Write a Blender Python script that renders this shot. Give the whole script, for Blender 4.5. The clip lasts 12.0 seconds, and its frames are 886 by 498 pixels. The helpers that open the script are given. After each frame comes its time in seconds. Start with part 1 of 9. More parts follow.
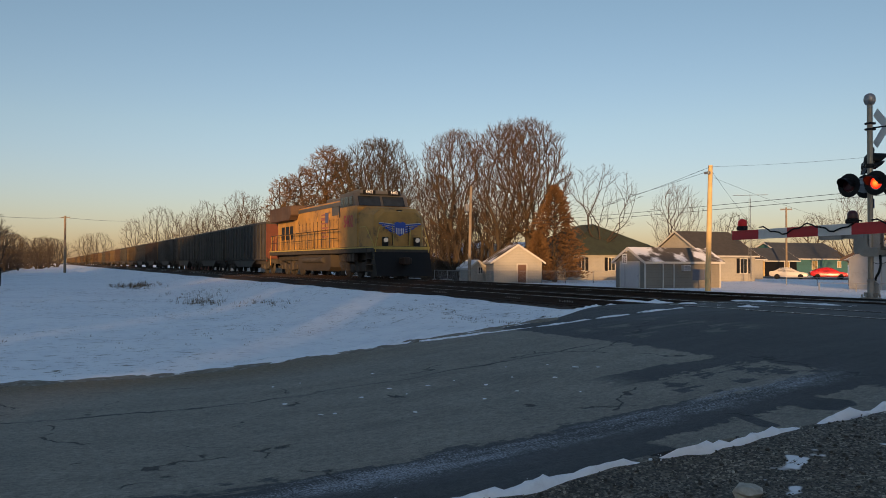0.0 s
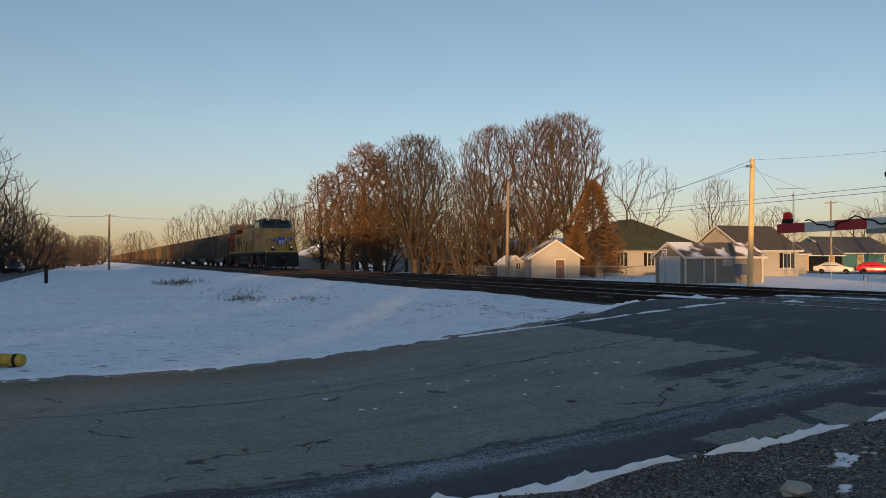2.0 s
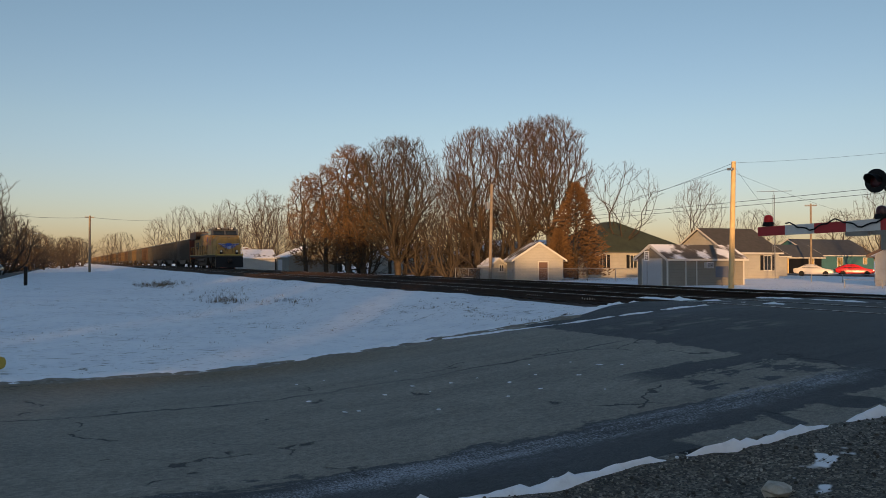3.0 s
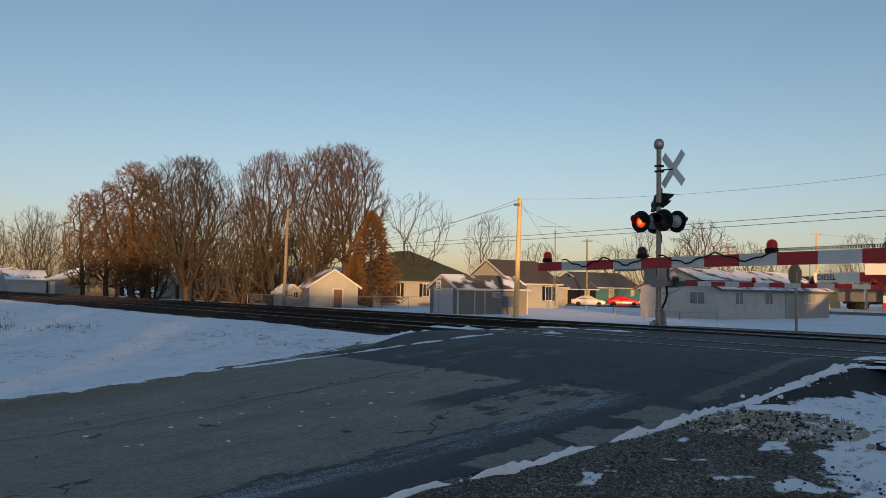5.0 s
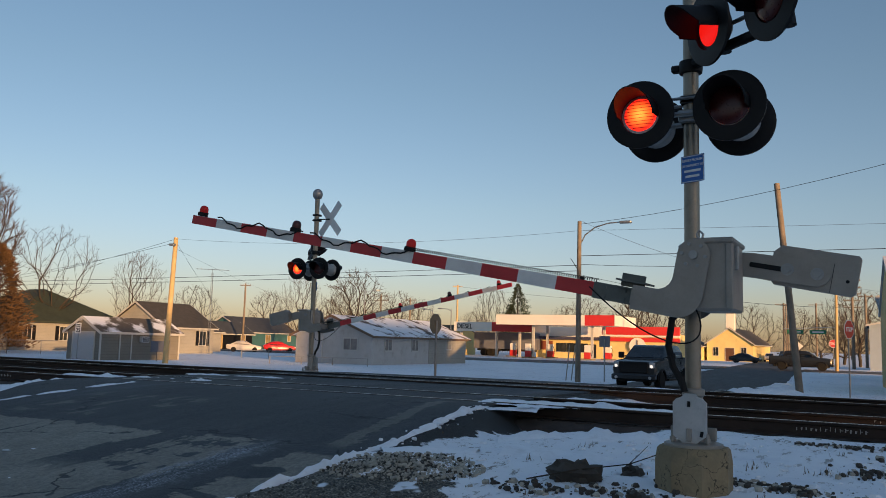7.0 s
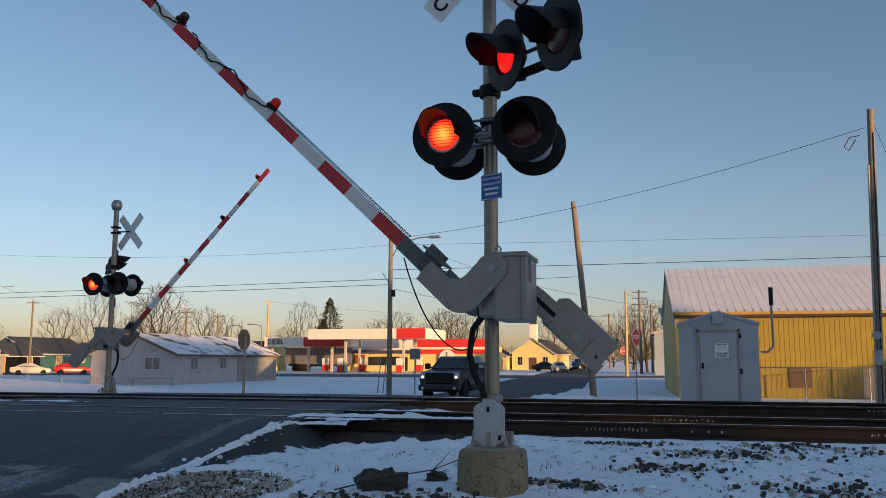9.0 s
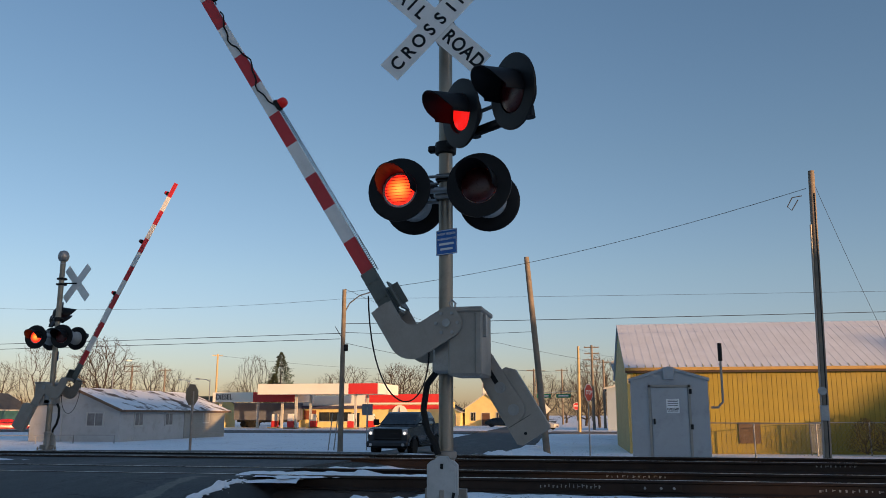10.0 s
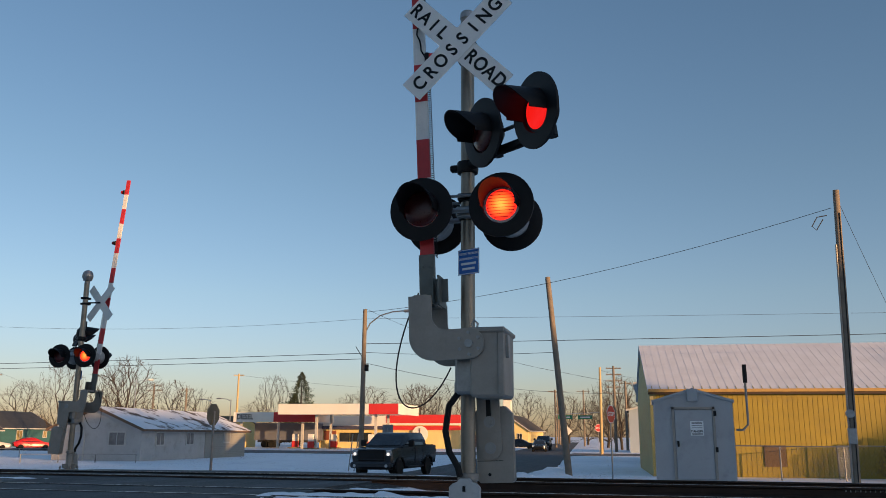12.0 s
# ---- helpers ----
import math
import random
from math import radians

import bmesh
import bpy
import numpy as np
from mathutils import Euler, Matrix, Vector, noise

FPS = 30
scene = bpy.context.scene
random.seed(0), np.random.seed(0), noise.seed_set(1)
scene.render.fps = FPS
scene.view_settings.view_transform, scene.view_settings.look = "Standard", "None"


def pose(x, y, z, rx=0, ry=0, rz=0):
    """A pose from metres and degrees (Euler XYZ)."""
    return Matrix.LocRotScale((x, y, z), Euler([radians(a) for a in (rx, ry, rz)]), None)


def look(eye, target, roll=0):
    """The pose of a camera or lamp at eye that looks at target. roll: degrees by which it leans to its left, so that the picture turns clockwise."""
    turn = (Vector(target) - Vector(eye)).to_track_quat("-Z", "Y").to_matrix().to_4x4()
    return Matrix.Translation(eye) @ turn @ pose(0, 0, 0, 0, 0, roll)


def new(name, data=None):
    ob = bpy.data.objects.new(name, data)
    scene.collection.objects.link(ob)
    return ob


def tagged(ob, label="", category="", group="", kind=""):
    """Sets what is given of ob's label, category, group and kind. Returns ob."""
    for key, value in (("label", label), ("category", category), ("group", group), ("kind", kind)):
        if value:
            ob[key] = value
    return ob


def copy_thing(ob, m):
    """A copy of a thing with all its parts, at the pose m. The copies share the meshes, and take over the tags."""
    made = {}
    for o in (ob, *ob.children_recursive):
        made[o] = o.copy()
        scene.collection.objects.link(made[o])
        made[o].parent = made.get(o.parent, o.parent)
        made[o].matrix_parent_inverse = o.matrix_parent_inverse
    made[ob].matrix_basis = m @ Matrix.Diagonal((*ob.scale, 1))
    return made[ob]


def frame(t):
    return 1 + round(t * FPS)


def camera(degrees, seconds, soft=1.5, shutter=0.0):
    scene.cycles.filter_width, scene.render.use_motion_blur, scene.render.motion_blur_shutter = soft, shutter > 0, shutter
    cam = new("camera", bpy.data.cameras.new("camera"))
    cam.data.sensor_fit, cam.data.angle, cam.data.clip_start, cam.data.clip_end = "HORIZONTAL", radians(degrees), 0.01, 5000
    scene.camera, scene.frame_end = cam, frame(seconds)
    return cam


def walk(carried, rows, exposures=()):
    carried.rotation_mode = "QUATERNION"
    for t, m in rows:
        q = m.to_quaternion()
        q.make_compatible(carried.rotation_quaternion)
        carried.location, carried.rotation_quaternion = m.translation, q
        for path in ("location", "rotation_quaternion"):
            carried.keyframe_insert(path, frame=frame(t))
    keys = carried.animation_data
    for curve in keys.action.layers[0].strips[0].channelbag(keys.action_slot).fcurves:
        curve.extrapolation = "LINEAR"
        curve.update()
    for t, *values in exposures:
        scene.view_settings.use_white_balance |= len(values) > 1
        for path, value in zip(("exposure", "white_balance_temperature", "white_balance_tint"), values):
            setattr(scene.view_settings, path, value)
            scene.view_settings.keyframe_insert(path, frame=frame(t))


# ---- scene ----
cam = camera(56.27, 12.0, 0.9)
PATH = [
    (0.0, look((-0.143, 0.101, 1.581), (-18.171, 8.755, 1.931), 0.13)),
    (0.5, look((-0.158, 0.110, 1.575), (-18.395, 8.315, 1.843), -0.05)),
    (1.0, look((-0.156, 0.108, 1.577), (-18.514, 8.040, 1.832), -0.15)),
    (1.5, look((-0.167, 0.101, 1.572), (-18.565, 7.939, 1.827), -0.12)),
    (2.0, look((-0.170, 0.092, 1.572), (-18.570, 7.927, 1.827), -0.11)),
    (2.5, look((-0.171, 0.092, 1.572), (-18.546, 7.985, 1.827), -0.11)),
    (2.7, look((-0.171, 0.092, 1.572), (-18.493, 8.106, 1.848), -0.09)),
    (4.3, look((-0.051, -0.021, 1.597), (-17.350, 10.003, 2.126), 0.44)),
    (4.5, look((-0.051, -0.021, 1.597), (-16.968, 10.628, 2.245), 0.64)),
    (5.0, look((-0.036, -0.002, 1.606), (-15.717, 12.373, 2.595), 0.91)),
    (5.5, look((-0.005, 0.011, 1.609), (-14.155, 14.073, 3.031), 1.32)),
    (6.0, look((0.037, -0.004, 1.620), (-12.513, 15.462, 3.442), 1.64)),
    (6.5, look((0.055, 0.007, 1.625), (-10.891, 16.603, 3.806), 1.78)),
    (7.0, look((0.061, 0.013, 1.624), (-9.432, 17.472, 3.868), 1.50)),
    (7.5, look((0.080, 0.037, 1.618), (-8.094, 18.180, 3.616), 0.89)),
    (7.7, look((0.080, 0.037, 1.618), (-7.650, 18.378, 3.581), 0.74)),
    (9.3, look((0.155, -0.105, 1.602), (-4.770, 19.051, 4.567), -0.08)),
    (9.5, look((0.155, -0.105, 1.602), (-4.552, 19.060, 4.850), -0.08)),
    (10.0, look((0.143, -0.109, 1.606), (-4.042, 19.049, 5.538), -0.04)),
    (10.5, look((0.145, -0.103, 1.613), (-3.843, 18.972, 6.115), 0.19)),
    (11.0, look((0.132, -0.109, 1.607), (-3.889, 18.888, 6.396), 0.32)),
    (11.5, look((0.118, -0.085, 1.612), (-4.186, 18.891, 6.237), 0.43)),
    (12.0, look((0.121, -0.075, 1.611), (-4.523, 18.873, 6.015), 0.28)),
]
walk(cam, PATH, [(0.0, 0.64, 6800, 16), (5.5, 0.60, 6680, 15), (7.5, 0.66, 6450, 16), (9.5, 0.74, 6300, 16), (12.0, 0.70, 6230, 15)])

# ---- light ----
SUN_EL, SUN_AZ = 5.0, -56.0     # height of the sun; the light runs this many degrees from +y towards +x
w = bpy.data.worlds.new("sky")
scene.world = w
w.use_nodes = True
nt = w.node_tree
bg = nt.nodes["Background"]
sky = nt.nodes.new("ShaderNodeTexSky")
sky.sky_type = "NISHITA"
sky.sun_disc = False
sky.sun_elevation = radians(SUN_EL)
sky.sun_rotation = radians(180 + SUN_AZ)
sky.altitude, sky.air_density, sky.dust_density, sky.ozone_density = 100, 1.0, 0.6, 1.8
# low haze: the band near the horizon is pale and slightly rosy
crd, sep = nt.nodes.new("ShaderNodeTexCoord"), nt.nodes.new("ShaderNodeSeparateXYZ")
nt.links.new(crd.outputs["Generated"], sep.inputs[0])
tone = nt.nodes.new("ShaderNodeValToRGB")
while len(tone.color_ramp.elements) < 6:
    tone.color_ramp.elements.new(0.5)
for el, (p, c) in zip(tone.color_ramp.elements, ((0.0, (0.70, 0.70, 1.14)), (0.06, (0.74, 0.74, 1.02)), (0.16, (0.81, 0.80, 0.90)), (0.30, (0.79, 0.80, 0.83)), (0.5, (0.76, 0.80, 0.83)), (1.0, (1.55, 1.55, 1.55)))):
    el.position, el.color = p, (*c, 1)
nt.links.new(sep.outputs[2], tone.inputs[0])
mul = nt.nodes.new("ShaderNodeMix")
mul.data_type, mul.blend_type = "RGBA", "MULTIPLY"
mul.inputs[0].default_value = 1.0
nt.links.new(sky.outputs[0], mul.inputs[6])
nt.links.new(tone.outputs[0], mul.inputs[7])
nt.links.new(mul.outputs[2], bg.inputs[0])
bg.inputs[1].default_value = 0.15
sun_data = bpy.data.lights.new("sun", "SUN")
sun_data.energy, sun_data.angle, sun_data.color = 4.2, radians(0.6), (1.0, 0.58, 0.24)
sun = new("sun", sun_data)
aim = Vector((math.sin(radians(SUN_AZ)) * math.cos(radians(SUN_EL)), math.cos(radians(SUN_AZ)) * math.cos(radians(SUN_EL)), -math.sin(radians(SUN_EL))))
sun.rotation_mode = "QUATERNION"
sun.rotation_quaternion = aim.to_track_quat("-Z", "Y")


# ---- materials ----
def shader(name):
    m = bpy.data.materials.new(name)
    m.use_nodes = True
    t = m.node_tree
    return m, t, t.nodes["Principled BSDF"]


def node(t, kind, **sets):
    n = t.nodes.new(kind)
    for k, v in sets.items():
        n.inputs[k.replace("_", " ")].default_value = v
    return n


def place(t, scale=(1, 1, 1)):
    c = t.nodes.new("ShaderNodeTexCoord")
    mp = t.nodes.new("ShaderNodeMapping")
    mp.inputs["Scale"].default_value = scale
    t.links.new(c.outputs["Object"], mp.inputs["Vector"])
    return mp.outputs[0]


def noise_of(t, vec, scale, detail=4.0, rough=0.6):
    n = node(t, "ShaderNodeTexNoise", Scale=scale, Detail=detail, Roughness=rough)
    t.links.new(vec, n.inputs["Vector"])
    return n.outputs["Fac"]


def ramp(t, fac, *stops):
    r = t.nodes.new("ShaderNodeValToRGB")
    e = r.color_ramp.elements
    while len(e) < len(stops):
        e.new(0.5)
    for el, (p, c) in zip(e, stops):
        el.position = p
        el.color = (*c, 1) if len(c) == 3 else c
    t.links.new(fac, r.inputs[0])
    return r.outputs[0]


def step(t, fac, a, b):
    r = node(t, "ShaderNodeMapRange")
    r.interpolation_type = "SMOOTHSTEP"
    r.inputs["From Min"].default_value, r.inputs["From Max"].default_value = a, b
    t.links.new(fac, r.inputs["Value"])
    return r.outputs[0]


def maths(t, op, a, b=None):
    n = t.nodes.new("ShaderNodeMath")
    n.operation = op
    for i, v in enumerate((a, b)):
        if v is None:
            continue
        if isinstance(v, (int, float)):
            n.inputs[i].default_value = v
        else:
            t.links.new(v, n.inputs[i])
    return n.outputs[0]


def blend(t, fac, a, b, kind="MIX"):
    n = t.nodes.new("ShaderNodeMix")
    n.data_type, n.blend_type = "RGBA", kind
    for sock, v in ((n.inputs[0], fac), (n.inputs[6], a), (n.inputs[7], b)):
        if isinstance(v, (int, float)):
            sock.default_value = v
        elif isinstance(v, tuple):
            sock.default_value = (*v, 1)
        else:
            t.links.new(v, sock)
    return n.outputs[2]


def bump(t, b, height, strength=0.4, dist=0.01):
    n = node(t, "ShaderNodeBump", Strength=strength, Distance=dist)
    t.links.new(height, n.inputs["Height"])
    t.links.new(n.outputs[0], b.inputs["Normal"])


def plain(name, col, rough=0.6, metal=0.0, vary=0.18, scale=3.0, grain=40.0, relief=0.15, dirt=0.0, dirt_col=(0.06, 0.045, 0.03)):
    """A painted, worn or raw surface: colour with broad and fine variation, and relief."""
    m, t, b = shader(name)
    v = place(t)
    broad, fine = noise_of(t, v, scale), noise_of(t, v, grain, 3)
    dark, light = tuple(c * (1 - vary) for c in col), tuple(min(1, c * (1 + vary)) for c in col)
    c = ramp(t, maths(t, "ADD", maths(t, "MULTIPLY", broad, 0.7), maths(t, "MULTIPLY", fine, 0.3)), (0.3, dark), (0.7, light))
    if dirt:
        mask = maths(t, "MULTIPLY", step(t, noise_of(t, v, scale * 1.7, 6, 0.7), 0.5, 0.72), dirt)
        c = blend(t, mask, c, dirt_col)
    t.links.new(c, b.inputs["Base Color"])
    b.inputs["Metallic"].default_value = metal
    t.links.new(maths(t, "ADD", maths(t, "MULTIPLY", fine, 0.2), rough - 0.1), b.inputs["Roughness"])
    bump(t, b, fine, relief, 0.004)
    return m


def ribbed(name, col, pitch, axis=0, rough=0.6, vary=0.12, strength=0.6, dirt=0.0):
    """A wall of boards or metal ribs: grooves every `pitch` metres across the axis."""
    m, t, b = shader(name)
    v = place(t)
    s = t.nodes.new("ShaderNodeSeparateXYZ")
    t.links.new(v, s.inputs[0])
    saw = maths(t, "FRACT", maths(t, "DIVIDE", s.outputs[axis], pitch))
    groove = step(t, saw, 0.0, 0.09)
    fine, broad = noise_of(t, v, 30, 3), noise_of(t, v, 0.8)
    c = ramp(t, broad, (0.3, tuple(x * (1 - vary) for x in col)), (0.7, tuple(min(1, x * (1 + vary)) for x in col)))
    # shade in the grooves is put into the colour, at 0.45 of it
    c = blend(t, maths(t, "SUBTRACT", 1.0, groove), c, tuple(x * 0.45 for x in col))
    if dirt:
        c = blend(t, maths(t, "MULTIPLY", step(t, noise_of(t, v, 1.5, 6, 0.7), 0.5, 0.75), dirt), c, (0.12, 0.1, 0.08))
    t.links.new(c, b.inputs["Base Color"])
    b.inputs["Roughness"].default_value = rough
    bump(t, b, maths(t, "ADD", groove, maths(t, "MULTIPLY", fine, 0.15)), strength, 0.02)
    return m


def snowy(name, under, amount, scale=0.9, rough=0.85):
    """A roof partly under snow: bare where the snow has slid or melted."""
    m, t, b = shader(name)
    v = place(t)
    mask = step(t, noise_of(t, v, scale, 5, 0.55), 1 - amount - 0.06, 1 - amount + 0.06)
    fine = noise_of(t, v, 25, 3)
    shingle = ramp(t, noise_of(t, v, 9, 4), (0.3, tuple(x * 0.7 for x in under)), (0.7, tuple(x * 1.3 for x in under)))
    t.links.new(blend(t, mask, shingle, (0.80, 0.81, 0.84)), b.inputs["Base Color"])
    b.inputs["Roughness"].default_value = rough
    bump(t, b, maths(t, "ADD", maths(t, "MULTIPLY", mask, 2.0), fine), 0.4, 0.02)
    return m


def glow(name, col, power):
    m, t, b = shader(name)
    b.inputs["Base Color"].default_value = (*[c * 0.5 for c in col], 1)
    b.inputs["Emission Color"].default_value = (*col, 1)
    b.inputs["Emission Strength"].default_value = power
    return m


def glassy(name, col=(0.02, 0.025, 0.03), rough=0.06):
    m, t, b = shader(name)
    v = place(t)
    t.links.new(ramp(t, noise_of(t, v, 1.3), (0.3, tuple(c * 0.6 for c in col)), (0.7, tuple(c * 1.5 for c in col))), b.inputs["Base Color"])
    b.inputs["Roughness"].default_value = rough
    b.inputs["IOR"].default_value = 1.5
    return m


GALV = plain("galvanised_steel", (0.30, 0.305, 0.305), 0.42, 0.75, 0.22, 6, 60, 0.12, 0.15)
MAST = plain("aluminium_mast", (0.27, 0.235, 0.19), 0.42, 0.7, 0.2, 4, 70, 0.1, 0.2)
PALE_CAST = plain("pale_cast_metal", (0.44, 0.44, 0.43), 0.5, 0.1, 0.12, 8, 60, 0.15, 0.2)
CASTING = plain("silver_paint", (0.29, 0.262, 0.228), 0.5, 0.2, 0.14, 5, 60, 0.1, 0.12)
BLACK = plain("black_paint", (0.007, 0.007, 0.008), 0.5, 0.0, 0.25, 8, 80, 0.1)
RUBBER = plain("black_rubber", (0.013, 0.013, 0.013), 0.75, 0, 0.2, 8, 90, 0.1)
SIGN_WHITE = plain("reflective_white", (0.74, 0.74, 0.72), 0.45, 0, 0.06, 6, 90, 0.05, 0.12, (0.45, 0.42, 0.38))
ARM_RED = plain("reflective_red", (0.50, 0.025, 0.03), 0.4, 0, 0.14, 6, 90, 0.05, 0.1)
ARM_WHITE = plain("arm_white", (0.72, 0.70, 0.67), 0.45, 0, 0.08, 6, 90, 0.05, 0.2, (0.35, 0.3, 0.26))
SIGN_BLUE = plain("sign_blue", (0.02, 0.12, 0.42), 0.45, 0, 0.1, 8, 60, 0.05)
SIGN_GREEN = plain("sign_green", (0.01, 0.16, 0.08), 0.5)
CONCRETE = plain("old_concrete", (0.25, 0.19, 0.11), 0.9, 0, 0.25, 3.5, 45, 0.5, 0.5, (0.13, 0.10, 0.06))
t_ = CONCRETE.node_tree
bsdf_ = t_.nodes["Principled BSDF"]
vor_ = node(t_, "ShaderNodeTexVoronoi", Scale=2.6)
vor_.feature = "DISTANCE_TO_EDGE"
wob_ = t_.nodes.new("ShaderNodeVectorMath")
wob_.operation = "ADD"
jit_ = node(t_, "ShaderNodeTexNoise", Scale=4.0, Detail=4.0)
at_ = place(t_)
t_.links.new(at_, jit_.inputs["Vector"])
t_.links.new(at_, wob_.inputs[0])
t_.links.new(jit_.outputs["Color"], wob_.inputs[1])
t_.links.new(wob_.outputs[0], vor_.inputs["Vector"])
split_ = maths(t_, "MULTIPLY", maths(t_, "SUBTRACT", 1.0, step(t_, vor_.outputs["Distance"], 0.006, 0.018)), step(t_, noise_of(t_, at_, 2.2, 3), 0.42, 0.5))
old_ = bsdf_.inputs["Base Color"].links[0].from_socket
t_.links.new(blend(t_, maths(t_, "MULTIPLY", split_, 0.85), old_, (0.03, 0.024, 0.016)), bsdf_.inputs["Base Color"])
for black_ in (BLACK, RUBBER):
    black_.node_tree.nodes["Principled BSDF"].inputs["Specular IOR Level"].default_value = 0.22
RED_LIT = glow("lit_red_lens", (1.0, 0.055, 0.006), 1.5)
t_ = RED_LIT.node_tree
far_ = t_.nodes.new("ShaderNodeVectorMath")
far_.operation = "LENGTH"
t_.links.new(place(t_), far_.inputs[0])
t_.links.new(ramp(t_, far_.outputs["Value"], (0.02, (1.0, 0.28, 0.035)), (0.075, (1.0, 0.10, 0.012)), (0.12, (0.75, 0.015, 0.006))), t_.nodes["Principled BSDF"].inputs["Emission Color"])
RED_ASIDE = glow("lit_deep_red_lens", (1.0, 0.012, 0.006), 0.55)
RED_SMALL = glow("lit_red_lamp", (0.8, 0.010, 0.006), 0.05)
RED_DARK = plain("unlit_red_lens", (0.055, 0.006, 0.006), 0.3, 0, 0.3, 20, 60, 0.2)
RUST = plain("rusty_steel", (0.034, 0.020, 0.014), 0.75, 0.3, 0.35, 2.5, 50, 0.3, 0.3)
RAIL_TOP = plain("polished_rail", (0.45, 0.44, 0.43), 0.28, 0.95, 0.15, 2, 30, 0.05)
TIE = plain("creosoted_tie", (0.045, 0.031, 0.023), 0.9, 0, 0.35, 3, 30, 0.5)
WOOD_POLE = plain("weathered_pole", (0.20, 0.16, 0.12), 0.85, 0, 0.3, 2, 26, 0.4, 0.25)
NEW_POLE = plain("yellow_pine_pole", (0.50, 0.36, 0.17), 0.8, 0, 0.2, 2, 26, 0.3)
WIRE = plain("black_wire", (0.015, 0.015, 0.016), 0.6)
GLASS = glassy("dark_glass")
WHITE_TRIM = plain("white_trim", (0.46, 0.45, 0.42), 0.6, 0, 0.06, 4, 40, 0.1)
CHROME = plain("chrome", (0.62, 0.62, 0.62), 0.18, 0.95, 0.08)


# ---- shapes ----
class Geo:
    """Vertices and faces of one part."""

    def __init__(self):
        self.v, self.f = [], []

    def add(self, verts, faces, m=None):
        n = len(self.v)
        self.v += [tuple(m @ Vector(p)) for p in verts] if m else [tuple(p) for p in verts]
        self.f += [tuple(n + i for i in f) for f in faces]
        return self

    def box(self, x0, y0, z0, x1, y1, z1, b=0.0, m=None):
        if b <= 0:
            vs = [(x, y, z) for x in (x0, x1) for y in (y0, y1) for z in (z0, z1)]
            return self.add(vs, [(0, 1, 3, 2), (4, 6, 7, 5), (0, 4, 5, 1), (2, 3, 7, 6), (0, 2, 6, 4), (1, 5, 7, 3)], m)
        b = min(b, abs(x1 - x0) / 2.2, abs(y1 - y0) / 2.2, abs(z1 - z0) / 2.2)
        vs, idx = [], {}
        for i in (0, 1):
            for j in (0, 1):
                for k in (0, 1):
                    c, s = ((x0, x1)[i], (y0, y1)[j], (z0, z1)[k]), (1 - 2 * i, 1 - 2 * j, 1 - 2 * k)
                    for a in range(3):
                        idx[i, j, k, a] = len(vs)
                        vs.append(tuple(c[q] + (0 if q == a else s[q] * b) for q in range(3)))
        fs = []
        for i in (0, 1):
            fs.append((idx[i, 0, 0, 0], idx[i, 1, 0, 0], idx[i, 1, 1, 0], idx[i, 0, 1, 0]))
            fs.append((idx[0, i, 0, 1], idx[1, i, 0, 1], idx[1, i, 1, 1], idx[0, i, 1, 1]))
            fs.append((idx[0, 0, i, 2], idx[1, 0, i, 2], idx[1, 1, i, 2], idx[0, 1, i, 2]))
            for j in (0, 1):
                fs.append((idx[i, j, 0, 0], idx[i, j, 1, 0], idx[i, j, 1, 1], idx[i, j, 0, 1]))
                fs.append((idx[i, 0, j, 0], idx[i, 1, j, 0], idx[i, 1, j, 2], idx[i, 0, j, 2]))
                fs.append((idx[0, i, j, 1], idx[1, i, j, 1], idx[1, i, j, 2], idx[0, i, j, 2]))
                for k in (0, 1):
                    fs.append(tuple(idx[i, j, k, a] for a in range(3)))
        return self.add(vs, fs, m)

    def tube(self, pts, radii, n=8, caps=True, m=None):
        pts = [Vector(p) for p in pts]
        if not isinstance(radii, (list, tuple)):
            radii = [radii] * len(pts)
        vs, fs, side = [], [], None
        for i, p in enumerate(pts):
            d = (pts[min(i + 1, len(pts) - 1)] - pts[max(i - 1, 0)]).normalized()
            if side is None:
                side = d.cross(Vector((0, 0, 1)) if abs(d.z) < 0.9 else Vector((1, 0, 0))).normalized()
            side = (side - d * side.dot(d)).normalized()
            up = side.cross(d)
            for k in range(n):
                a = 2 * math.pi * k / n
                vs.append(p + (side * math.cos(a) + up * math.sin(a)) * radii[i])
        for i in range(len(pts) - 1):
            for k in range(n):
                q = (k + 1) % n
                fs.append((i * n + k, i * n + q, (i + 1) * n + q, (i + 1) * n + k))
        if caps:
            fs += [tuple(range(n)), tuple(range((len(pts) - 1) * n, len(pts) * n))]
        return self.add(vs, fs, m)

    def prism(self, poly, y0, y1, m=None):
        """A polygon of (x, z) drawn out from y0 to y1."""
        n = len(poly)
        vs = [(x, y0, z) for x, z in poly] + [(x, y1, z) for x, z in poly]
        return self.add(vs, [tuple(range(n)), tuple(range(n, 2 * n))] + [(k, (k + 1) % n, n + (k + 1) % n, n + k) for k in range(n)], m)

    def lathe(self, prof, n=24, m=None, caps=True):
        """A profile of (radius, z) turned round z."""
        vs = [(r * math.cos(2 * math.pi * k / n), r * math.sin(2 * math.pi * k / n), z) for r, z in prof for k in range(n)]
        fs = [(i * n + k, i * n + (k + 1) % n, (i + 1) * n + (k + 1) % n, (i + 1) * n + k) for i in range(len(prof) - 1) for k in range(n)]
        if caps:
            fs += [tuple(range(n)), tuple(range((len(prof) - 1) * n, len(prof) * n))]
        return self.add(vs, fs, m)

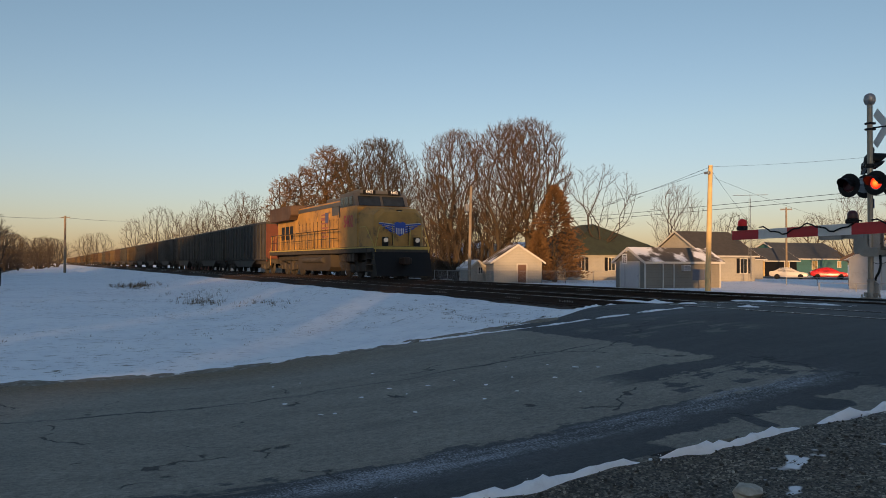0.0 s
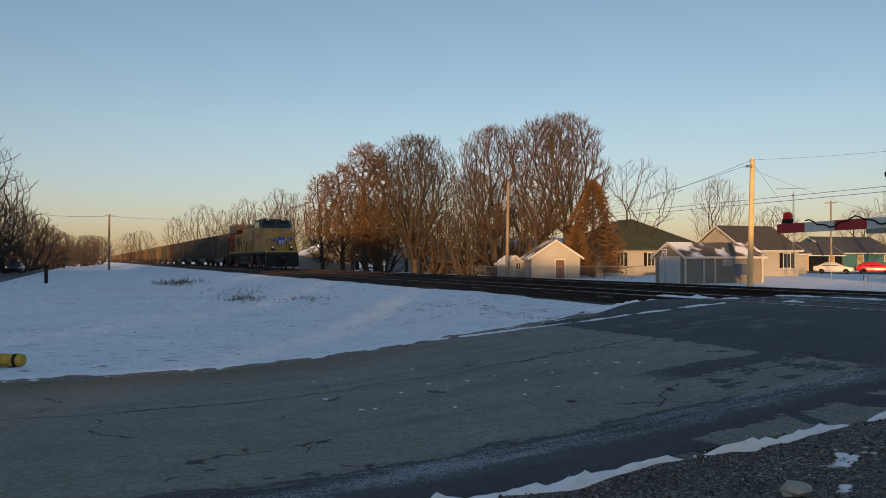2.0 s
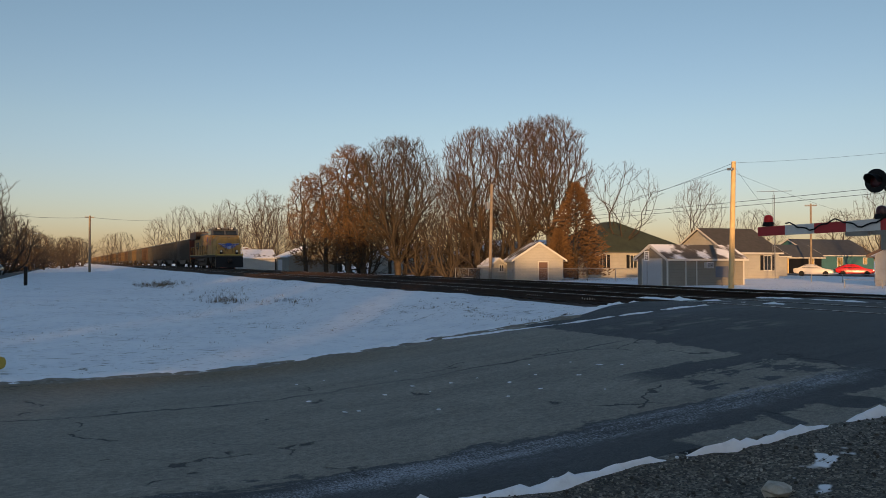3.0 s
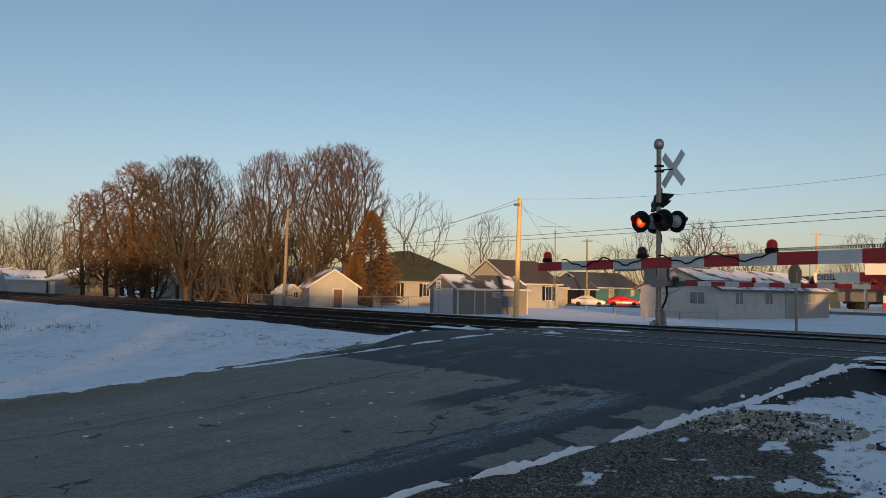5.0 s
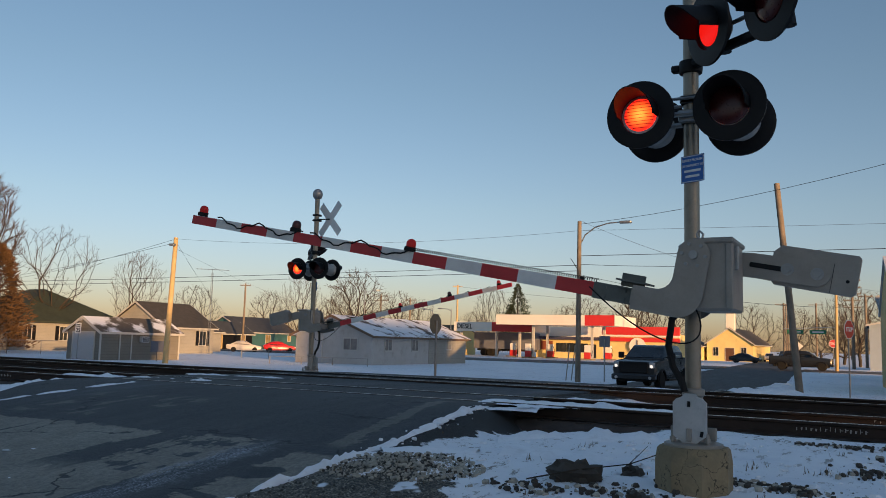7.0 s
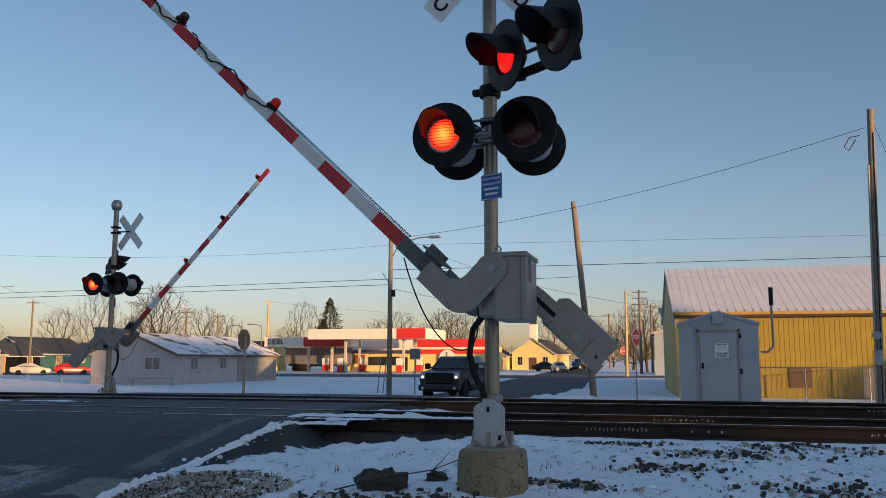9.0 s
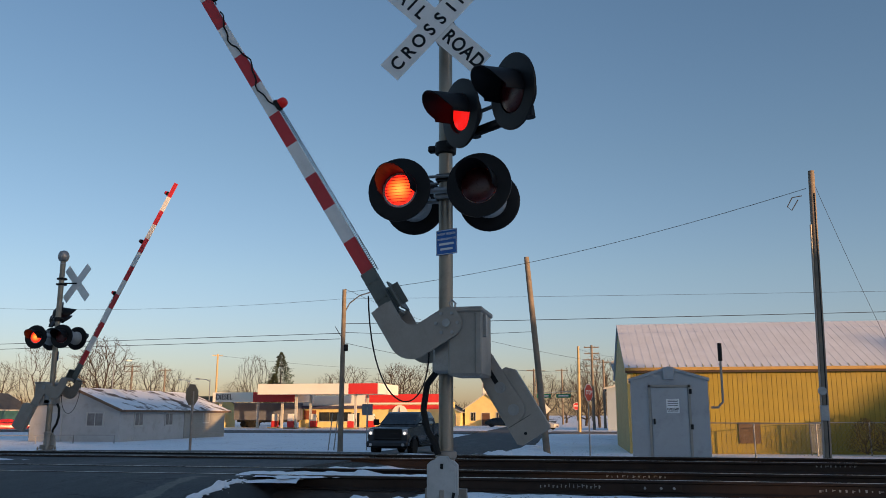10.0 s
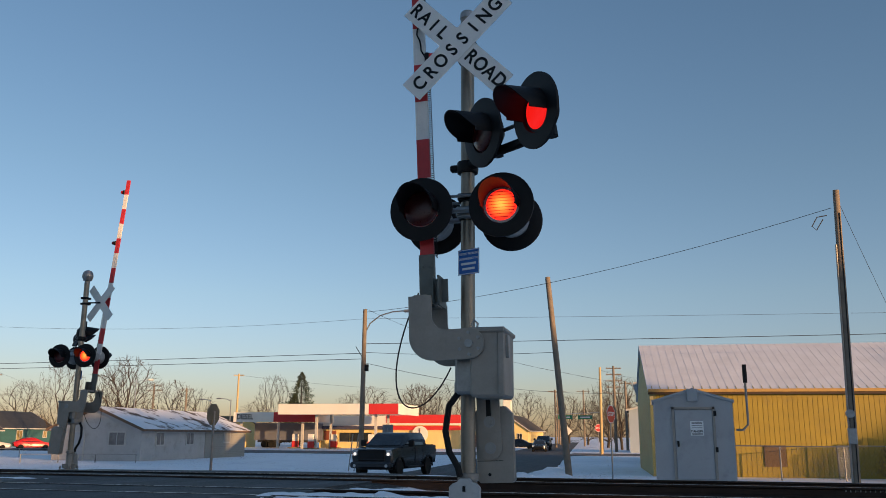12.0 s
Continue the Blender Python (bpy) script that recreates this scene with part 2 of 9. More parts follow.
    def mesh(self, name, mat, smooth=35, recalc=True):
        me = bpy.data.meshes.new(name)
        me.from_pydata(self.v, [], self.f)
        if recalc:
            bm = bmesh.new()
            bm.from_mesh(me)
            bmesh.ops.recalc_face_normals(bm, faces=bm.faces)
            bm.to_mesh(me)
            bm.free()
        me.shade_smooth()
        me.set_sharp_from_angle(angle=radians(smooth))
        me.materials.append(mat)
        return me


def part(name, geo, mat, parent=None, label="", m=None, smooth=35, recalc=True):
    me = geo if isinstance(geo, bpy.types.Mesh) else geo.mesh(name, mat, smooth, recalc)
    ob = new(name, me)
    if parent:
        ob.parent = parent
    if m is not None:
        ob.matrix_basis = m
    if label:
        ob["label"] = label
    return ob


def thing(name, m, label, category, group="", kind=""):
    ob = new(name)
    ob.empty_display_size = 0.2
    ob.matrix_basis = m
    return tagged(ob, label, category, group, kind)


def lettering(name, words, size, mat, parent, m, depth=0.002, align="CENTER", wide=1.0):
    c = bpy.data.curves.new(name, "FONT")
    c.body, c.size, c.extrude, c.align_x, c.align_y, c.offset = words, size, depth, align, "CENTER", 0.022 * size
    tmp = bpy.data.objects.new(name, c)
    me = bpy.data.meshes.new_from_object(tmp)
    bpy.data.objects.remove(tmp)
    me.materials.clear()
    me.materials.append(mat)
    if wide != 1.0:
        for v in me.vertices:
            v.co.x *= wide
    return part(name, me, mat, parent, m=m)


def smooth01(a, b, x):
    u = min(1, max(0, (x - a) / (b - a)))
    return u * u * (3 - 2 * u)


# ---- ground, road and railway ----
ROAD_L, ROAD_R = -12.5, -5.05
RAILS = (11.2, 12.7, 15.3, 16.8)
RAIL_Z = 0.785
ROAD_TOP = RAIL_Z - 0.008


def bend(y):
    """How far the road has swung to the left at y."""
    return -0.075 * max(0.0, y - 45)


def road_z(y):
    if y < 10.4:
        return ROAD_TOP * (0.55 * smooth01(1.5, 10.4, y) + 0.45 * min(1, max(0, (y - 1.5) / 8.9)))
    return ROAD_TOP - (ROAD_TOP + 0.18) * smooth01(17.6, 34, y) - 0.07 * smooth01(34, 60, y)


def road_l(y):
    """The left edge of the asphalt: it flares out where it meets the rails."""
    return ROAD_L + bend(y) - 1.0 * smooth01(7.8, 10.2, y) * (1 - smooth01(17.0, 21.0, y))


def road_r(y):
    """The right edge of the asphalt, a little proud of its line before the rails."""
    return ROAD_R + bend(y) + 0.30 * smooth01(4.0, 6.3, y) * (1 - smooth01(8.6, 10.8, y))


def side_z(x, y):
    """The land without the road: low fields, a bank up to the trackbed, lower yards beyond."""
    bank = min(1, max(0, (y - 5.5) / 4.9))
    near_left = -0.10 + 0.68 * (0.45 * bank + 0.55 * smooth01(5.2, 10.4, y))
    near_left += 0.06 * smooth01(5.0, 8.0, y) * noise.noise(Vector((x * 0.16, y * 0.5, 7)))
    near_right = 0.47 * smooth01(3.0, 7.2, y) + 0.03 + (0.09 * smooth01(-3.0, -2.1, x) - 0.06) * smooth01(8.6, 10.3, y) + 0.11 * smooth01(7.6, 9.4, y) * smooth01(-4.5, -3.2, x)
    u = smooth01(-13.5, -5.3, x)
    near = near_left * (1 - u) + near_right * u
    if y > 10.9:
        near = 0.3
    far = 0.56 - (0.51 - 0.25 * u) * smooth01(17.8, 21.5, y) - (0.30 + 0.25 * u) * smooth01(22, 42, y)
    return near if y < 14 else far


def ground_z(x, y):
    xl, xr = road_l(y), road_r(y)
    s = side_z(x, y)
    if xl <= x <= xr:
        return road_z(y) - 0.12
    d = xl - x if x < xl else x - xr
    reach = 2.2 if x < xl else (0.5 + 0.25 * smooth01(6.8, 8.2, y) if y < 14 else 2.0)
    k = smooth01(0.0, reach, d)
    z = (road_z(y) - 0.03) * (1 - k) + s * k
    if -60 < x < 12 and -6 < y < 30:
        z += 0.035 * k * noise.fractal(Vector((x * 0.9, y * 0.9, 0)), 1.0, 2.0, 4)
        z += 0.012 * k * noise.noise(Vector((x * 5, y * 5, 3)))
    return z


def lines(*spans):
    out = []
    for a, b, s in spans:
        n = max(1, round((b - a) / s))
        out += [a + (b - a) * i / n for i in range(n)]
    return out + [spans[-1][1]]


def sheet(name, xs, ys, height, mat, smooth=60):
    vs = [(x, y, height(x, y)) for y in ys for x in xs]
    n = len(xs)
    fs = [(j * n + i, j * n + i + 1, (j + 1) * n + i + 1, (j + 1) * n + i) for j in range(len(ys) - 1) for i in range(n - 1)]
    me = bpy.data.meshes.new(name)
    me.from_pydata(vs, [], fs)
    me.shade_smooth()
    me.materials.append(mat)
    return new(name, me)


def ground_material():
    m, t, b = shader("snow_and_gravel")
    v = place(t)
    s = t.nodes.new("ShaderNodeSeparateXYZ")
    t.links.new(v, s.inputs[0])
    x, y = s.outputs[0], s.outputs[1]
    broad, mid, fine = noise_of(t, v, 0.35, 5), noise_of(t, v, 2.2, 5, 0.65), noise_of(t, v, 14, 4, 0.7)
    # gravel yard beside the road, snow further out
    ragged = maths(t, "ADD", maths(t, "MULTIPLY", maths(t, "SUBTRACT", mid, 0.5), 1.6), maths(t, "MULTIPLY", maths(t, "SUBTRACT", fine, 0.5), 0.5))
    across = maths(t, "ADD", maths(t, "ADD", x, maths(t, "MULTIPLY", y, 0.6)), ragged)
    yard = maths(t, "MULTIPLY", maths(t, "SUBTRACT", 1.0, step(t, maths(t, "ADD", y, ragged), 6.95, 7.05)), maths(t, "SUBTRACT", 1.0, step(t, across, 0.48, 0.58)))
    yard = maths(t, "MULTIPLY", yard, step(t, x, -5.4, -4.95))
    yard = maths(t, "MULTIPLY", yard, maths(t, "SUBTRACT", 1.0, step(t, maths(t, "ADD", maths(t, "MULTIPLY", noise_of(t, v, 1.5, 3, 0.5), 0.8), maths(t, "MULTIPLY", y, 0.028)), 0.655, 0.67)))
    tufts = step(t, maths(t, "ADD", maths(t, "MULTIPLY", fine, 0.55), maths(t, "MULTIPLY", mid, 0.45)), 0.592, 0.63)
    blades = step(t, noise_of(t, place(t, (2.2, 0.8, 1.0)), 3.6, 5, 0.72), 0.585, 0.63)
    tufts = maths(t, "MAXIMUM", tufts, blades)
    thin = step(t, noise_of(t, v, 0.16, 3), 0.42, 0.62)
    bare = maths(t, "MAXIMUM", yard, maths(t, "MULTIPLY", tufts, maths(t, "ADD", maths(t, "MULTIPLY", thin, 0.65), 0.25)))
    # bare black bank where the road falls away to the snow
    rough_x = maths(t, "ADD", x, maths(t, "MULTIPLY", maths(t, "SUBTRACT", mid, 0.5), 0.9))
    rough_y = maths(t, "ADD", y, maths(t, "MULTIPLY", maths(t, "SUBTRACT", mid, 0.5), 1.1))
    bank = maths(t, "MULTIPLY", maths(t, "MULTIPLY", step(t, x, -5.5, -5.3), maths(t, "SUBTRACT", 1.0, step(t, rough_x, -4.40, -4.34))), maths(t, "MULTIPLY", step(t, rough_y, 7.3, 7.5), maths(t, "SUBTRACT", 1.0, step(t, y, 17.6, 18))))
    ditch = maths(t, "MULTIPLY", maths(t, "MULTIPLY", step(t, x, -4.6, -4.4), maths(t, "SUBTRACT", 1.0, step(t, rough_x, -2.6, -2.5))), maths(t, "MULTIPLY", step(t, rough_y, 10.28, 10.34), maths(t, "SUBTRACT", 1.0, step(t, y, 12, 13))))
    bank = maths(t, "MAXIMUM", bank, ditch)
    bare = maths(t, "MAXIMUM", bare, bank)
    stone = node(t, "ShaderNodeTexVoronoi", Scale=62.0)
    t.links.new(v, stone.inputs["Vector"])
    pebble = t.nodes.new("ShaderNodeSeparateColor")
    t.links.new(stone.outputs["Color"], pebble.inputs[0])
    gravel = ramp(t, pebble.outputs[0], (0.0, (0.030, 0.026, 0.021)), (0.45, (0.095, 0.084, 0.068)), (0.8, (0.19, 0.17, 0.14)), (1.0, (0.36, 0.33, 0.28)))
    gravel = blend(t, 0.8, gravel, ramp(t, mid, (0.3, (0.5, 0.47, 0.42)), (0.7, (1.25, 1.2, 1.1))), "MULTIPLY")
    grass = ramp(t, fine, (0.35, (0.07, 0.055, 0.03)), (0.65, (0.20, 0.16, 0.10)))
    soil = blend(t, yard, grass, gravel)
    soil = blend(t, bank, soil, (0.02, 0.017, 0.014))
    drift = noise_of(t, place(t, (0.35, 1.0, 1.0)), 3.2, 5, 0.6)
    snow = ramp(t, maths(t, "ADD", maths(t, "MULTIPLY", broad, 0.5), maths(t, "MULTIPLY", drift, 0.5)), (0.32, (0.72, 0.74, 0.79)), (0.5, (0.85, 0.86, 0.885)), (0.68, (0.90, 0.905, 0.915)))
    t.links.new(blend(t, bare, snow, soil), b.inputs["Base Color"])
    b.inputs["Roughness"].default_value = 0.8
    h = maths(t, "ADD", maths(t, "MULTIPLY", maths(t, "SUBTRACT", 1.0, bare), maths(t, "ADD", 0.9, maths(t, "MULTIPLY", drift, 2.2))), maths(t, "ADD", maths(t, "MULTIPLY", fine, 0.5), maths(t, "MULTIPLY", stone.outputs["Distance"], maths(t, "MULTIPLY", bare, 1.2))))
    bump(t, b, h, 0.6, 0.03)
    return m


def road_material():
    m, t, b = shader("worn_asphalt")
    v = place(t)
    s = t.nodes.new("ShaderNodeSeparateXYZ")
    t.links.new(v, s.inputs[0])
    x, y = s.outputs[0], s.outputs[1]
    long = place(t, (1.0, 0.16, 1.0))
    broad, mid, fine, streak = noise_of(t, v, 0.5, 4), noise_of(t, v, 2.0, 6, 0.65), noise_of(t, v, 55, 3, 0.7), noise_of(t, long, 3.2, 6, 0.65)
    grain = noise_of(t, v, 130, 2, 0.6)
    old = ramp(t, maths(t, "ADD", maths(t, "MULTIPLY", mid, 0.5), maths(t, "MULTIPLY", streak, 0.5)), (0.33, (0.155, 0.140, 0.115)), (0.67, (0.27, 0.245, 0.20)))
    dark = ramp(t, maths(t, "ADD", maths(t, "MULTIPLY", mid, 0.5), maths(t, "MULTIPLY", streak, 0.5)), (0.34, (0.022, 0.024, 0.027)), (0.66, (0.066, 0.067, 0.069)))
    # old grey asphalt on the approach, black overlay from a cross joint on and down the right-hand wheel path
    jag = maths(t, "ADD", maths(t, "MULTIPLY", maths(t, "SUBTRACT", mid, 0.5), 0.5), maths(t, "MULTIPLY", maths(t, "SUBTRACT", noise_of(t, v, 9, 4), 0.5), 0.22))
    comb = maths(t, "ADD", jag, maths(t, "MULTIPLY", maths(t, "SUBTRACT", streak, 0.5), 0.9))
    xs_, yj = maths(t, "ADD", x, comb), maths(t, "ADD", y, jag)
    off = maths(t, "ADD", x, jag)
    less = lambda q: maths(t, "SUBTRACT", 1.0, q)
    both = lambda *q: maths(t, "MULTIPLY", q[0], q[1]) if len(q) == 2 else maths(t, "MULTIPLY", q[0], both(*q[1:]))
    band = lambda q, a, b, soft_: both(step(t, q, a, a + soft_), less(step(t, q, b - soft_, b)))
    joint = step(t, yj, 7.08, 7.12)
    lane = step(t, xs_, -6.20, -6.12)
    tongue = both(band(maths(t, "ADD", xs_, maths(t, "MULTIPLY", maths(t, "SUBTRACT", 7.0, y), 0.09)), -7.42, -6.95, 0.04), step(t, yj, 5.2, 5.9))
    scuffed = both(step(t, xs_, -6.95, -6.9), step(t, maths(t, "ADD", yj, maths(t, "MULTIPLY", x, 0.35)), 3.35, 3.45))
    patch = maths(t, "MAXIMUM", maths(t, "MAXIMUM", joint, lane), maths(t, "MAXIMUM", tongue, scuffed))
    # islands where the overlay has worn through, and pale scraps left along the edge
    flake = step(t, maths(t, "ADD", maths(t, "MULTIPLY", streak, 0.45), maths(t, "MULTIPLY", noise_of(t, v, 3.0, 5, 0.6), 0.55)), 0.47, 0.50)
    isle = both(flake, band(xs_, -6.95, -5.95, 0.05), band(yj, 5.45, 7.25, 0.05))
    scrap = both(step(t, noise_of(t, place(t, (0.6, 1.0, 1.0)), 1.9, 2, 0.4), 0.43, 0.45), step(t, off, -5.36, -5.32), band(yj, 4.3, 7.0, 0.1))
    stripe = both(band(maths(t, "ADD", off, maths(t, "MULTIPLY", maths(t, "SUBTRACT", y, 7.6), 0.17)), -5.30, -5.02, 0.05), band(y, 7.2, 11.0, 0.3))
    worn = both(step(t, maths(t, "ADD", maths(t, "MULTIPLY", noise_of(t, long, 2.2, 5, 0.6), 0.6), maths(t, "MULTIPLY", mid, 0.4)), 0.54, 0.58), band(x, -11.2, -8.3, 0.6), band(y, 7.1, 9.6, 0.6))
    bare_ = maths(t, "MAXIMUM", maths(t, "MAXIMUM", isle, scrap), maths(t, "MAXIMUM", maths(t, "MULTIPLY", stripe, 0.55), maths(t, "MULTIPLY", worn, 0.45)))
    patch = both(patch, less(maths(t, "MULTIPLY", bare_, 0.92)))
    path = both(band(maths(t, "ADD", off, maths(t, "MULTIPLY", maths(t, "SUBTRACT", streak, 0.5), 0.6)), -6.15, -5.55, 0.2), less(step(t, y, 6.5, 7.6)))
    col = blend(t, patch, old, dark)
    # brown grit along the far edge
    grit = maths(t, "MULTIPLY", maths(t, "SUBTRACT", 1.0, step(t, off, -12.2, -10.6)), maths(t, "SUBTRACT", 1.0, step(t, y, 2.0, 7.0)))
    col = blend(t, maths(t, "MULTIPLY", grit, 0.95), col, (0.17, 0.115, 0.06))
    # cracks and tar lines
    cr = node(t, "ShaderNodeTexVoronoi", Scale=0.42)
    cr.feature = "DISTANCE_TO_EDGE"
    warp = t.nodes.new("ShaderNodeVectorMath")
    warp.operation = "ADD"
    nz = node(t, "ShaderNodeTexNoise", Scale=1.6, Detail=5.0)
    t.links.new(v, nz.inputs["Vector"])
    t.links.new(v, warp.inputs[0])
    t.links.new(nz.outputs["Color"], warp.inputs[1])
    t.links.new(warp.outputs[0], cr.inputs["Vector"])
    crack = maths(t, "MULTIPLY", maths(t, "SUBTRACT", 1.0, step(t, cr.outputs["Distance"], 0.004, 0.010)), step(t, noise_of(t, v, 0.9, 3), 0.54, 0.58))
    col = blend(t, maths(t, "MULTIPLY", crack, 0.85), col, (0.012, 0.012, 0.012))
    seam = maths(t, "ABSOLUTE", maths(t, "ADD", maths(t, "ADD", x, 9.40), maths(t, "MULTIPLY", maths(t, "SUBTRACT", noise_of(t, v, 1.3, 4, 0.6), 0.5), 0.5)))
    seam = maths(t, "MULTIPLY", maths(t, "SUBTRACT", 1.0, step(t, seam, 0.012, 0.05)), maths(t, "SUBTRACT", 1.0, step(t, y, 6.6, 7.2)))
    seam = maths(t, "MULTIPLY", seam, maths(t, "ADD", 0.35, maths(t, "MULTIPLY", step(t, mid, 0.42, 0.55), 0.65)))
    col = blend(t, maths(t, "MULTIPLY", seam, 0.85), col, (0.018, 0.018, 0.02))
    # dried salt in the wheel path, bits of old snow
    salt = maths(t, "MULTIPLY", path, step(t, maths(t, "ADD", maths(t, "MULTIPLY", streak, 0.5), maths(t, "MULTIPLY", fine, 0.5)), 0.46, 0.60))
    col = blend(t, maths(t, "MULTIPLY", salt, 0.75), col, (0.36, 0.38, 0.42))
    # bluish sheen of the black overlay, put into its colour as pale streaks
    haze = maths(t, "MULTIPLY", patch, step(t, noise_of(t, long, 1.1, 5, 0.6), 0.5, 0.75))
    col = blend(t, maths(t, "MULTIPLY", haze, 0.16), col, (0.26, 0.29, 0.34))
    speck = noise_of(t, place(t, (1.0, 0.6, 1.0)), 26, 4, 0.7)
    col = blend(t, 0.8, col, ramp(t, speck, (0.32, (0.62, 0.62, 0.62)), (0.5, (1.0, 1.0, 1.0)), (0.68, (1.38, 1.38, 1.38))), "MULTIPLY")
    chips = step(t, noise_of(t, place(t, (1.0, 0.5, 1.0)), 15, 5, 0.75), 0.64, 0.68)
    col = blend(t, maths(t, "MULTIPLY", chips, 0.6), col, (0.02, 0.02, 0.02))
    col = blend(t, 0.75, col, ramp(t, maths(t, "ADD", maths(t, "MULTIPLY", fine, 0.55), maths(t, "MULTIPLY", grain, 0.45)), (0.3, (0.45, 0.45, 0.45)), (0.7, (1.55, 1.55, 1.55))), "MULTIPLY")
    t.links.new(col, b.inputs["Base Color"])
    t.links.new(maths(t, "ADD", 0.62, maths(t, "MULTIPLY", mid, 0.3)), b.inputs["Roughness"])
    bump(t, b, maths(t, "SUBTRACT", fine, maths(t, "MULTIPLY", crack, 2.0)), 0.9, 0.012)
    return m


GROUND_MAT, ROAD_MAT = ground_material(), road_material()
xs = lines((-2600, -400, 200), (-400, -140, 20), (-140, -44, 3), (-44, -14, 0.6), (-14, -6, 0.3), (-6, 3, 0.12), (3, 12, 0.5), (12, 60, 4), (60, 300, 30), (300, 2600, 230))
ys = lines((-2600, -200, 200), (-200, -20, 10), (-20, -4, 1), (-4, 1, 0.4), (1, 9.6, 0.13), (9.6, 10.6, 0.1), (10.6, 17.4, 1.1), (17.4, 22, 0.35), (22, 50, 1.4), (50, 200, 10), (200, 2600, 200))
tagged(sheet("ground", xs, ys, ground_z, GROUND_MAT), "thin trodden snow over grass, with a bare gravel yard", "ground", kind="structure")


def road_sheet():
    ys = lines((-60, -4, 4), (-4, 20, 0.4), (20, 60, 2), (60, 420, 15))
    cols = [i / 16 for i in range(17)]
    g = Geo()
    for y in ys:
        wob = 0.10 * noise.noise(Vector((y * 0.7, 9, 0))) + 0.05 * noise.noise(Vector((y * 2.3, 4, 0)))
        for u in cols:
            x = road_l(y) + u * (road_r(y) - road_l(y)) + (wob if u in (0.0, 1.0) else 0)
            z = road_z(y) - 0.035 * (2 * u - 1) ** 2 * (1 - smooth01(7, 10.4, y) * (1 - smooth01(17.6, 22, y))) + 0.006 * noise.noise(Vector((x, y, 0)))
            g.v.append((x, y, z))
    n = len(cols)
    g.f = [(j * n + i, j * n + i + 1, (j + 1) * n + i + 1, (j + 1) * n + i) for j in range(len(ys) - 1) for i in range(n - 1)]
    top = len(g.v)
    # edges of the asphalt have thickness
    for side in (0, n - 1):
        a = len(g.v)
        for j in range(len(ys)):
            p = g.v[j * n + side]
            g.v.append((p[0] + (0.05 if side else -0.05), p[1], p[2] - 0.16))
        for j in range(len(ys) - 1):
            g.f.append((j * n + side, a + j, a + j + 1, (j + 1) * n + side))
    ob = part("road", g, ROAD_MAT, smooth=50)
    tagged(ob, "worn patched grey asphalt road over a railway crossing", "road", kind="structure")


road_sheet()
# forecourt and cross street beyond the tracks, and the side street on the near side
STREET = plain("grey_street", (0.085, 0.084, 0.082), 0.8, 0, 0.25, 0.4, 20, 0.3)
g = Geo()
g.box(-95, 84, -0.5, -16, 98, -0.215)
g.box(-8.3, 86, -0.5, 60, 97, -0.215)
tagged(part("pavement", g, STREET), "grey asphalt forecourt of the filling station", "pavement", kind="structure")
g = Geo()
g.box(-420, -10.6, -0.6, -30, -6.2, -0.05)
tagged(part("street", g, STREET), "narrow grey side street running beside the snowy field", "road", kind="structure")

BALLAST = plain("dirty_ballast", (0.050, 0.034, 0.026), 0.95, 0, 0.45, 5, 26, 1.0, 0.10, (0.16, 0.15, 0.14))
bx = lines((-700, -160, 20), (-160, -40, 3), (-40, 14, 0.35), (14, 60, 3), (60, 500, 30))
by = [10.2, 10.5, 10.7, 10.9, 11.08, 11.3, 11.9, 12.7, 13.3, 14.0, 14.7, 15.3, 16.0, 16.8, 17.4, 17.9, 18.4]


def ballast_z(x, y):
    k = smooth01(10.45, 11.0, y) * (1 - smooth01(17.6, 18.4, y))
    inside = road_l(y) - 0.2 < x < road_r(y) + 0.2
    return (0.36 + 0.225 * k + 0.03 * smooth01(13.2, 14.6, y) * k + (0.02 * noise.noise(Vector((x * 6, y * 6, 0))) if k > 0.5 else 0)) - (0.1 if inside else 0)


tagged(sheet("ballast", bx, by, ballast_z, BALLAST), "dark dirty ballast bed under the tracks", "ballast", kind="stuff")


def rail_z(y):
    """Height of the railheads: the further track lies a little higher."""
    return RAIL_Z + (0.03 if y > 14 else 0.0)


g = Geo()
for yc in (11.95, 16.05):
    for i in range(400):
        x = -170 + i * 0.56
        if ROAD_L - 1.2 < x < ROAD_R + 0.3:
            continue
        g.box(x - 0.11, yc - (0.95 if yc < 14 else 1.3), 0.40, x + 0.11, yc + 1.3, rail_z(yc) - 0.195 + 0.01 * random.random())
tagged(part("tie_row", g, TIE, recalc=False), "dark creosoted wooden ties under the rails", "railway ties", kind="stuff")

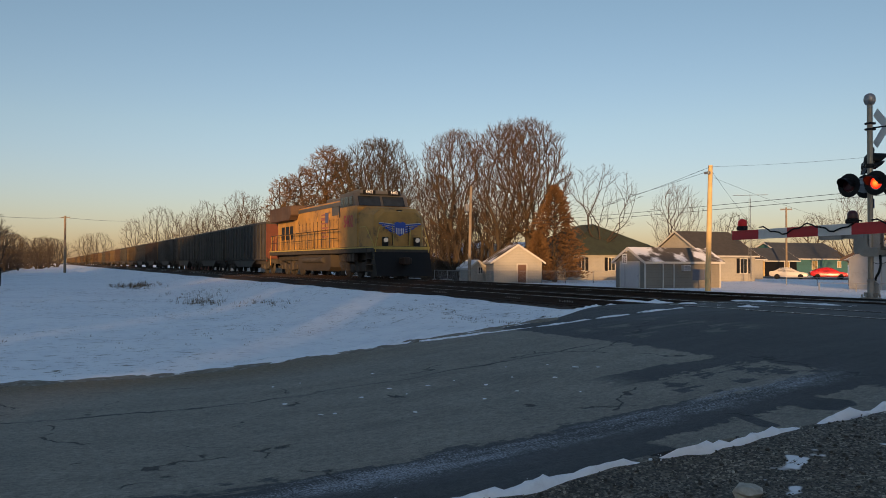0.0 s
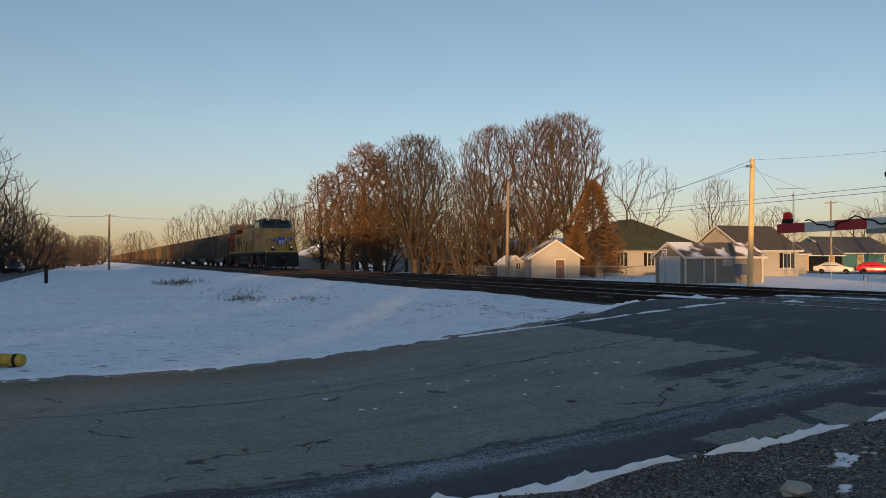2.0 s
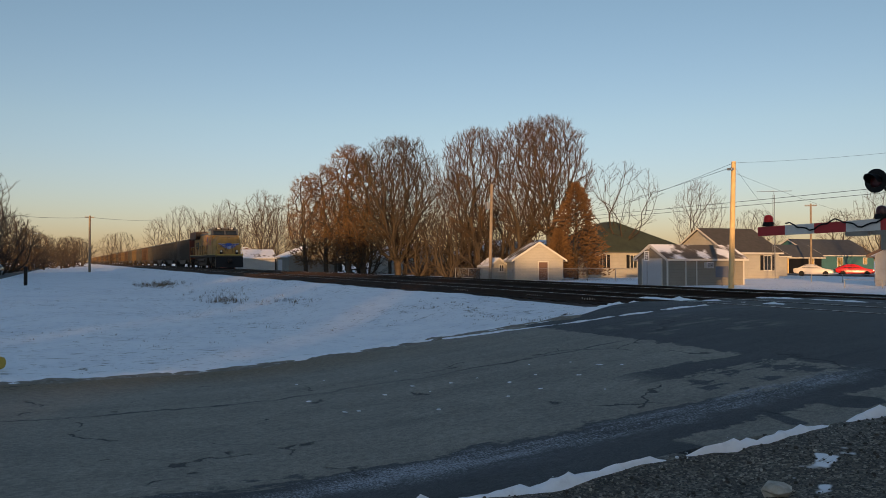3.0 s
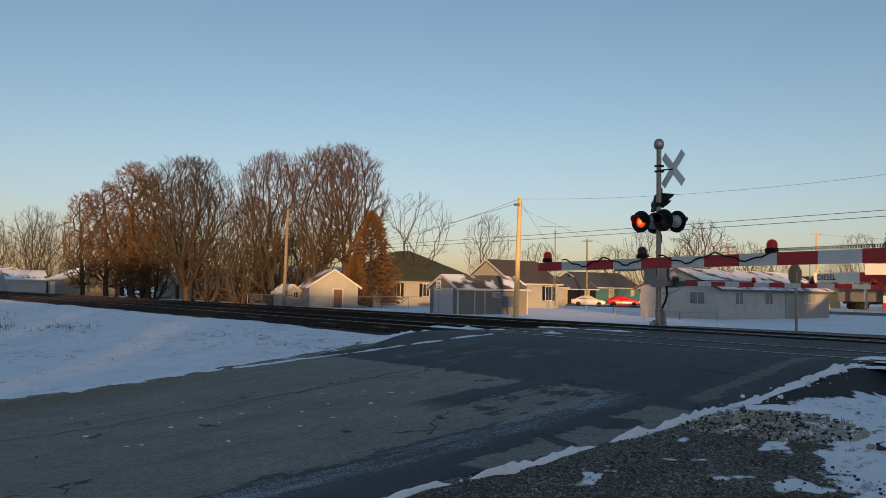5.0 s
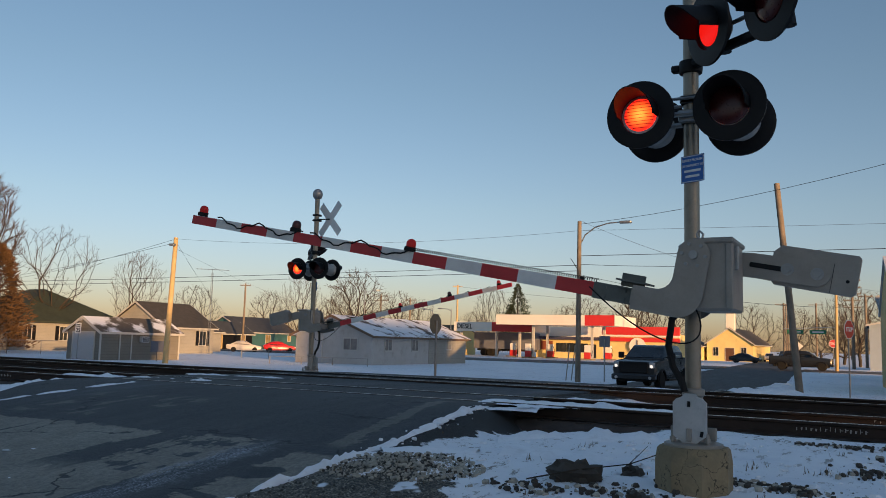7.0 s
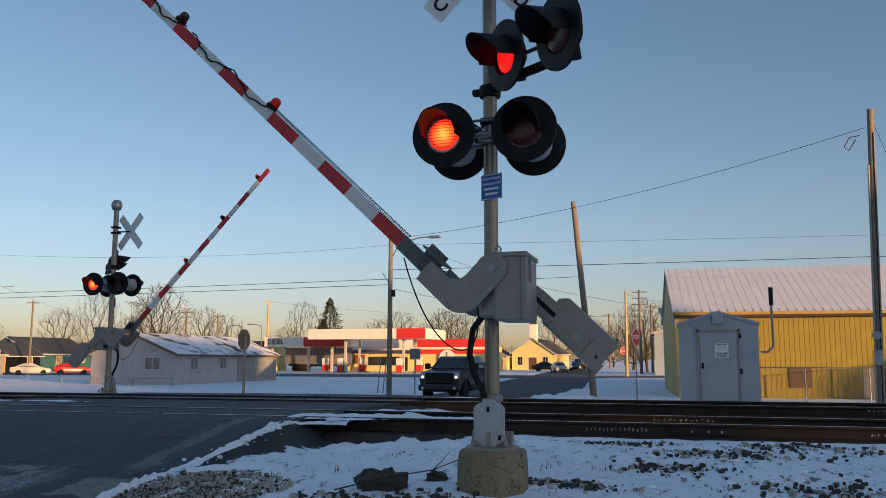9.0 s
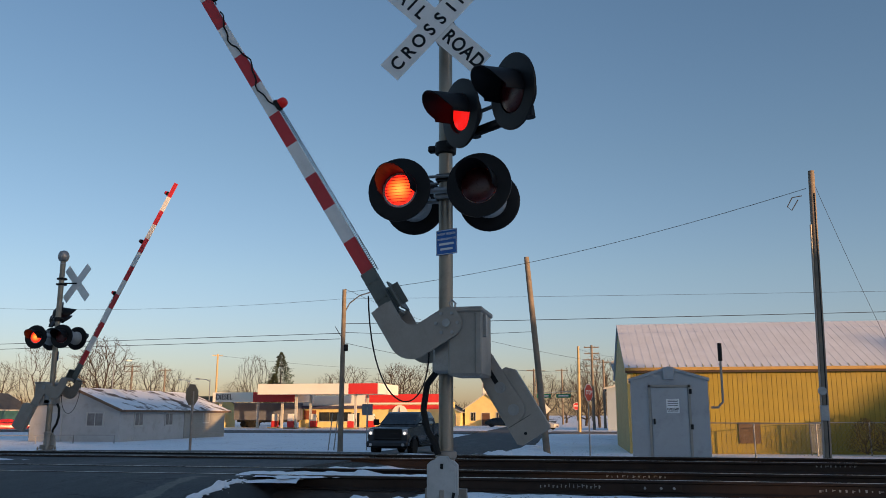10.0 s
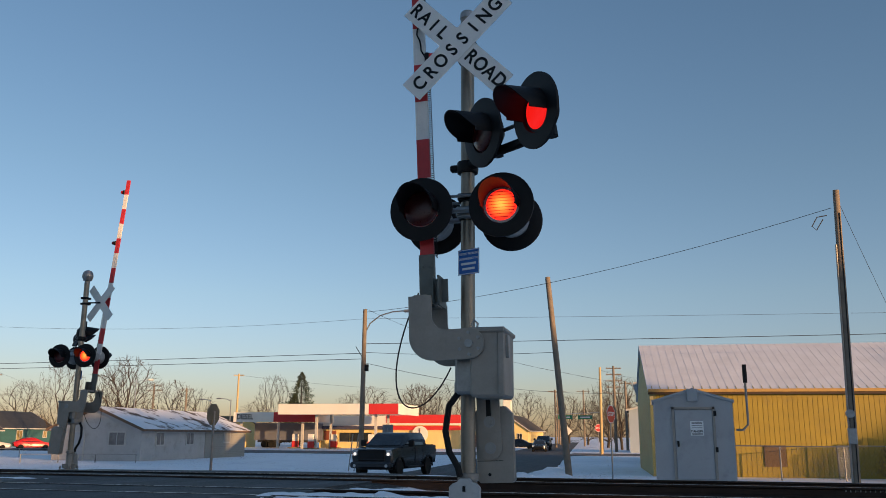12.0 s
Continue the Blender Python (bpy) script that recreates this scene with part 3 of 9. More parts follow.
prof = [(-0.07, 0), (0.07, 0), (0.07, 0.012), (0.012, 0.035), (0.010, 0.135), (0.036, 0.150), (0.036, 0.172), (0.024, 0.18), (-0.024, 0.18), (-0.036, 0.172), (-0.036, 0.150), (-0.010, 0.135), (-0.012, 0.035), (-0.07, 0.012)]
for k, y in enumerate(RAILS):
    g = Geo()
    xs_r = [-760, -60, 0, 520]
    for x in xs_r:
        g.v += [(x, y + py, rail_z(y) - 0.18 + pz) for py, pz in prof]
    n = len(prof)
    for i in range(len(xs_r) - 1):
        g.f += [(i * n + q, i * n + (q + 1) % n, (i + 1) * n + (q + 1) % n, (i + 1) * n + q) for q in range(n)]
    rail = part("rail", g, RUST, smooth=25)
    tagged(rail, "rusty brown steel rail with a polished head", "rail", "rails of two tracks", "structure")
    g = Geo()
    g.box(-760, y - 0.022, rail_z(y) + 0.0005, 520, y + 0.022, rail_z(y) + 0.003)
    part("running_surface", g, RAIL_TOP, rail, "worn shiny top of the rail")
    # flangeway: a dark slot inside each rail through the crossing
    g = Geo()
    s = 1 if k % 2 == 0 else -1
    g.box(ROAD_L - 1.05, min(y + s * 0.05, y + s * 0.12), rail_z(y) - 0.10, ROAD_R + 0.1, max(y + s * 0.05, y + s * 0.12), rail_z(y) - 0.006)
    part("flangeway", g, RUBBER, rail, "black rubber flangeway strip")


# ---- level crossing signals ----
FLIPS = [0.254 + 0.537 * i for i in range(23)]     # at each the light jumps from one lamp of a pair to the other; the first to the left


def winking(ob, first_lit):
    """Rows for the blind of a lamp: behind the lit panel, or before it."""
    rows, lit = [(0.0, 0)], first_lit
    rows = [(0.0, lit)]
    for s in FLIPS:
        if s > 11.9:
            break
        k = round(s * 30)
        rows += [((k - 1) / 30, lit), (k / 30, not lit)]
        lit = not lit
    rows.append((12.0, lit))
    base = ob.matrix_basis.copy()
    return [(t, base @ pose(0, 0.03 if on else -0.012, 0)) for t, on in rows]


BLINDS, ARMS, LEADS = [], [], []
DARK_STEEL = plain("dark_green_grey_steel", (0.13, 0.14, 0.13), 0.5, 0.5, 0.2, 6, 60, 0.1, 0.3)
UPX, UPY, UPZ = 0.489, -0.66, 3.644


LAMP_MESH = {}


def lamp(parent, m, lit_first, aside=False):
    """A round flashing light that faces -y: black background, housing, hood, lens panel and blind."""
    if not LAMP_MESH:
        tilt = pose(0, 0, 0, 90)
        g = Geo()
        g.lathe([(0.155, -0.01), (0.27, -0.008), (0.285, 0.0), (0.285, 0.02), (0.275, 0.022), (0.165, 0.022), (0.155, -0.01)], 40, tilt, False)
        LAMP_MESH["background"] = g.mesh("background", BLACK)
        g = Geo()
        g.lathe([(0.001, -0.17), (0.06, -0.165), (0.15, -0.10), (0.165, -0.01), (0.165, 0.0)], 28, tilt)
        LAMP_MESH["housing"] = g.mesh("housing", PALE_CAST)
        LAMP_MESH["housing aside"] = g.mesh("housing", BLACK)
        g = Geo()
        n = 22
        for k in range(n + 1):
            a = math.radians(-14 + 208 * k / n)
            long = 0.17 + 0.16 * max(0.0, math.sin(a)) ** 0.6
            for r, y in ((0.155, -0.02), (0.163, -0.02)):
                g.v += [(r * math.cos(a), y, r * math.sin(a)), (r * 0.97 * math.cos(a), -long, r * 0.97 * math.sin(a))]
        for k in range(n):
            a, b = 4 * k, 4 * k + 4
            g.f += [(a, a + 1, b + 1, b), (a + 2, b + 2, b + 3, a + 3), (a + 1, a + 3, b + 3, b + 1)]
        LAMP_MESH["hood"] = g.mesh("hood", BLACK)
        g = Geo()
        g.lathe([(0.001, 0.028), (0.08, 0.023), (0.125, 0.01), (0.138, 0.0), (0.138, -0.006), (0.001, -0.006)], 32, tilt)
        LAMP_MESH["lens"] = g.mesh("lens", RED_LIT)
        LAMP_MESH["lens aside"] = g.mesh("lens", RED_ASIDE)
        g = Geo()
        for k in range(9):
            z = -0.112 + 0.028 * k
            hw = math.sqrt(max(0.0, 0.128 ** 2 - z * z))
            g.box(-hw, -0.0305, z - 0.0012, hw, -0.010, z + 0.0012)
        LAMP_MESH["louvre"] = g.mesh("louvre", RED_DARK)
        g = Geo()
        g.lathe([(0.001, 0.036), (0.08, 0.032), (0.14, 0.018), (0.1535, 0.006), (0.1535, -0.006), (0.145, -0.006), (0.14, 0.015), (0.08, 0.029), (0.001, 0.033)], 32, tilt)
        LAMP_MESH["blind"] = g.mesh("blind", RED_DARK)
    base = part("flashing_light", LAMP_MESH["background"], None, parent, "black round backed flashing light", m)
    part("housing", LAMP_MESH["housing aside" if aside else "housing"], None, base)
    part("hood", LAMP_MESH["hood"], None, base)
    part("lens", LAMP_MESH["lens aside" if aside else "lens"], None, base, "glowing red signal lens")
    if not aside:
        part("louvre", LAMP_MESH["louvre"], None, base)
    # added blind: covers the always lit lens to make it look unlit
    b = part("blind", LAMP_MESH["blind"], None, base, "dark red blind added to cover the lit lens")
    BLINDS.append((b, lit_first))
    return base


def crossing_signal(m, label, arm_turns, bell, buck_yaw, buck_x):
    s = thing("crossing_signal", m, label, "crossing signal", "signals of the level crossing")
    g = Geo()
    g.tube([(0, 0, 0.37), (0, 0, 4.95 if bell else 5.04)], 0.063, 24)
    part("mast", g, MAST, s, "dull aluminium mast")
    g = Geo()
    g.lathe([(0.31, -0.45), (0.305, 0.24), (0.29, 0.33), (0.27, 0.35), (0.02, 0.35)], 8, pose(0, 0, 0, 0, 0, 22.5))
    part("foundation", g, CONCRETE, s, "chipped and cracked concrete footing")
    g = Geo()
    g.lathe([(0.23, 0.345), (0.23, 0.372), (0.20, 0.382), (0.10, 0.39), (0.08, 0.42), (0.075, 0.74), (0.09, 0.755), (0.09, 0.80), (0.065, 0.81)], 24)
    for k in range(4):
        a = math.radians(45 + 90 * k)
        x, y = 0.19 * math.cos(a), 0.19 * math.sin(a)
        g.tube([(x, y, 0.38), (x, y, 0.46)], 0.014, 6)
        g.tube([(x, y, 0.40), (x, y, 0.428)], 0.026, 6)
        a2 = math.radians(90 * k)
        g.box(-0.02, 0.08, 0.40, 0.02, 0.18, 0.5, 0.005, pose(0, 0, 0, 0, 0, 90 * k))
    part("mast_base", g, CASTING, s)
    g = Geo()
    out = [(-0.13, 0.44), (-0.07, 0.40), (-0.05, 0.375), (0.05, 0.375), (0.07, 0.40), (0.13, 0.44), (0.13, 0.70), (0.10, 0.73), (0.06, 0.745), (0.04, 0.77), (-0.04, 0.77), (-0.06, 0.745), (-0.10, 0.73), (-0.13, 0.70)]
    for y0, y1, k in ((-0.155, -0.11, 1.0), (-0.163, -0.152, 0.86)):
        g.prism([(x * k, 0.575 + (z - 0.575) * k) for x, z in out], y0, y1)
    for z in (0.47, 0.69):
        g.tube([(0, -0.175, z), (0, -0.15, z)], 0.018, 8)
    part("base_cover", g, PALE_CAST, s, "pale cast junction cover")
    for z in (0.47, 0.69):
        g = Geo()
        g.box(-0.012, -0.178, z - 0.022, 0.012, -0.1745, z + 0.022, 0.0, pose(0, 0, 0, 0, 12, 0) if z < 0.5 else None)
        part("screw_slot", g, BLACK, s)
    # mechanism
    g = Geo()
    g.box(0.10, -0.40, 1.42, 0.38, 0.12, 1.97, 0.02)
    g.box(0.085, -0.42, 1.94, 0.395, 0.14, 1.985, 0.012)
    g.box(0.33, -0.415, 1.43, 0.385, -0.39, 1.94, 0.008)
    box = part("gate_mechanism", g, CASTING, s, "grey gate mechanism box")
    g = Geo()
    g.box(0.375, -0.30, 1.74, 0.41, -0.26, 1.93, 0.006)
    part("latch", g, GALV, box)
    g = Geo()
    g.tube([(0.13, -0.36, 1.97), (0.11, -0.36, 2.02), (0.13, -0.36, 2.05), (0.16, -0.36, 2.02), (0.15, -0.36, 1.97)], 0.01, 6)
    part("lifting_eye", g, GALV, box)
    g = Geo()
    g.box(-0.05, -0.30, 1.45, 0.13, 0.10, 1.96, 0.02)
    g.box(-0.10, -0.1, 1.45, 0.12, 0.1, 1.56, 0.01)
    part("crank_housing", g, GALV, s, "darker cast crank housing clamped to the mast")
    # flexible conduit from the mechanism to the base
    g = Geo()
    g.tube([(-0.04, -0.20, 1.46), (-0.13, -0.16, 1.36), (-0.17, -0.12, 1.15), (-0.14, -0.1, 0.98), (-0.07, -0.09, 0.86), (-0.05, -0.09, 0.78)], 0.028, 10)
    part("conduit", g, RUBBER, s, "black flexible conduit")
    # lower pairs of lights, one each way
    for yaw, y in ((0, -0.28), (180, 0.27)):
        g = Geo()
        sgn = -1 if yaw == 0 else 1
        g.tube([(-0.36, y + 0.16 * -sgn, 3.20), (0.36, y + 0.16 * -sgn, 3.20)], 0.014, 8)
        g.tube([(-0.36, y - sgn * 0.10, 3.05), (0.36, y - sgn * 0.10, 3.05)], 0.024, 8)
        g.box(-0.08, -0.08 if yaw else -0.14, 3.00, 0.08, 0.14 if yaw else 0.08, 3.10, 0.01)
        g.box(-0.08, -0.08, 3.17, 0.08, 0.08, 3.24, 0.01)
        part("crossarm", g, GALV, s)
        for side in (-1, 1):
            right = side > 0 if yaw == 0 else side < 0
            lit = (side > 0) if yaw == 0 else (side < 0)
            lamp(s, pose(side * 0.355, y, 3.05, 0, 0, yaw + (-3 if yaw == 0 else 3)), lit)
    # upper pair, turned towards the side street
    th = -48
    c, sn = math.cos(radians(th)), math.sin(radians(th))
    ox, oy, oz = UPX, UPY, UPZ
    bx, by = -sn * 0.13, c * 0.13          # the bracket runs behind the lights
    ends = [Vector((ox + k * c * 0.40 + bx, oy + k * sn * 0.40 + by, oz - k * 0.039)) for k in (-1, 1)]
    low = Vector((0, 0, -0.15))
    g = Geo()
    g.tube([Vector((0.0, -0.02, oz - 0.14)), (ends[0] + low) * 0.7 + Vector((0, 0, (oz - 0.14) * 0.3)), ends[0] + low, ends[1] + low], [0.05, 0.045, 0.042, 0.042], 10)
    for e_ in ends:
        g.tube([e_ + Vector((0, 0, -0.19)), e_ + Vector((0, 0, -0.10))], [0.062, 0.05], 10)
        g.tube([e_ + Vector((0, 0, -0.10)), e_ + Vector((0, 0, -0.02))], [0.035, 0.05], 8)
    part("crossarm", g, BLACK, s)
    g = Geo()
    g.lathe([(0.064, -0.055), (0.095, -0.05), (0.10, -0.02), (0.10, 0.02), (0.095, 0.05), (0.064, 0.055)], 14, pose(0, 0, oz - 0.15))
    g.box(-0.16, -0.035, oz - 0.18, -0.085, 0.035, oz - 0.12, 0.012)
    part("mast_clamp", g, BLACK, s)
    g = Geo()
    g.tube([ends[0] + Vector((0, 0, 0.02)), ends[1] + Vector((0, 0, 0.02))], 0.018, 8)
    part("tie_rod", g, GALV, s)
    for side in (-1, 1):
        lamp(s, pose(ox + side * c * 0.40, oy + side * sn * 0.40, oz - side * 0.039, 5, 0, th - 1) @ Matrix.Scale(1.06, 4), side > 0, True)
    # crossbuck
    bk = Geo()
    bk.box(-0.61, -0.006, -0.115, 0.61, 0.0, 0.115, 0.0, pose(0, 0, 0, 0, -45))
    base = pose(buck_x, -0.12, 4.40, 0, 0, buck_yaw) @ Matrix.Scale(0.92, 4) if bell else pose(buck_x, -0.26, 4.60, 0, 0, buck_yaw)
    b1 = part("crossbuck_blade", bk, SIGN_WHITE, s, "white crossbuck blade lettered CROSSING", base)
    bk = Geo()
    bk.box(-0.61, 0.004, -0.115, 0.61, 0.010, 0.115, 0.0, pose(0, 0, 0, 0, 45))
    b2 = part("crossbuck_blade", bk, SIGN_WHITE, s, "white crossbuck blade lettered RAIL ROAD", base)
    up = pose(0, 0, 0, 90)
    for i, ch in enumerate("CROSSING"):
        lettering("letter", ch, 0.178, BLACK, b1, pose(0, 0, 0, 0, -45) @ pose(-0.495 + i * 0.1415, -0.0075, -0.005) @ up, wide=0.88)
    for i, ch in enumerate("RAIL"):
        lettering("letter", ch, 0.178, BLACK, b2, pose(0, 0, 0, 0, 45) @ pose(-0.545 + i * 0.118, 0.0025, -0.005) @ up, wide=0.88)
    for i, ch in enumerate("ROAD"):
        lettering("letter", ch, 0.178, BLACK, b2, pose(0, 0, 0, 0, 45) @ pose(0.185 + i * 0.120, 0.0025, -0.005) @ up, wide=0.88)
    for z in ((4.34, 4.48) if bell else (4.54, 4.68)):
        g = Geo()
        g.box(-0.09, -0.11, z, 0.09, 0.08, z + 0.05, 0.01)
        if not bell:
            g.box(-0.03, -0.25, z, 0.03, -0.10, z + 0.05, 0.01)
        part("sign_clamp", g, BLACK, s)
    if buck_x < -0.1:
        g = Geo()
        g.tube([(0, -0.05, 4.4), (buck_x, -0.11, 4.4)], 0.018, 8)
        part("sign_bracket", g, BLACK, s)
    g = Geo()
    if bell:
        g.lathe([(0.07, 4.88), (0.05, 4.93), (0.10, 4.96), (0.13, 5.03), (0.135, 5.08), (0.12, 5.15), (0.08, 5.20), (0.03, 5.22), (0.001, 5.22)], 24)
        part("bell", g, GALV, s, "grey round crossing bell")
    else:
        g.lathe([(0.069, 4.98), (0.069, 5.03), (0.05, 5.055), (0.001, 5.06)], 20)
        part("mast_cap", g, GALV, s)
    # small blue notice, turned aside on the mast
    turn_ = pose(0.055, -0.02, 0.27, 0, 0, -24) @ Matrix.Scale(0.9, 4)
    g = Geo()
    g.box(-0.125, -0.083, 2.47, 0.125, -0.077, 2.72, 0.0)
    note = part("notice", g, SIGN_BLUE, s, "small blue notice with white lettering", turn_)
    g = Geo()
    for a in ((-0.121, 2.474, 0.121, 2.480), (-0.121, 2.710, 0.121, 2.716), (-0.121, 2.480, -0.115, 2.710), (0.115, 2.480, 0.121, 2.710)):
        g.box(a[0], -0.0845, a[1], a[2], -0.0832, a[3])
    part("border", g, SIGN_WHITE, note)
    for words, z, sz in (("REPORT PROBLEM", 2.675, 0.030), ("OR EMERGENCY TO", 2.625, 0.029)):
        lettering("lettering", words, sz, SIGN_WHITE, note, pose(0, -0.0845, z, 90), 0.0008, wide=0.88)
    for z, w_ in ((2.565, 0.09), (2.515, 0.075)):
        g = Geo()
        g.box(-w_, -0.0845, z, w_, -0.0832, z + 0.022)
        part("text_line", g, SIGN_WHITE, note)
    # the arm: origin at its hub
    g = Geo()
    arc = lambda cx, cz, r, a0, a1, n_: [(cx + r * math.cos(radians(a0 + (a1 - a0) * i / n_)), cz + r * math.sin(radians(a0 + (a1 - a0) * i / n_))) for i in range(n_ + 1)]
    out = arc(0.0, 0.0, 0.125, 0, 180, 14) + arc(-0.245, -0.19, 0.12, 0, -90, 7) + [(-0.42, -0.31), (-0.42, -0.505)] + arc(-0.075, -0.305, 0.20, -90, 0, 10)
    for y in (-0.06, 0.52):
        g.prism(out, y, y + 0.022)
    g.box(-0.43, -0.05, -0.46, -0.39, 0.53, -0.35, 0.0)
    arm = part("gate_arm", g, CASTING, s, "raised striped gate arm on a bent bracket", pose(0.10, -0.38, 1.85))
    ARMS.append((arm, arm_turns))
    g = Geo()
    g.tube([(0, -0.085, 0), (0, -0.06, 0)], 0.035, 8)
    for k in range(6):
        a = math.radians(60 * k)
        g.tube([(0.09 * math.cos(a), -0.075, 0.09 * math.sin(a)), (0.09 * math.cos(a), -0.06, 0.09 * math.sin(a))], 0.015, 6)
    g.tube([(0, -0.04, 0), (0, 0.56, 0)], 0.05, 12)
    part("hub", g, GALV, arm)
    g = Geo()
    g.box(-0.83, 0.195, -0.475, -0.36, 0.24, -0.335, 0.004)
    g.box(-0.62, 0.13, -0.345, -0.38, 0.30, -0.335)
    g.box(-0.62, 0.10, -0.29, -0.36, 0.36, -0.275)
    g.box(-0.60, 0.20, -0.33, -0.40, 0.21, -0.22)
    for x in (-0.72, -0.55, -0.47):
        for z in (-0.44, -0.37):
            g.tube([(x, 0.18, z), (x, 0.195, z)], 0.012, 6)
    part("arm_adapter", g, DARK_STEEL, arm, "galvanised adapter that holds the arm")
    n, x0, x1 = 13, -0.80, -5.78 if bell else -5.59
    for k in range(n):
        a, b = x0 + (x1 - x0) * k / n, x0 + (x1 - x0) * (k + 1) / n
        za, zb = -0.40 - 0.06 * k / n, -0.40 - 0.06 * (k + 1) / n
        ha, hb = 0.062 - 0.014 * k / n, 0.062 - 0.014 * (k + 1) / n
        g = Geo()
        g.add([(x, y, z) for x, zc, h in ((a, za, ha), (b, zb, hb)) for y in (0.20, 0.236) for z in (zc - h, zc + h)], [(0, 1, 3, 2), (4, 6, 7, 5), (0, 4, 5, 1), (2, 3, 7, 6), (0, 2, 6, 4), (1, 5, 7, 3)])
        part("stripe", g, ARM_WHITE if k % 2 else ARM_RED, arm, "white reflective stripe" if k % 2 else "red reflective stripe")
    for i, x in enumerate((-5.46, -4.12, -2.70)):
        z = -0.40 - 0.06 * (-x - 0.75) / 4.63 + 0.058
        g = Geo()
        g.lathe([(0.046, 0.035), (0.048, 0.06), (0.046, 0.085), (0.036, 0.105), (0.018, 0.116), (0.001, 0.118)], 16, pose(x, 0.22, z))
        part("arm_lamp", g, RED_SMALL if i != 1 else RED_DARK, arm, "small red arm lamp")
        g = Geo()
        g.box(x - 0.05, 0.18, z - 0.005, x + 0.05, 0.25, z + 0.036, 0.006)
        g.lathe([(0.056, 0.03), (0.056, 0.04), (0.001, 0.04)], 14, pose(x, 0.22, z))
        part("lamp_base", g, BLACK, arm)
    # lamp cable: coiled along the near half, slack loops further out
    g = Geo()
    pts = []
    for k in range(900):
        u = k / 899
        x = -0.80 - 1.95 * u
        a = 2 * math.pi * 92 * u
        pts.append((x, 0.016 * math.cos(a) + 0.215, -0.40 - 0.06 * (-x - 0.75) / 4.63 + 0.080 + 0.013 * math.sin(a)))
    g.tube(pts, 0.0038, 4)
    for xa, xb in ((-2.62, -3.9), (-4.0, -5.2)):
        pts = [(xa + (xb - xa) * i / 24, 0.192 - 0.008 * math.sin(i * 2.2), -0.40 - 0.06 * (-(xa + (xb - xa) * i / 24) - 0.75) / 4.63 + 0.07 - 0.075 * math.sin(math.pi * ((i / 12) % 1)) ** 2 + 0.012 * math.sin(i * 1.7)) for i in range(25)]
        g.tube(pts, 0.008, 5)
    part("cable", g, RUBBER, arm, "coiled black lamp cable")
    g = Geo()
    g.prism([(0.0, -0.09), (0.35, -0.07), (0.86, -0.06), (0.92, -0.02), (0.94, 0.04), (0.92, 0.10), (0.86, 0.14), (0.35, 0.13), (0.0, 0.09)], 0.50, 0.53)
    lever = part("counterweight_lever", g, CASTING, arm, "slotted counterweight lever")
    g = Geo()
    g.prism([(0.33, 0.025), (0.34, 0.015), (0.60, 0.015), (0.61, 0.025), (0.61, 0.045), (0.60, 0.055), (0.34, 0.055), (0.33, 0.045)], 0.494, 0.502)
    part("slot", g, BLACK, lever)
    for x in (0.62, 0.84):
        g = Geo()
        g.tube([(x, 0.47, 0.04), (x, 0.50, 0.04)], 0.03, 6)
        g.tube([(x, 0.488, 0.04), (x, 0.50, 0.04)], 0.05, 12)
        part("bolt", g, GALV, lever)
    for y in (0.60, 0.535):
        g = Geo()
        g.prism([(0.49, -0.05), (0.53, -0.09), (1.10, -0.09), (1.13, -0.06), (1.13, 0.21), (1.11, 0.23), (0.55, 0.23), (0.49, 0.17)], y, y + 0.05)
        cw = part("counterweight", g, CASTING, arm, "pale slab counterweight")
    g = Geo()
    g.box(0.945, 0.533, -0.085, 0.949, 0.5355, 0.14)
    part("seam", g, BLACK, cw)
    g = Geo()
    g.tube([(1.06, 0.526, 0.02), (1.06, 0.536, 0.02)], 0.014, 8)
    part("weight_hole", g, BLACK, cw)
    # hanging lamp lead between the arm and the mechanism; it swings with the arm about its lower end
    g = Geo()
    p0, p1, p2, p3 = Vector((-0.465, 0, 0.53)), Vector((-0.60, 0, -0.55)), Vector((-0.10, 0, -0.68)), Vector((0.0, 0, 0.0))
    pts = [p0 * (1 - u) ** 3 + p1 * 3 * u * (1 - u) ** 2 + p2 * 3 * u * u * (1 - u) + p3 * u ** 3 for u in [i / 24 for i in range(25)]]
    g.tube(pts, 0.0065, 6)
    lead = part("lamp_lead", g, RUBBER, s, "slack black lamp lead", pose(-0.09, -0.26, 1.67))
    LEADS.append((lead, arm_turns))
    return s


TURNS = [(0.0, 0), (6.35, 0), (6.5, 2), (7.0, 10.7), (7.5, 19.1), (8.5, 36.5), (9.5, 51.5), (10.0, 59.0), (10.5, 66.8), (11.0, 75), (11.5, 83.0), (12.0, 88.0)]
TURNS_FAR = [(0.0, 0), (6.35, 0), (6.5, 2.6), (7.0, 12.0), (7.5, 20.2), (8.5, 38.6), (9.5, 55.6), (10.0, 63.7), (10.5, 71.6), (11.0, 79.5), (11.5, 84.0), (12.0, 85.5)]
crossing_signal(pose(-1.38, 6.98, 0.50), "dull silver crossing signal mast with flashing lights and gate arm", TURNS, False, 0, -0.04)
crossing_signal(pose(-13.43, 17.70, 0.42, 0, 0, 180), "crossing signal mast with bell beyond the tracks, gate arm rising", TURNS_FAR, True, -15, -0.36)


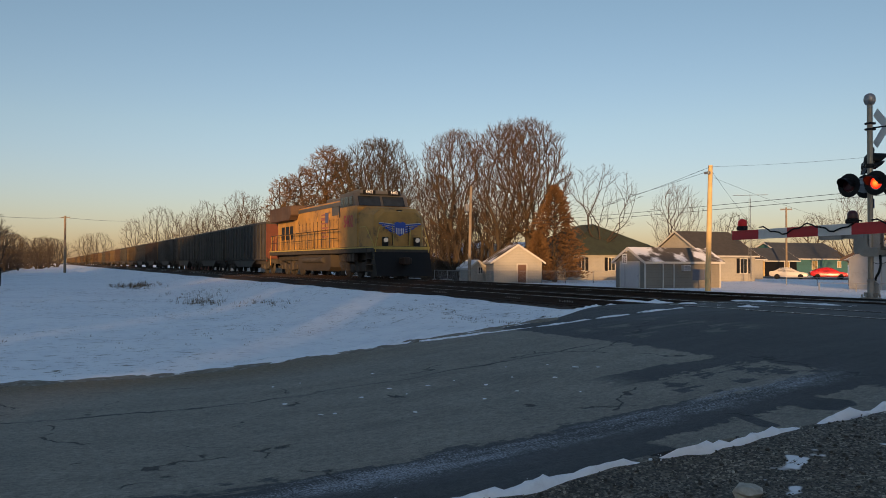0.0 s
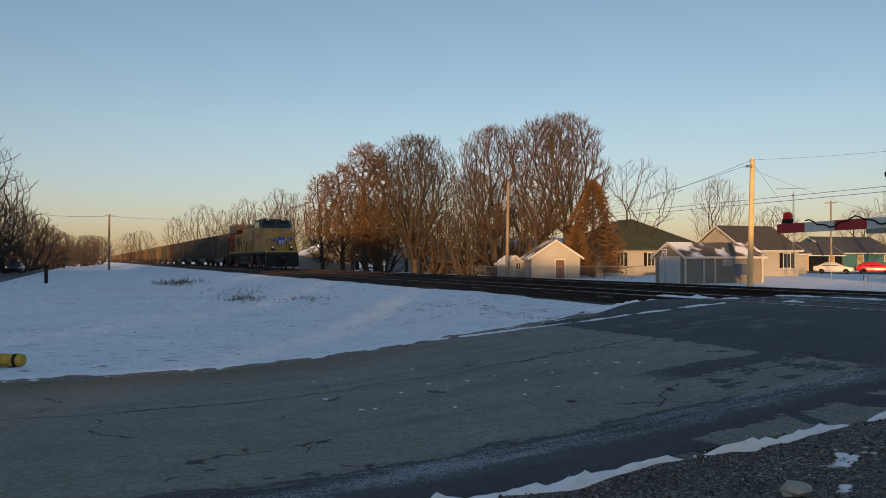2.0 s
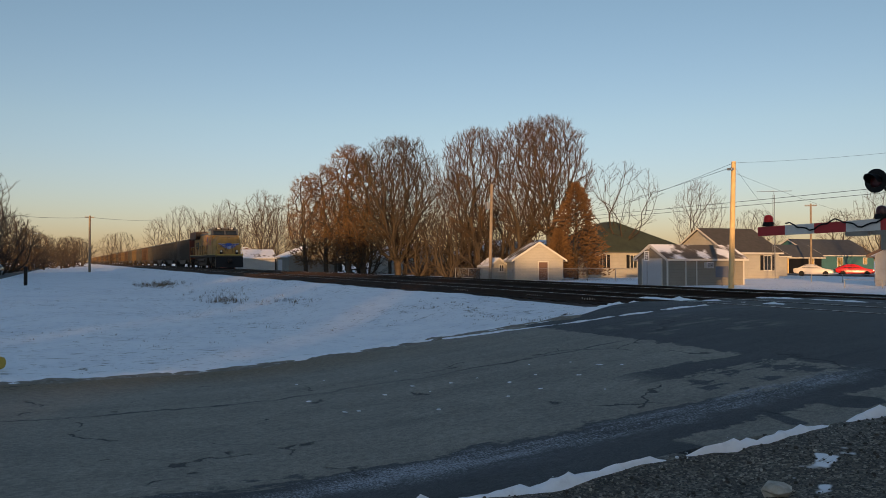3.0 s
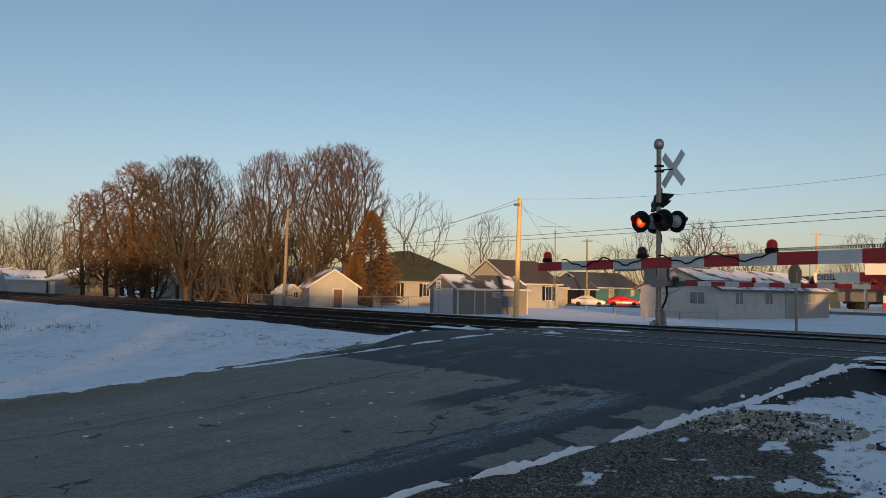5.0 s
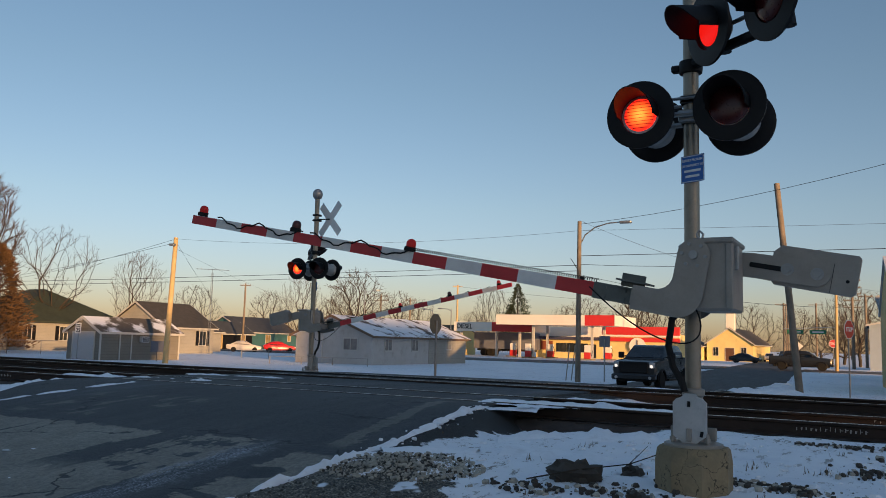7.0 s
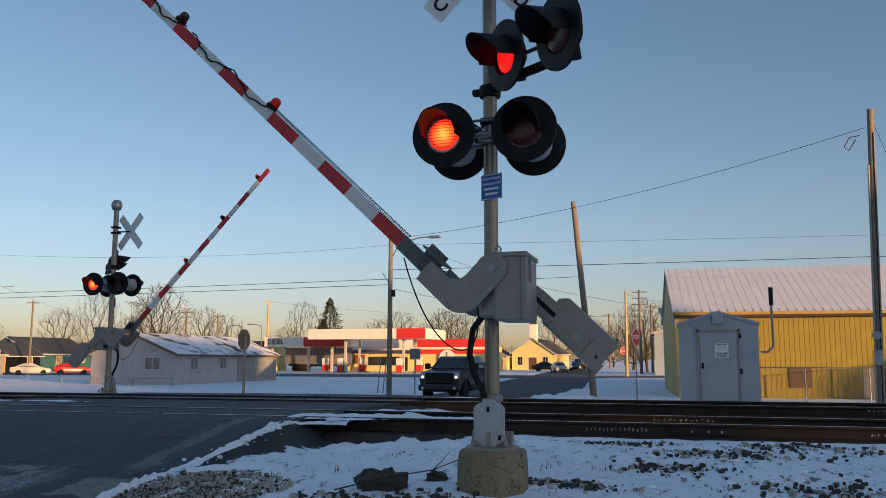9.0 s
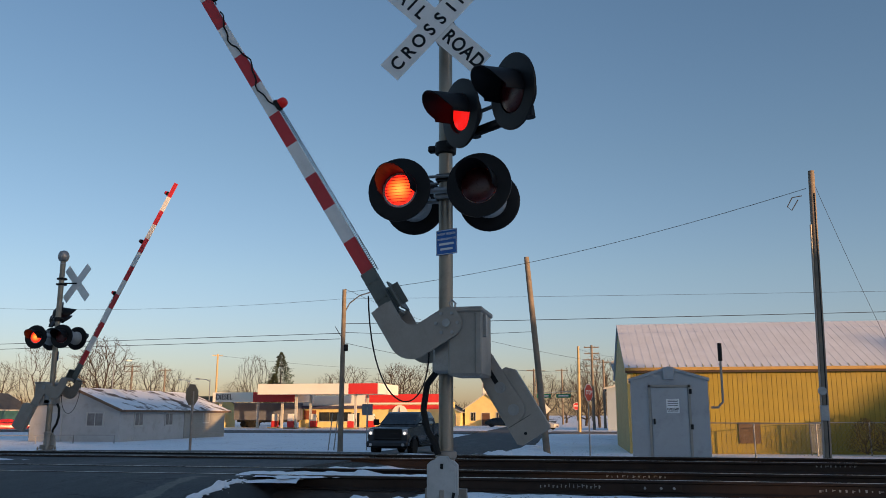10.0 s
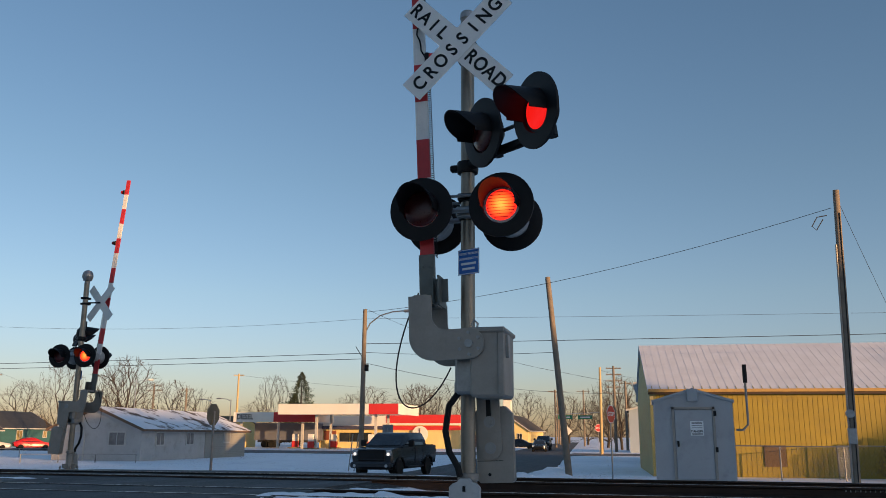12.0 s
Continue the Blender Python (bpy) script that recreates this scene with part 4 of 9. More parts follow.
# ---- the train ----
YELLOW = plain("armour_yellow", (0.40, 0.215, 0.050), 0.6, 0, 0.3, 0.9, 30, 0.08, 0.9, (0.085, 0.055, 0.030))
LOCO_GREY = plain("locomotive_grey", (0.065, 0.066, 0.066), 0.55, 0, 0.2, 1.5, 30, 0.1, 0.4)
UNDERFRAME = plain("grimy_underframe", (0.045, 0.040, 0.036), 0.85, 0.1, 0.4, 2, 25, 0.4, 0.5, (0.12, 0.09, 0.06))
TANK = plain("dusty_fuel_tank", (0.045, 0.036, 0.028), 0.8, 0.1, 0.3, 1.5, 25, 0.3, 0.4)
WING_BLUE = plain("emblem_blue", (0.02, 0.07, 0.36), 0.5)
FLAG_RED = plain("emblem_red", (0.42, 0.04, 0.04), 0.5)
RAIL_YELLOW = plain("handrail_yellow", (0.42, 0.31, 0.07), 0.55)
DITCH = glow("dim_ditch_lamp", (1.0, 0.9, 0.75), 0.08)
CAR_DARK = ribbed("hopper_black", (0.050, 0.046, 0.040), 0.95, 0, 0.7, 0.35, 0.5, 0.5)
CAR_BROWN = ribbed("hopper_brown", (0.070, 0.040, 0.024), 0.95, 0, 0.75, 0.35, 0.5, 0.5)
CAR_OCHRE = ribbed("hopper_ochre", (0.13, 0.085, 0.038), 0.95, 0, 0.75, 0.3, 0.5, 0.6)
CAR_RED = plain("oxide_red", (0.12, 0.032, 0.02), 0.75, 0, 0.25, 1.5, 30, 0.2, 0.4)
MOVERS = []
RIBS = {}


def rib_mesh(paint):
    if paint.name not in RIBS:
        g = Geo()
        g.box(-0.06, -0.037, 0, 0.06, 0.037, 2.61)
        RIBS[paint.name] = g.mesh("rib", paint)
    return RIBS[paint.name]



def bogie(parent, x, axles, gap, frame_mat, name="truck"):
    g = Geo()
    half = gap * (axles - 1) / 2
    for y in (-1.02, 1.02):
        g.prism([(x - half - 0.75, 0.75), (x - half - 0.35, 0.95), (x - 0.4, 0.70), (x + 0.4, 0.70), (x + half + 0.35, 0.95), (x + half + 0.75, 0.75), (x + half + 0.3, 0.42), (x + 0.5, 0.30), (x - 0.5, 0.30), (x - half - 0.3, 0.42)], y - 0.09, y + 0.09)
        for i in range(axles):
            xa = x - half + i * gap
            g.box(xa - 0.16, y - 0.16, 0.36, xa + 0.16, y + 0.16, 0.68, 0.03)
        for i in range(axles - 1):
            xm = x - half + (i + 0.5) * gap
            g.tube([(xm, y * 1.08, 0.35), (xm, y * 1.08, 0.78)], 0.12, 10)
    g.box(x - 0.25, -1.0, 0.6, x + 0.25, 1.0, 0.9)
    tr = part(name, g, frame_mat, parent)
    for i in range(axles):
        xa = x - half + i * gap
        w_ = Geo()
        for y in (-0.75, 0.75):
            w_.lathe([(0.08, -0.06), (0.46, -0.05), (0.49, -0.07), (0.53, -0.07), (0.50, 0.06), (0.42, 0.05), (0.1, 0.07)], 22, pose(xa, y, 0.50, 90))
        w_.tube([(xa, -0.75, 0.5), (xa, 0.75, 0.5)], 0.08, 8)
        part("wheelset", w_, UNDERFRAME, tr)
    return tr


def locomotive():
    L = thing("locomotive", pose(-37.3, 16.05, rail_z(16)), "dusty yellow and grey diesel locomotive ending a coal train", "locomotive")
    g = Geo()
    g.box(-21.6, -1.50, 1.30, -0.75, 1.50, 1.62, 0.03)
    g.box(-21.2, -0.9, 0.95, -1.2, 0.9, 1.32)
    part("frame", g, UNDERFRAME, L)
    g = Geo()
    for y in (-1.515, 1.515):
        g.box(-21.6, y - 0.012, 1.53, -0.75, y + 0.012, 1.60)
    g.box(-0.76, -1.5, 1.46, -0.735, 1.5, 1.60)
    part("sill_stripe", g, RAIL_YELLOW, L, "pale yellow sill stripe")
    # nose, cab and hoods
    g = Geo()
    sec = [(-1.05, 1.20, 1.62, 3.32), (-1.25, 1.34, 1.62, 3.52), (-3.2, 1.48, 1.62, 3.72)]
    for x, w_, z0, z1 in sec:
        g.v += [(x, -w_, z0), (x, w_, z0), (x, w_ * 0.98, z1 - 0.35), (x, w_ * 0.70, z1), (x, -w_ * 0.70, z1), (x, -w_ * 0.98, z1 - 0.35)]
    for i in (0, 1):
        g.f += [(i * 6 + k, i * 6 + (k + 1) % 6, i * 6 + 6 + (k + 1) % 6, i * 6 + 6 + k) for k in range(6)]
    g.f += [tuple(range(6)), tuple(range(12, 18))]
    nose = part("nose", g, YELLOW, L, "dusty yellow wide nose", smooth=25)
    g = Geo()
    g.prism([(-3.1, 1.62), (-3.15, 3.66), (-3.40, 3.74), (-3.45, 3.76), (-5.9, 3.76), (-5.9, 1.62)], -1.50, 1.50)
    cab = part("cab", g, YELLOW, L, "yellow cab with grey upper part", smooth=25)
    g = Geo()
    g.prism([(-3.30, 3.45), (-3.78, 4.36), (-3.95, 4.50), (-5.9, 4.50), (-5.9, 3.45)], -1.49, 1.49)
    g.prism([(-3.80, 4.36), (-3.62, 4.44), (-3.66, 4.62), (-4.4, 4.66), (-5.9, 4.60), (-5.9, 4.40)], -1.15, 1.15)
    part("cab_roof", g, LOCO_GREY, L, "dark grey cab top", smooth=25)
    for y0, y1 in ((-1.28, -0.08), (0.08, 1.28)):
        g = Geo()
        g.add([(-3.44, y0, 3.78), (-3.44, y1, 3.78), (-3.72, y1, 4.30), (-3.72, y0, 4.30), (-3.50, y0, 3.76), (-3.50, y1, 3.76), (-3.79, y1, 4.28), (-3.79, y0, 4.28)],
              [(0, 1, 2, 3), (4, 7, 6, 5), (0, 4, 5, 1), (2, 6, 7, 3), (0, 3, 7, 4), (1, 5, 6, 2)], Matrix.Translation((0.03, 0, 0)))
        part("windscreen", g, GLASS, cab, "dark windscreen")
    for y in (-1.505, 1.505):
        for x0, x1 in ((-4.35, -3.85), (-5.15, -4.5), (-5.75, -5.3)):
            g = Geo()
            g.box(x0, y - 0.015, 3.80, x1, y + 0.015, 4.28, 0.0)
            part("side_window", g, GLASS, cab)
    face = Matrix.Rotation(radians(90), 4, "Z") @ pose(0, 0, 0, 90)
    for y in (-0.70, 0.70):
        g = Geo()
        g.box(-3.58, y - 0.35, 4.40, -3.52, y + 0.35, 4.60, 0.01)
        boards = part("number_board", g, BLACK, cab)
        lettering("road_number", "5402", 0.20, SIGN_WHITE, boards, Matrix.Translation((-3.515, y, 4.50)) @ face)
    side = pose(0, 0, 0, 90)
    lettering("road_number", "5402", 0.86, FLAG_RED, cab, Matrix.Translation((-4.5, -1.512, 2.95)) @ side, wide=0.85)
    g = Geo()
    g.prism([(-5.9, 1.62), (-5.9, 4.10), (-6.1, 4.30), (-16.6, 4.30), (-16.6, 1.62)], -0.95, 0.95)
    hood = part("long_hood", g, YELLOW, L, "yellow engine hood with doors", smooth=25)
    g = Geo()
    g.box(-21.3, -0.98, 1.62, -16.6, 0.98, 3.65, 0.03)
    part("radiator_compartment", g, YELLOW, L)
    g = Geo()
    for s in (-1, 1):
        g.prism([(-16.4, 3.62), (-16.0, 3.95), (-16.0, 4.55), (-21.6, 4.55), (-21.6, 3.62)], min(s * 0.3, s * 1.5), max(s * 0.3, s * 1.5))
    g.box(-21.6, -0.4, 3.6, -16.0, 0.4, 4.58)
    part("radiator_housing", g, CAR_BROWN, L, "grey brown overhanging radiator", smooth=25)
    g = Geo()
    g.prism([(-0.99, 4.00), (-0.99, 4.20), (-0.80, 4.36), (0.80, 4.36), (0.99, 4.20), (0.99, 4.00)], 6.0, 16.2, pose(0, 0, 0, 0, 0, 90))
    g.box(-11.5, -0.5, 4.33, -10.2, 0.5, 4.62, 0.04)
    g.box(-9.2, -0.7, 4.33, -7.0, 0.7, 4.50, 0.04)
    g.tube([(-7.8, 0.1, 4.4), (-7.1, 0.1, 4.68)], 0.09, 8)
    part("roof_equipment", g, LOCO_GREY, L)
    for y in (-0.956, 0.956):
        g = Geo()
        g.box(-9.0, y - 0.006, 3.50, -6.0, y + 0.006, 4.11)
        part("upper_panel", g, LOCO_GREY, hood, "sooty grey upper hood panel")
        for i in range(12):
            g = Geo()
            g.box(-7.02 - i * 0.80, y - 0.018, 1.72, -6.98 - i * 0.80, y + 0.018, 3.30)
            part("door_gap", g, BLACK, hood)
        for i in range(10):
            g = Geo()
            xx = -7.8 - i * 1.45
            g.tube([(xx, y * 1.54, 1.55), (xx, y * 1.54, 2.65)], 0.024, 5)
            part("railing_post", g, BLACK, L)
        g = Geo()
        g.tube([(-6.3, y * 1.54, 2.65), (-21.2, y * 1.54, 2.65)], 0.022, 5)
        g.tube([(-6.3, y * 1.54, 2.15), (-21.2, y * 1.54, 2.15)], 0.016, 5)
        part("side_railing", g, BLACK, L, "dark walkway railing")
    for i in range(11):
        x = -7.4 - i * 0.80
        for y in (-0.957, 0.957):
            g = Geo()
            g.box(x - 0.36, y - 0.012, 1.75, x + 0.36, y + 0.012, 3.2 + 0.45 * (i % 3 == 0), 0.0)
            part("hood_door", g, YELLOW, hood)
    g = Geo()
    for x in (-17.6, -18.7, -19.8):
        g.box(x - 0.38, -0.995, 2.35, x + 0.38, -0.978, 3.25)
    for x in (-6.45, -7.4):
        g.box(x - 0.3, -0.97, 3.35, x + 0.3, -0.952, 4.0)
    part("grille", g, BLACK, hood, "dark louvred grilles")
    # faded striped panel on the hood flank
    g = Geo()
    for k in range(8):
        g.box(-11.0, -0.978, 2.30 + 0.19 * k, -9.6, -0.972, 2.39 + 0.19 * k, 0.0, Matrix.Translation((0, 0, 0.06 * math.sin(k * 1.7))))
    part("stripe_panel", g, plain("faded_stripe", (0.26, 0.085, 0.06), 0.6), hood, "faded red striped emblem")
    g = Geo()
    g.box(-10.2, -0.981, 3.15, -9.6, -0.975, 3.75)
    part("blue_panel", g, plain("faded_emblem_blue", (0.07, 0.08, 0.16), 0.6), hood, "faded blue emblem")
    # blue and white wings on the nose
    for s in (-1, 1):
        for k in range(4):
            for mt, dz, th, lab in ((WING_BLUE, 0.0, 0.075, "blue wing stripe"), (SIGN_WHITE, 0.085, 0.022, "white wing line")):
                a, b = s * 0.30, s * (1.12 - 0.17 * k)
                z0, z1 = 2.62 - 0.125 * k + dz, 2.70 - 0.105 * k + dz
                g = Geo()
                g.add([(x, y, z) for x in (-1.06, -1.036) for y, zz in ((a, z0), (b, z1)) for z in (zz, zz + th)], [(0, 1, 3, 2), (4, 6, 7, 5), (0, 4, 5, 1), (2, 3, 7, 6), (0, 2, 6, 4), (1, 5, 7, 3)])
                part("wing_stripe", g, mt, nose, lab)
    g = Geo()
    g.prism([(-0.30, 2.78), (-0.16, 2.84), (0, 2.80), (0.16, 2.84), (0.30, 2.78), (0.27, 2.34), (0.12, 2.18), (0, 2.13), (-0.12, 2.18), (-0.27, 2.34)], 1.028, 1.07, pose(0, 0, 0, 0, 0, 90))
    em = part("shield_emblem", g, WING_BLUE, nose, "blue shield emblem")
    g = Geo()
    for y in (-0.17, -0.06, 0.06, 0.17):
        g.box(-1.035, y - 0.022, 2.22, -1.022, y + 0.022, 2.52)
    part("emblem_white", g, SIGN_WHITE, em)
    for y in (-0.42, 0.42):
        g = Geo()
        g.tube([(-0.98, y, 1.7), (-0.96, y, 2.1), (-0.96, y, 2.62)], 0.020, 6)
        part("door_rail", g, BLACK, nose)
    for z in (3.10, 3.30):
        g = Geo()
        g.lathe([(0.001, 0), (0.085, 0), (0.085, 0.03), (0.001, 0.03)], 16, Matrix.Translation((-1.12, 0, z)) @ pose(0, 0, 0, 0, 90))
        part("headlight", g, DITCH, nose, "unlit round headlight")
    g = Geo()
    g.box(-1.25, -0.16, 2.96, -1.11, 0.16, 3.44, 0.02)
    part("headlight_case", g, BLACK, nose)
    for y in (-0.85, 0.85):
        g = Geo()
        g.lathe([(0.001, 0), (0.11, 0), (0.11, 0.05), (0.001, 0.05)], 16, Matrix.Translation((-0.80, y, 1.92)) @ pose(0, 0, 0, 0, 90))
        part("ditch_light", g, DITCH, L, "round ditch light")
        g = Geo()
        g.box(-0.98, y - 0.15, 1.62, -0.81, y + 0.15, 2.07, 0.02)
        part("light_case", g, BLACK, L)
    # pilot, steps, coupler
    g = Geo()
    g.prism([(-0.75, 0.14), (-0.35, 0.14), (-0.55, 0.75), (-0.70, 1.32), (-0.95, 1.32), (-0.95, 0.14)], -1.48, 1.48)
    part("pilot", g, BLACK, L, "black snow plough pilot")
    g = Geo()
    g.box(-0.75, -0.22, 0.72, 0.05, 0.22, 1.05, 0.06)
    g.box(-0.1, -0.28, 0.68, 0.28, 0.02, 1.08, 0.06)
    part("coupler", g, RUST, L)
    g = Geo()
    for y in (-1.40, 1.40):
        for k in range(4):
            g.box(-1.75, y - 0.12, 0.36 + 0.32 * k, -1.1, y + 0.12, 0.40 + 0.32 * k)
        g.box(-1.80, y - 0.12, 0.34, -1.76, y + 0.12, 1.60)
    part("steps", g, UNDERFRAME, L)
    for s in (-1, 1):
        g = Geo()
        g.tube([(-0.72, s * 1.42, 1.1), (-0.72, s * 1.42, 1.7), (-0.78, s * 1.2, 2.55), (-0.80, s * 0.5, 2.62), (-0.80, s * 0.42, 1.64)], 0.022, 6)
        g.tube([(-0.9, s * 1.46, 0.6), (-0.9, s * 1.46, 1.7), (-2.0, s * 1.46, 2.62), (-2.9, s * 1.46, 2.62)], 0.022, 6)
        part("handrail", g, RAIL_YELLOW, L, "bright end handrail")
        g = Geo()
        g.tube([(-6.0, s * 1.44, 2.62), (-21.3, s * 1.44, 2.62)], 0.02, 6)
        for i in range(13):
            x = -6.0 - i * 1.275
            g.tube([(x, s * 1.46, 1.6), (x, s * 1.44, 2.62)], 0.02, 6)
        g.tube([(-21.5, s * 1.44, 0.6), (-21.5, s * 1.44, 1.7), (-20.6, s * 1.44, 2.62)], 0.025, 6)
        part("side_handrail", g, YELLOW if s < 0 else YELLOW, L)
    g = Geo()
    g.prism([(-7.9, 0.55), (-8.2, 0.32), (-14.2, 0.32), (-14.5, 0.55), (-14.5, 1.25), (-7.9, 1.25)], -1.38, 1.38)
    part("fuel_tank", g, TANK, L, "dusty brown fuel tank", smooth=30)
    for s in (-1, 1):
        g = Geo()
        g.tube([(-9.0, s * 1.42, 0.95), (-13.2, s * 1.42, 0.95)], 0.17, 12)
        part("air_reservoir", g, UNDERFRAME, L)
        for i in range(5):
            g = Geo()
            g.box(-6.0 + i * 0.42, s * 1.25 - 0.12, 0.85, -5.7 + i * 0.42, s * 1.25 + 0.12, 1.28, 0.03)
            part("battery_box", g, UNDERFRAME, L)
    bogie(L, -4.6, 3, 1.85, UNDERFRAME)
    bogie(L, -17.6, 3, 1.85, TANK)
    MOVERS.append(L)


def hopper(paint, end_paint, label):
    c = thing("coal_hopper", pose(0, 16.05, rail_z(16)), label, "railway wagon", "hopper wagons of the train")
    g = Geo()
    g.prism([(-0.7, 1.15), (-0.7, 3.72), (-15.6, 3.72), (-15.6, 1.15), (-12.2, 1.0), (-10.8, 0.45), (-5.5, 0.45), (-4.1, 1.0)], -1.42, 1.42)
    part("body", g, paint, c, smooth=25)
    g = Geo()
    for y in (-1.46, 1.46):
        for i in range(14):
            part("rib", rib_mesh(paint), None, c, m=pose(-1.1 - i * 1.085, y * 1.025, 1.05))
    g = Geo()
    g.box(-15.7, -1.50, 3.64, -0.6, -1.38, 3.80, 0.02)
    g.box(-15.7, 1.38, 3.64, -0.6, 1.50, 3.80, 0.02)
    g.box(-15.75, -1.5, 3.62, -15.55, 1.5, 3.80, 0.02)
    g.box(-0.72, -1.5, 3.62, -0.52, 1.5, 3.80, 0.02)
    part("top_rim", g, paint, c)
    for x in (-0.58, -15.72):
        g = Geo()
        for k in range(4):
            g.box(x - 0.04, -1.40, 1.3 + 0.6 * k, x + 0.04, 1.40, 1.42 + 0.6 * k)
        for y in (-1.45, 1.38):
            g.box(x - 0.05, y, 0.9, x + 0.05, y + 0.08, 3.7)
        g.box(x - 0.03, -1.4, 1.1, x + 0.03, 1.4, 3.7)
        part("end_frame", g, end_paint, c)
    g = Geo()
    g.box(-16.15, -0.25, 0.75, -0.15, 0.25, 1.15)
    g.box(-15.6, -1.25, 0.72, -0.7, 1.25, 1.16)
    for y in (-1.42, 1.42):
        g.box(-15.8, y - 0.05, 0.98, -0.5, y + 0.05, 1.2)
    g.box(-0.25, -0.2, 0.72, 0.12, 0.2, 1.02, 0.05)
    part("underframe", g, UNDERFRAME, c)
    bogie(c, -2.2, 2, 1.78, UNDERFRAME)
    bogie(c, -14.1, 2, 1.78, UNDERFRAME)
    return c


locomotive()
# ochre ends on the brown hopper: sunlight put into their paint
kinds = [hopper(CAR_DARK, CAR_RED, "dark grey ribbed coal hopper with a red oxide end"), hopper(CAR_DARK, CAR_DARK, "soot black ribbed coal hopper"), hopper(CAR_BROWN, CAR_OCHRE, "rusty brown ribbed coal hopper"), hopper(CAR_OCHRE, CAR_OCHRE, "dusty ochre ribbed coal hopper")]
order = [0, 1, 1, 1, 2, 1, 3, 1, 2, 3, 2, 1, 3, 2, 2, 3, 1, 2, 3, 2, 1, 2, 3, 3, 2, 1, 2, 3, 2, 3, 2, 1, 3, 2, 2, 3, 2, 3]
used = set()
for i, k in enumerate(order):
    m = pose(-37.3 - 22.25 - i * 16.3, 16.05, rail_z(16))
    if k in used:
        car = copy_thing(kinds[k], m)
    else:
        used.add(k)
        car = kinds[k]
        car.matrix_basis = m
    MOVERS.append(car)


# ---- houses ----
SIDING_GREY = ribbed("grey_siding", (0.40, 0.38, 0.34), 0.20, 2, 0.75, 0.10, 0.3, 0.15)
SIDING_TAN = ribbed("tan_grey_siding", (0.19, 0.175, 0.145), 0.20, 2, 0.75, 0.10, 0.3, 0.2)
SIDING_WHITE = ribbed("white_siding", (0.31, 0.30, 0.265), 0.15, 2, 0.7, 0.08, 0.3, 0.12)
SIDING_TEAL = ribbed("teal_siding", (0.035, 0.115, 0.125), 0.18, 2, 0.7, 0.12, 0.3)
STUCCO = plain("dirty_white_block", (0.43, 0.425, 0.415), 0.85, 0, 0.14, 0.8, 18, 0.3, 0.35, (0.22, 0.18, 0.13))
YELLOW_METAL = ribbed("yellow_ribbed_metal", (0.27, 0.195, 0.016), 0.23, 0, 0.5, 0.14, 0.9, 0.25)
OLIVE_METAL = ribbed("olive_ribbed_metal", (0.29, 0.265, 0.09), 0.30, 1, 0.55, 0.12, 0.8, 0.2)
CREAM = plain("cream_render", (0.70, 0.55, 0.23), 0.75, 0, 0.10, 0.6, 18, 0.15, 0.1)
CANOPY_WHITE = plain("canopy_white", (0.76, 0.72, 0.64), 0.5, 0, 0.05, 0.5, 20, 0.05)
CANOPY_RED = plain("canopy_red", (0.58, 0.03, 0.025), 0.5, 0, 0.08, 0.5, 20, 0.05)
AWNING = plain("dark_awning", (0.05, 0.05, 0.09), 0.7)
SHINGLE = plain("dark_shingle", (0.055, 0.050, 0.045), 0.9, 0, 0.3, 2.5, 14, 0.5)
SHINGLE_GREEN = plain("green_shingle", (0.030, 0.040, 0.024), 0.9, 0, 0.3, 1.5, 14, 0.5)
SHINGLE_BLUE = plain("slate_shingle", (0.050, 0.055, 0.062), 0.85, 0, 0.25, 1.5, 14, 0.4)
ROOF_SNOW_HALF = snowy("shingle_part_snow", (0.085, 0.060, 0.045), 0.58, 0.7)
ROOF_SNOW_LESS = snowy("shingle_snow_patches", (0.085, 0.070, 0.055), 0.49, 0.55)
ROOF_SNOW_FULL = snowy("shingle_under_snow", (0.10, 0.09, 0.08), 0.62, 0.5)
DOOR_BROWN = plain("brown_door", (0.10, 0.045, 0.025), 0.6)
DOOR_WHITE = plain("white_door", (0.40, 0.41, 0.43), 0.55, 0, 0.05)
BRICK_RED = plain("dull_red_siding", (0.20, 0.075, 0.055), 0.8, 0, 0.2, 1, 20)
PALE_GLASS = glassy("blind_behind_glass", (0.20, 0.19, 0.185), 0.15)
# the yellow of lit windows is put into the pane colour
WARM_GLASS = glassy("yellow_lit_glass", (0.30, 0.22, 0.09), 0.15)
FENCE_MAT = plain("dull_galvanised_fence", (0.30, 0.30, 0.29), 0.5, 0.6)
BOARD_FENCE = plain("dark_board_fence", (0.07, 0.06, 0.05), 0.85, 0, 0.3, 2, 20)


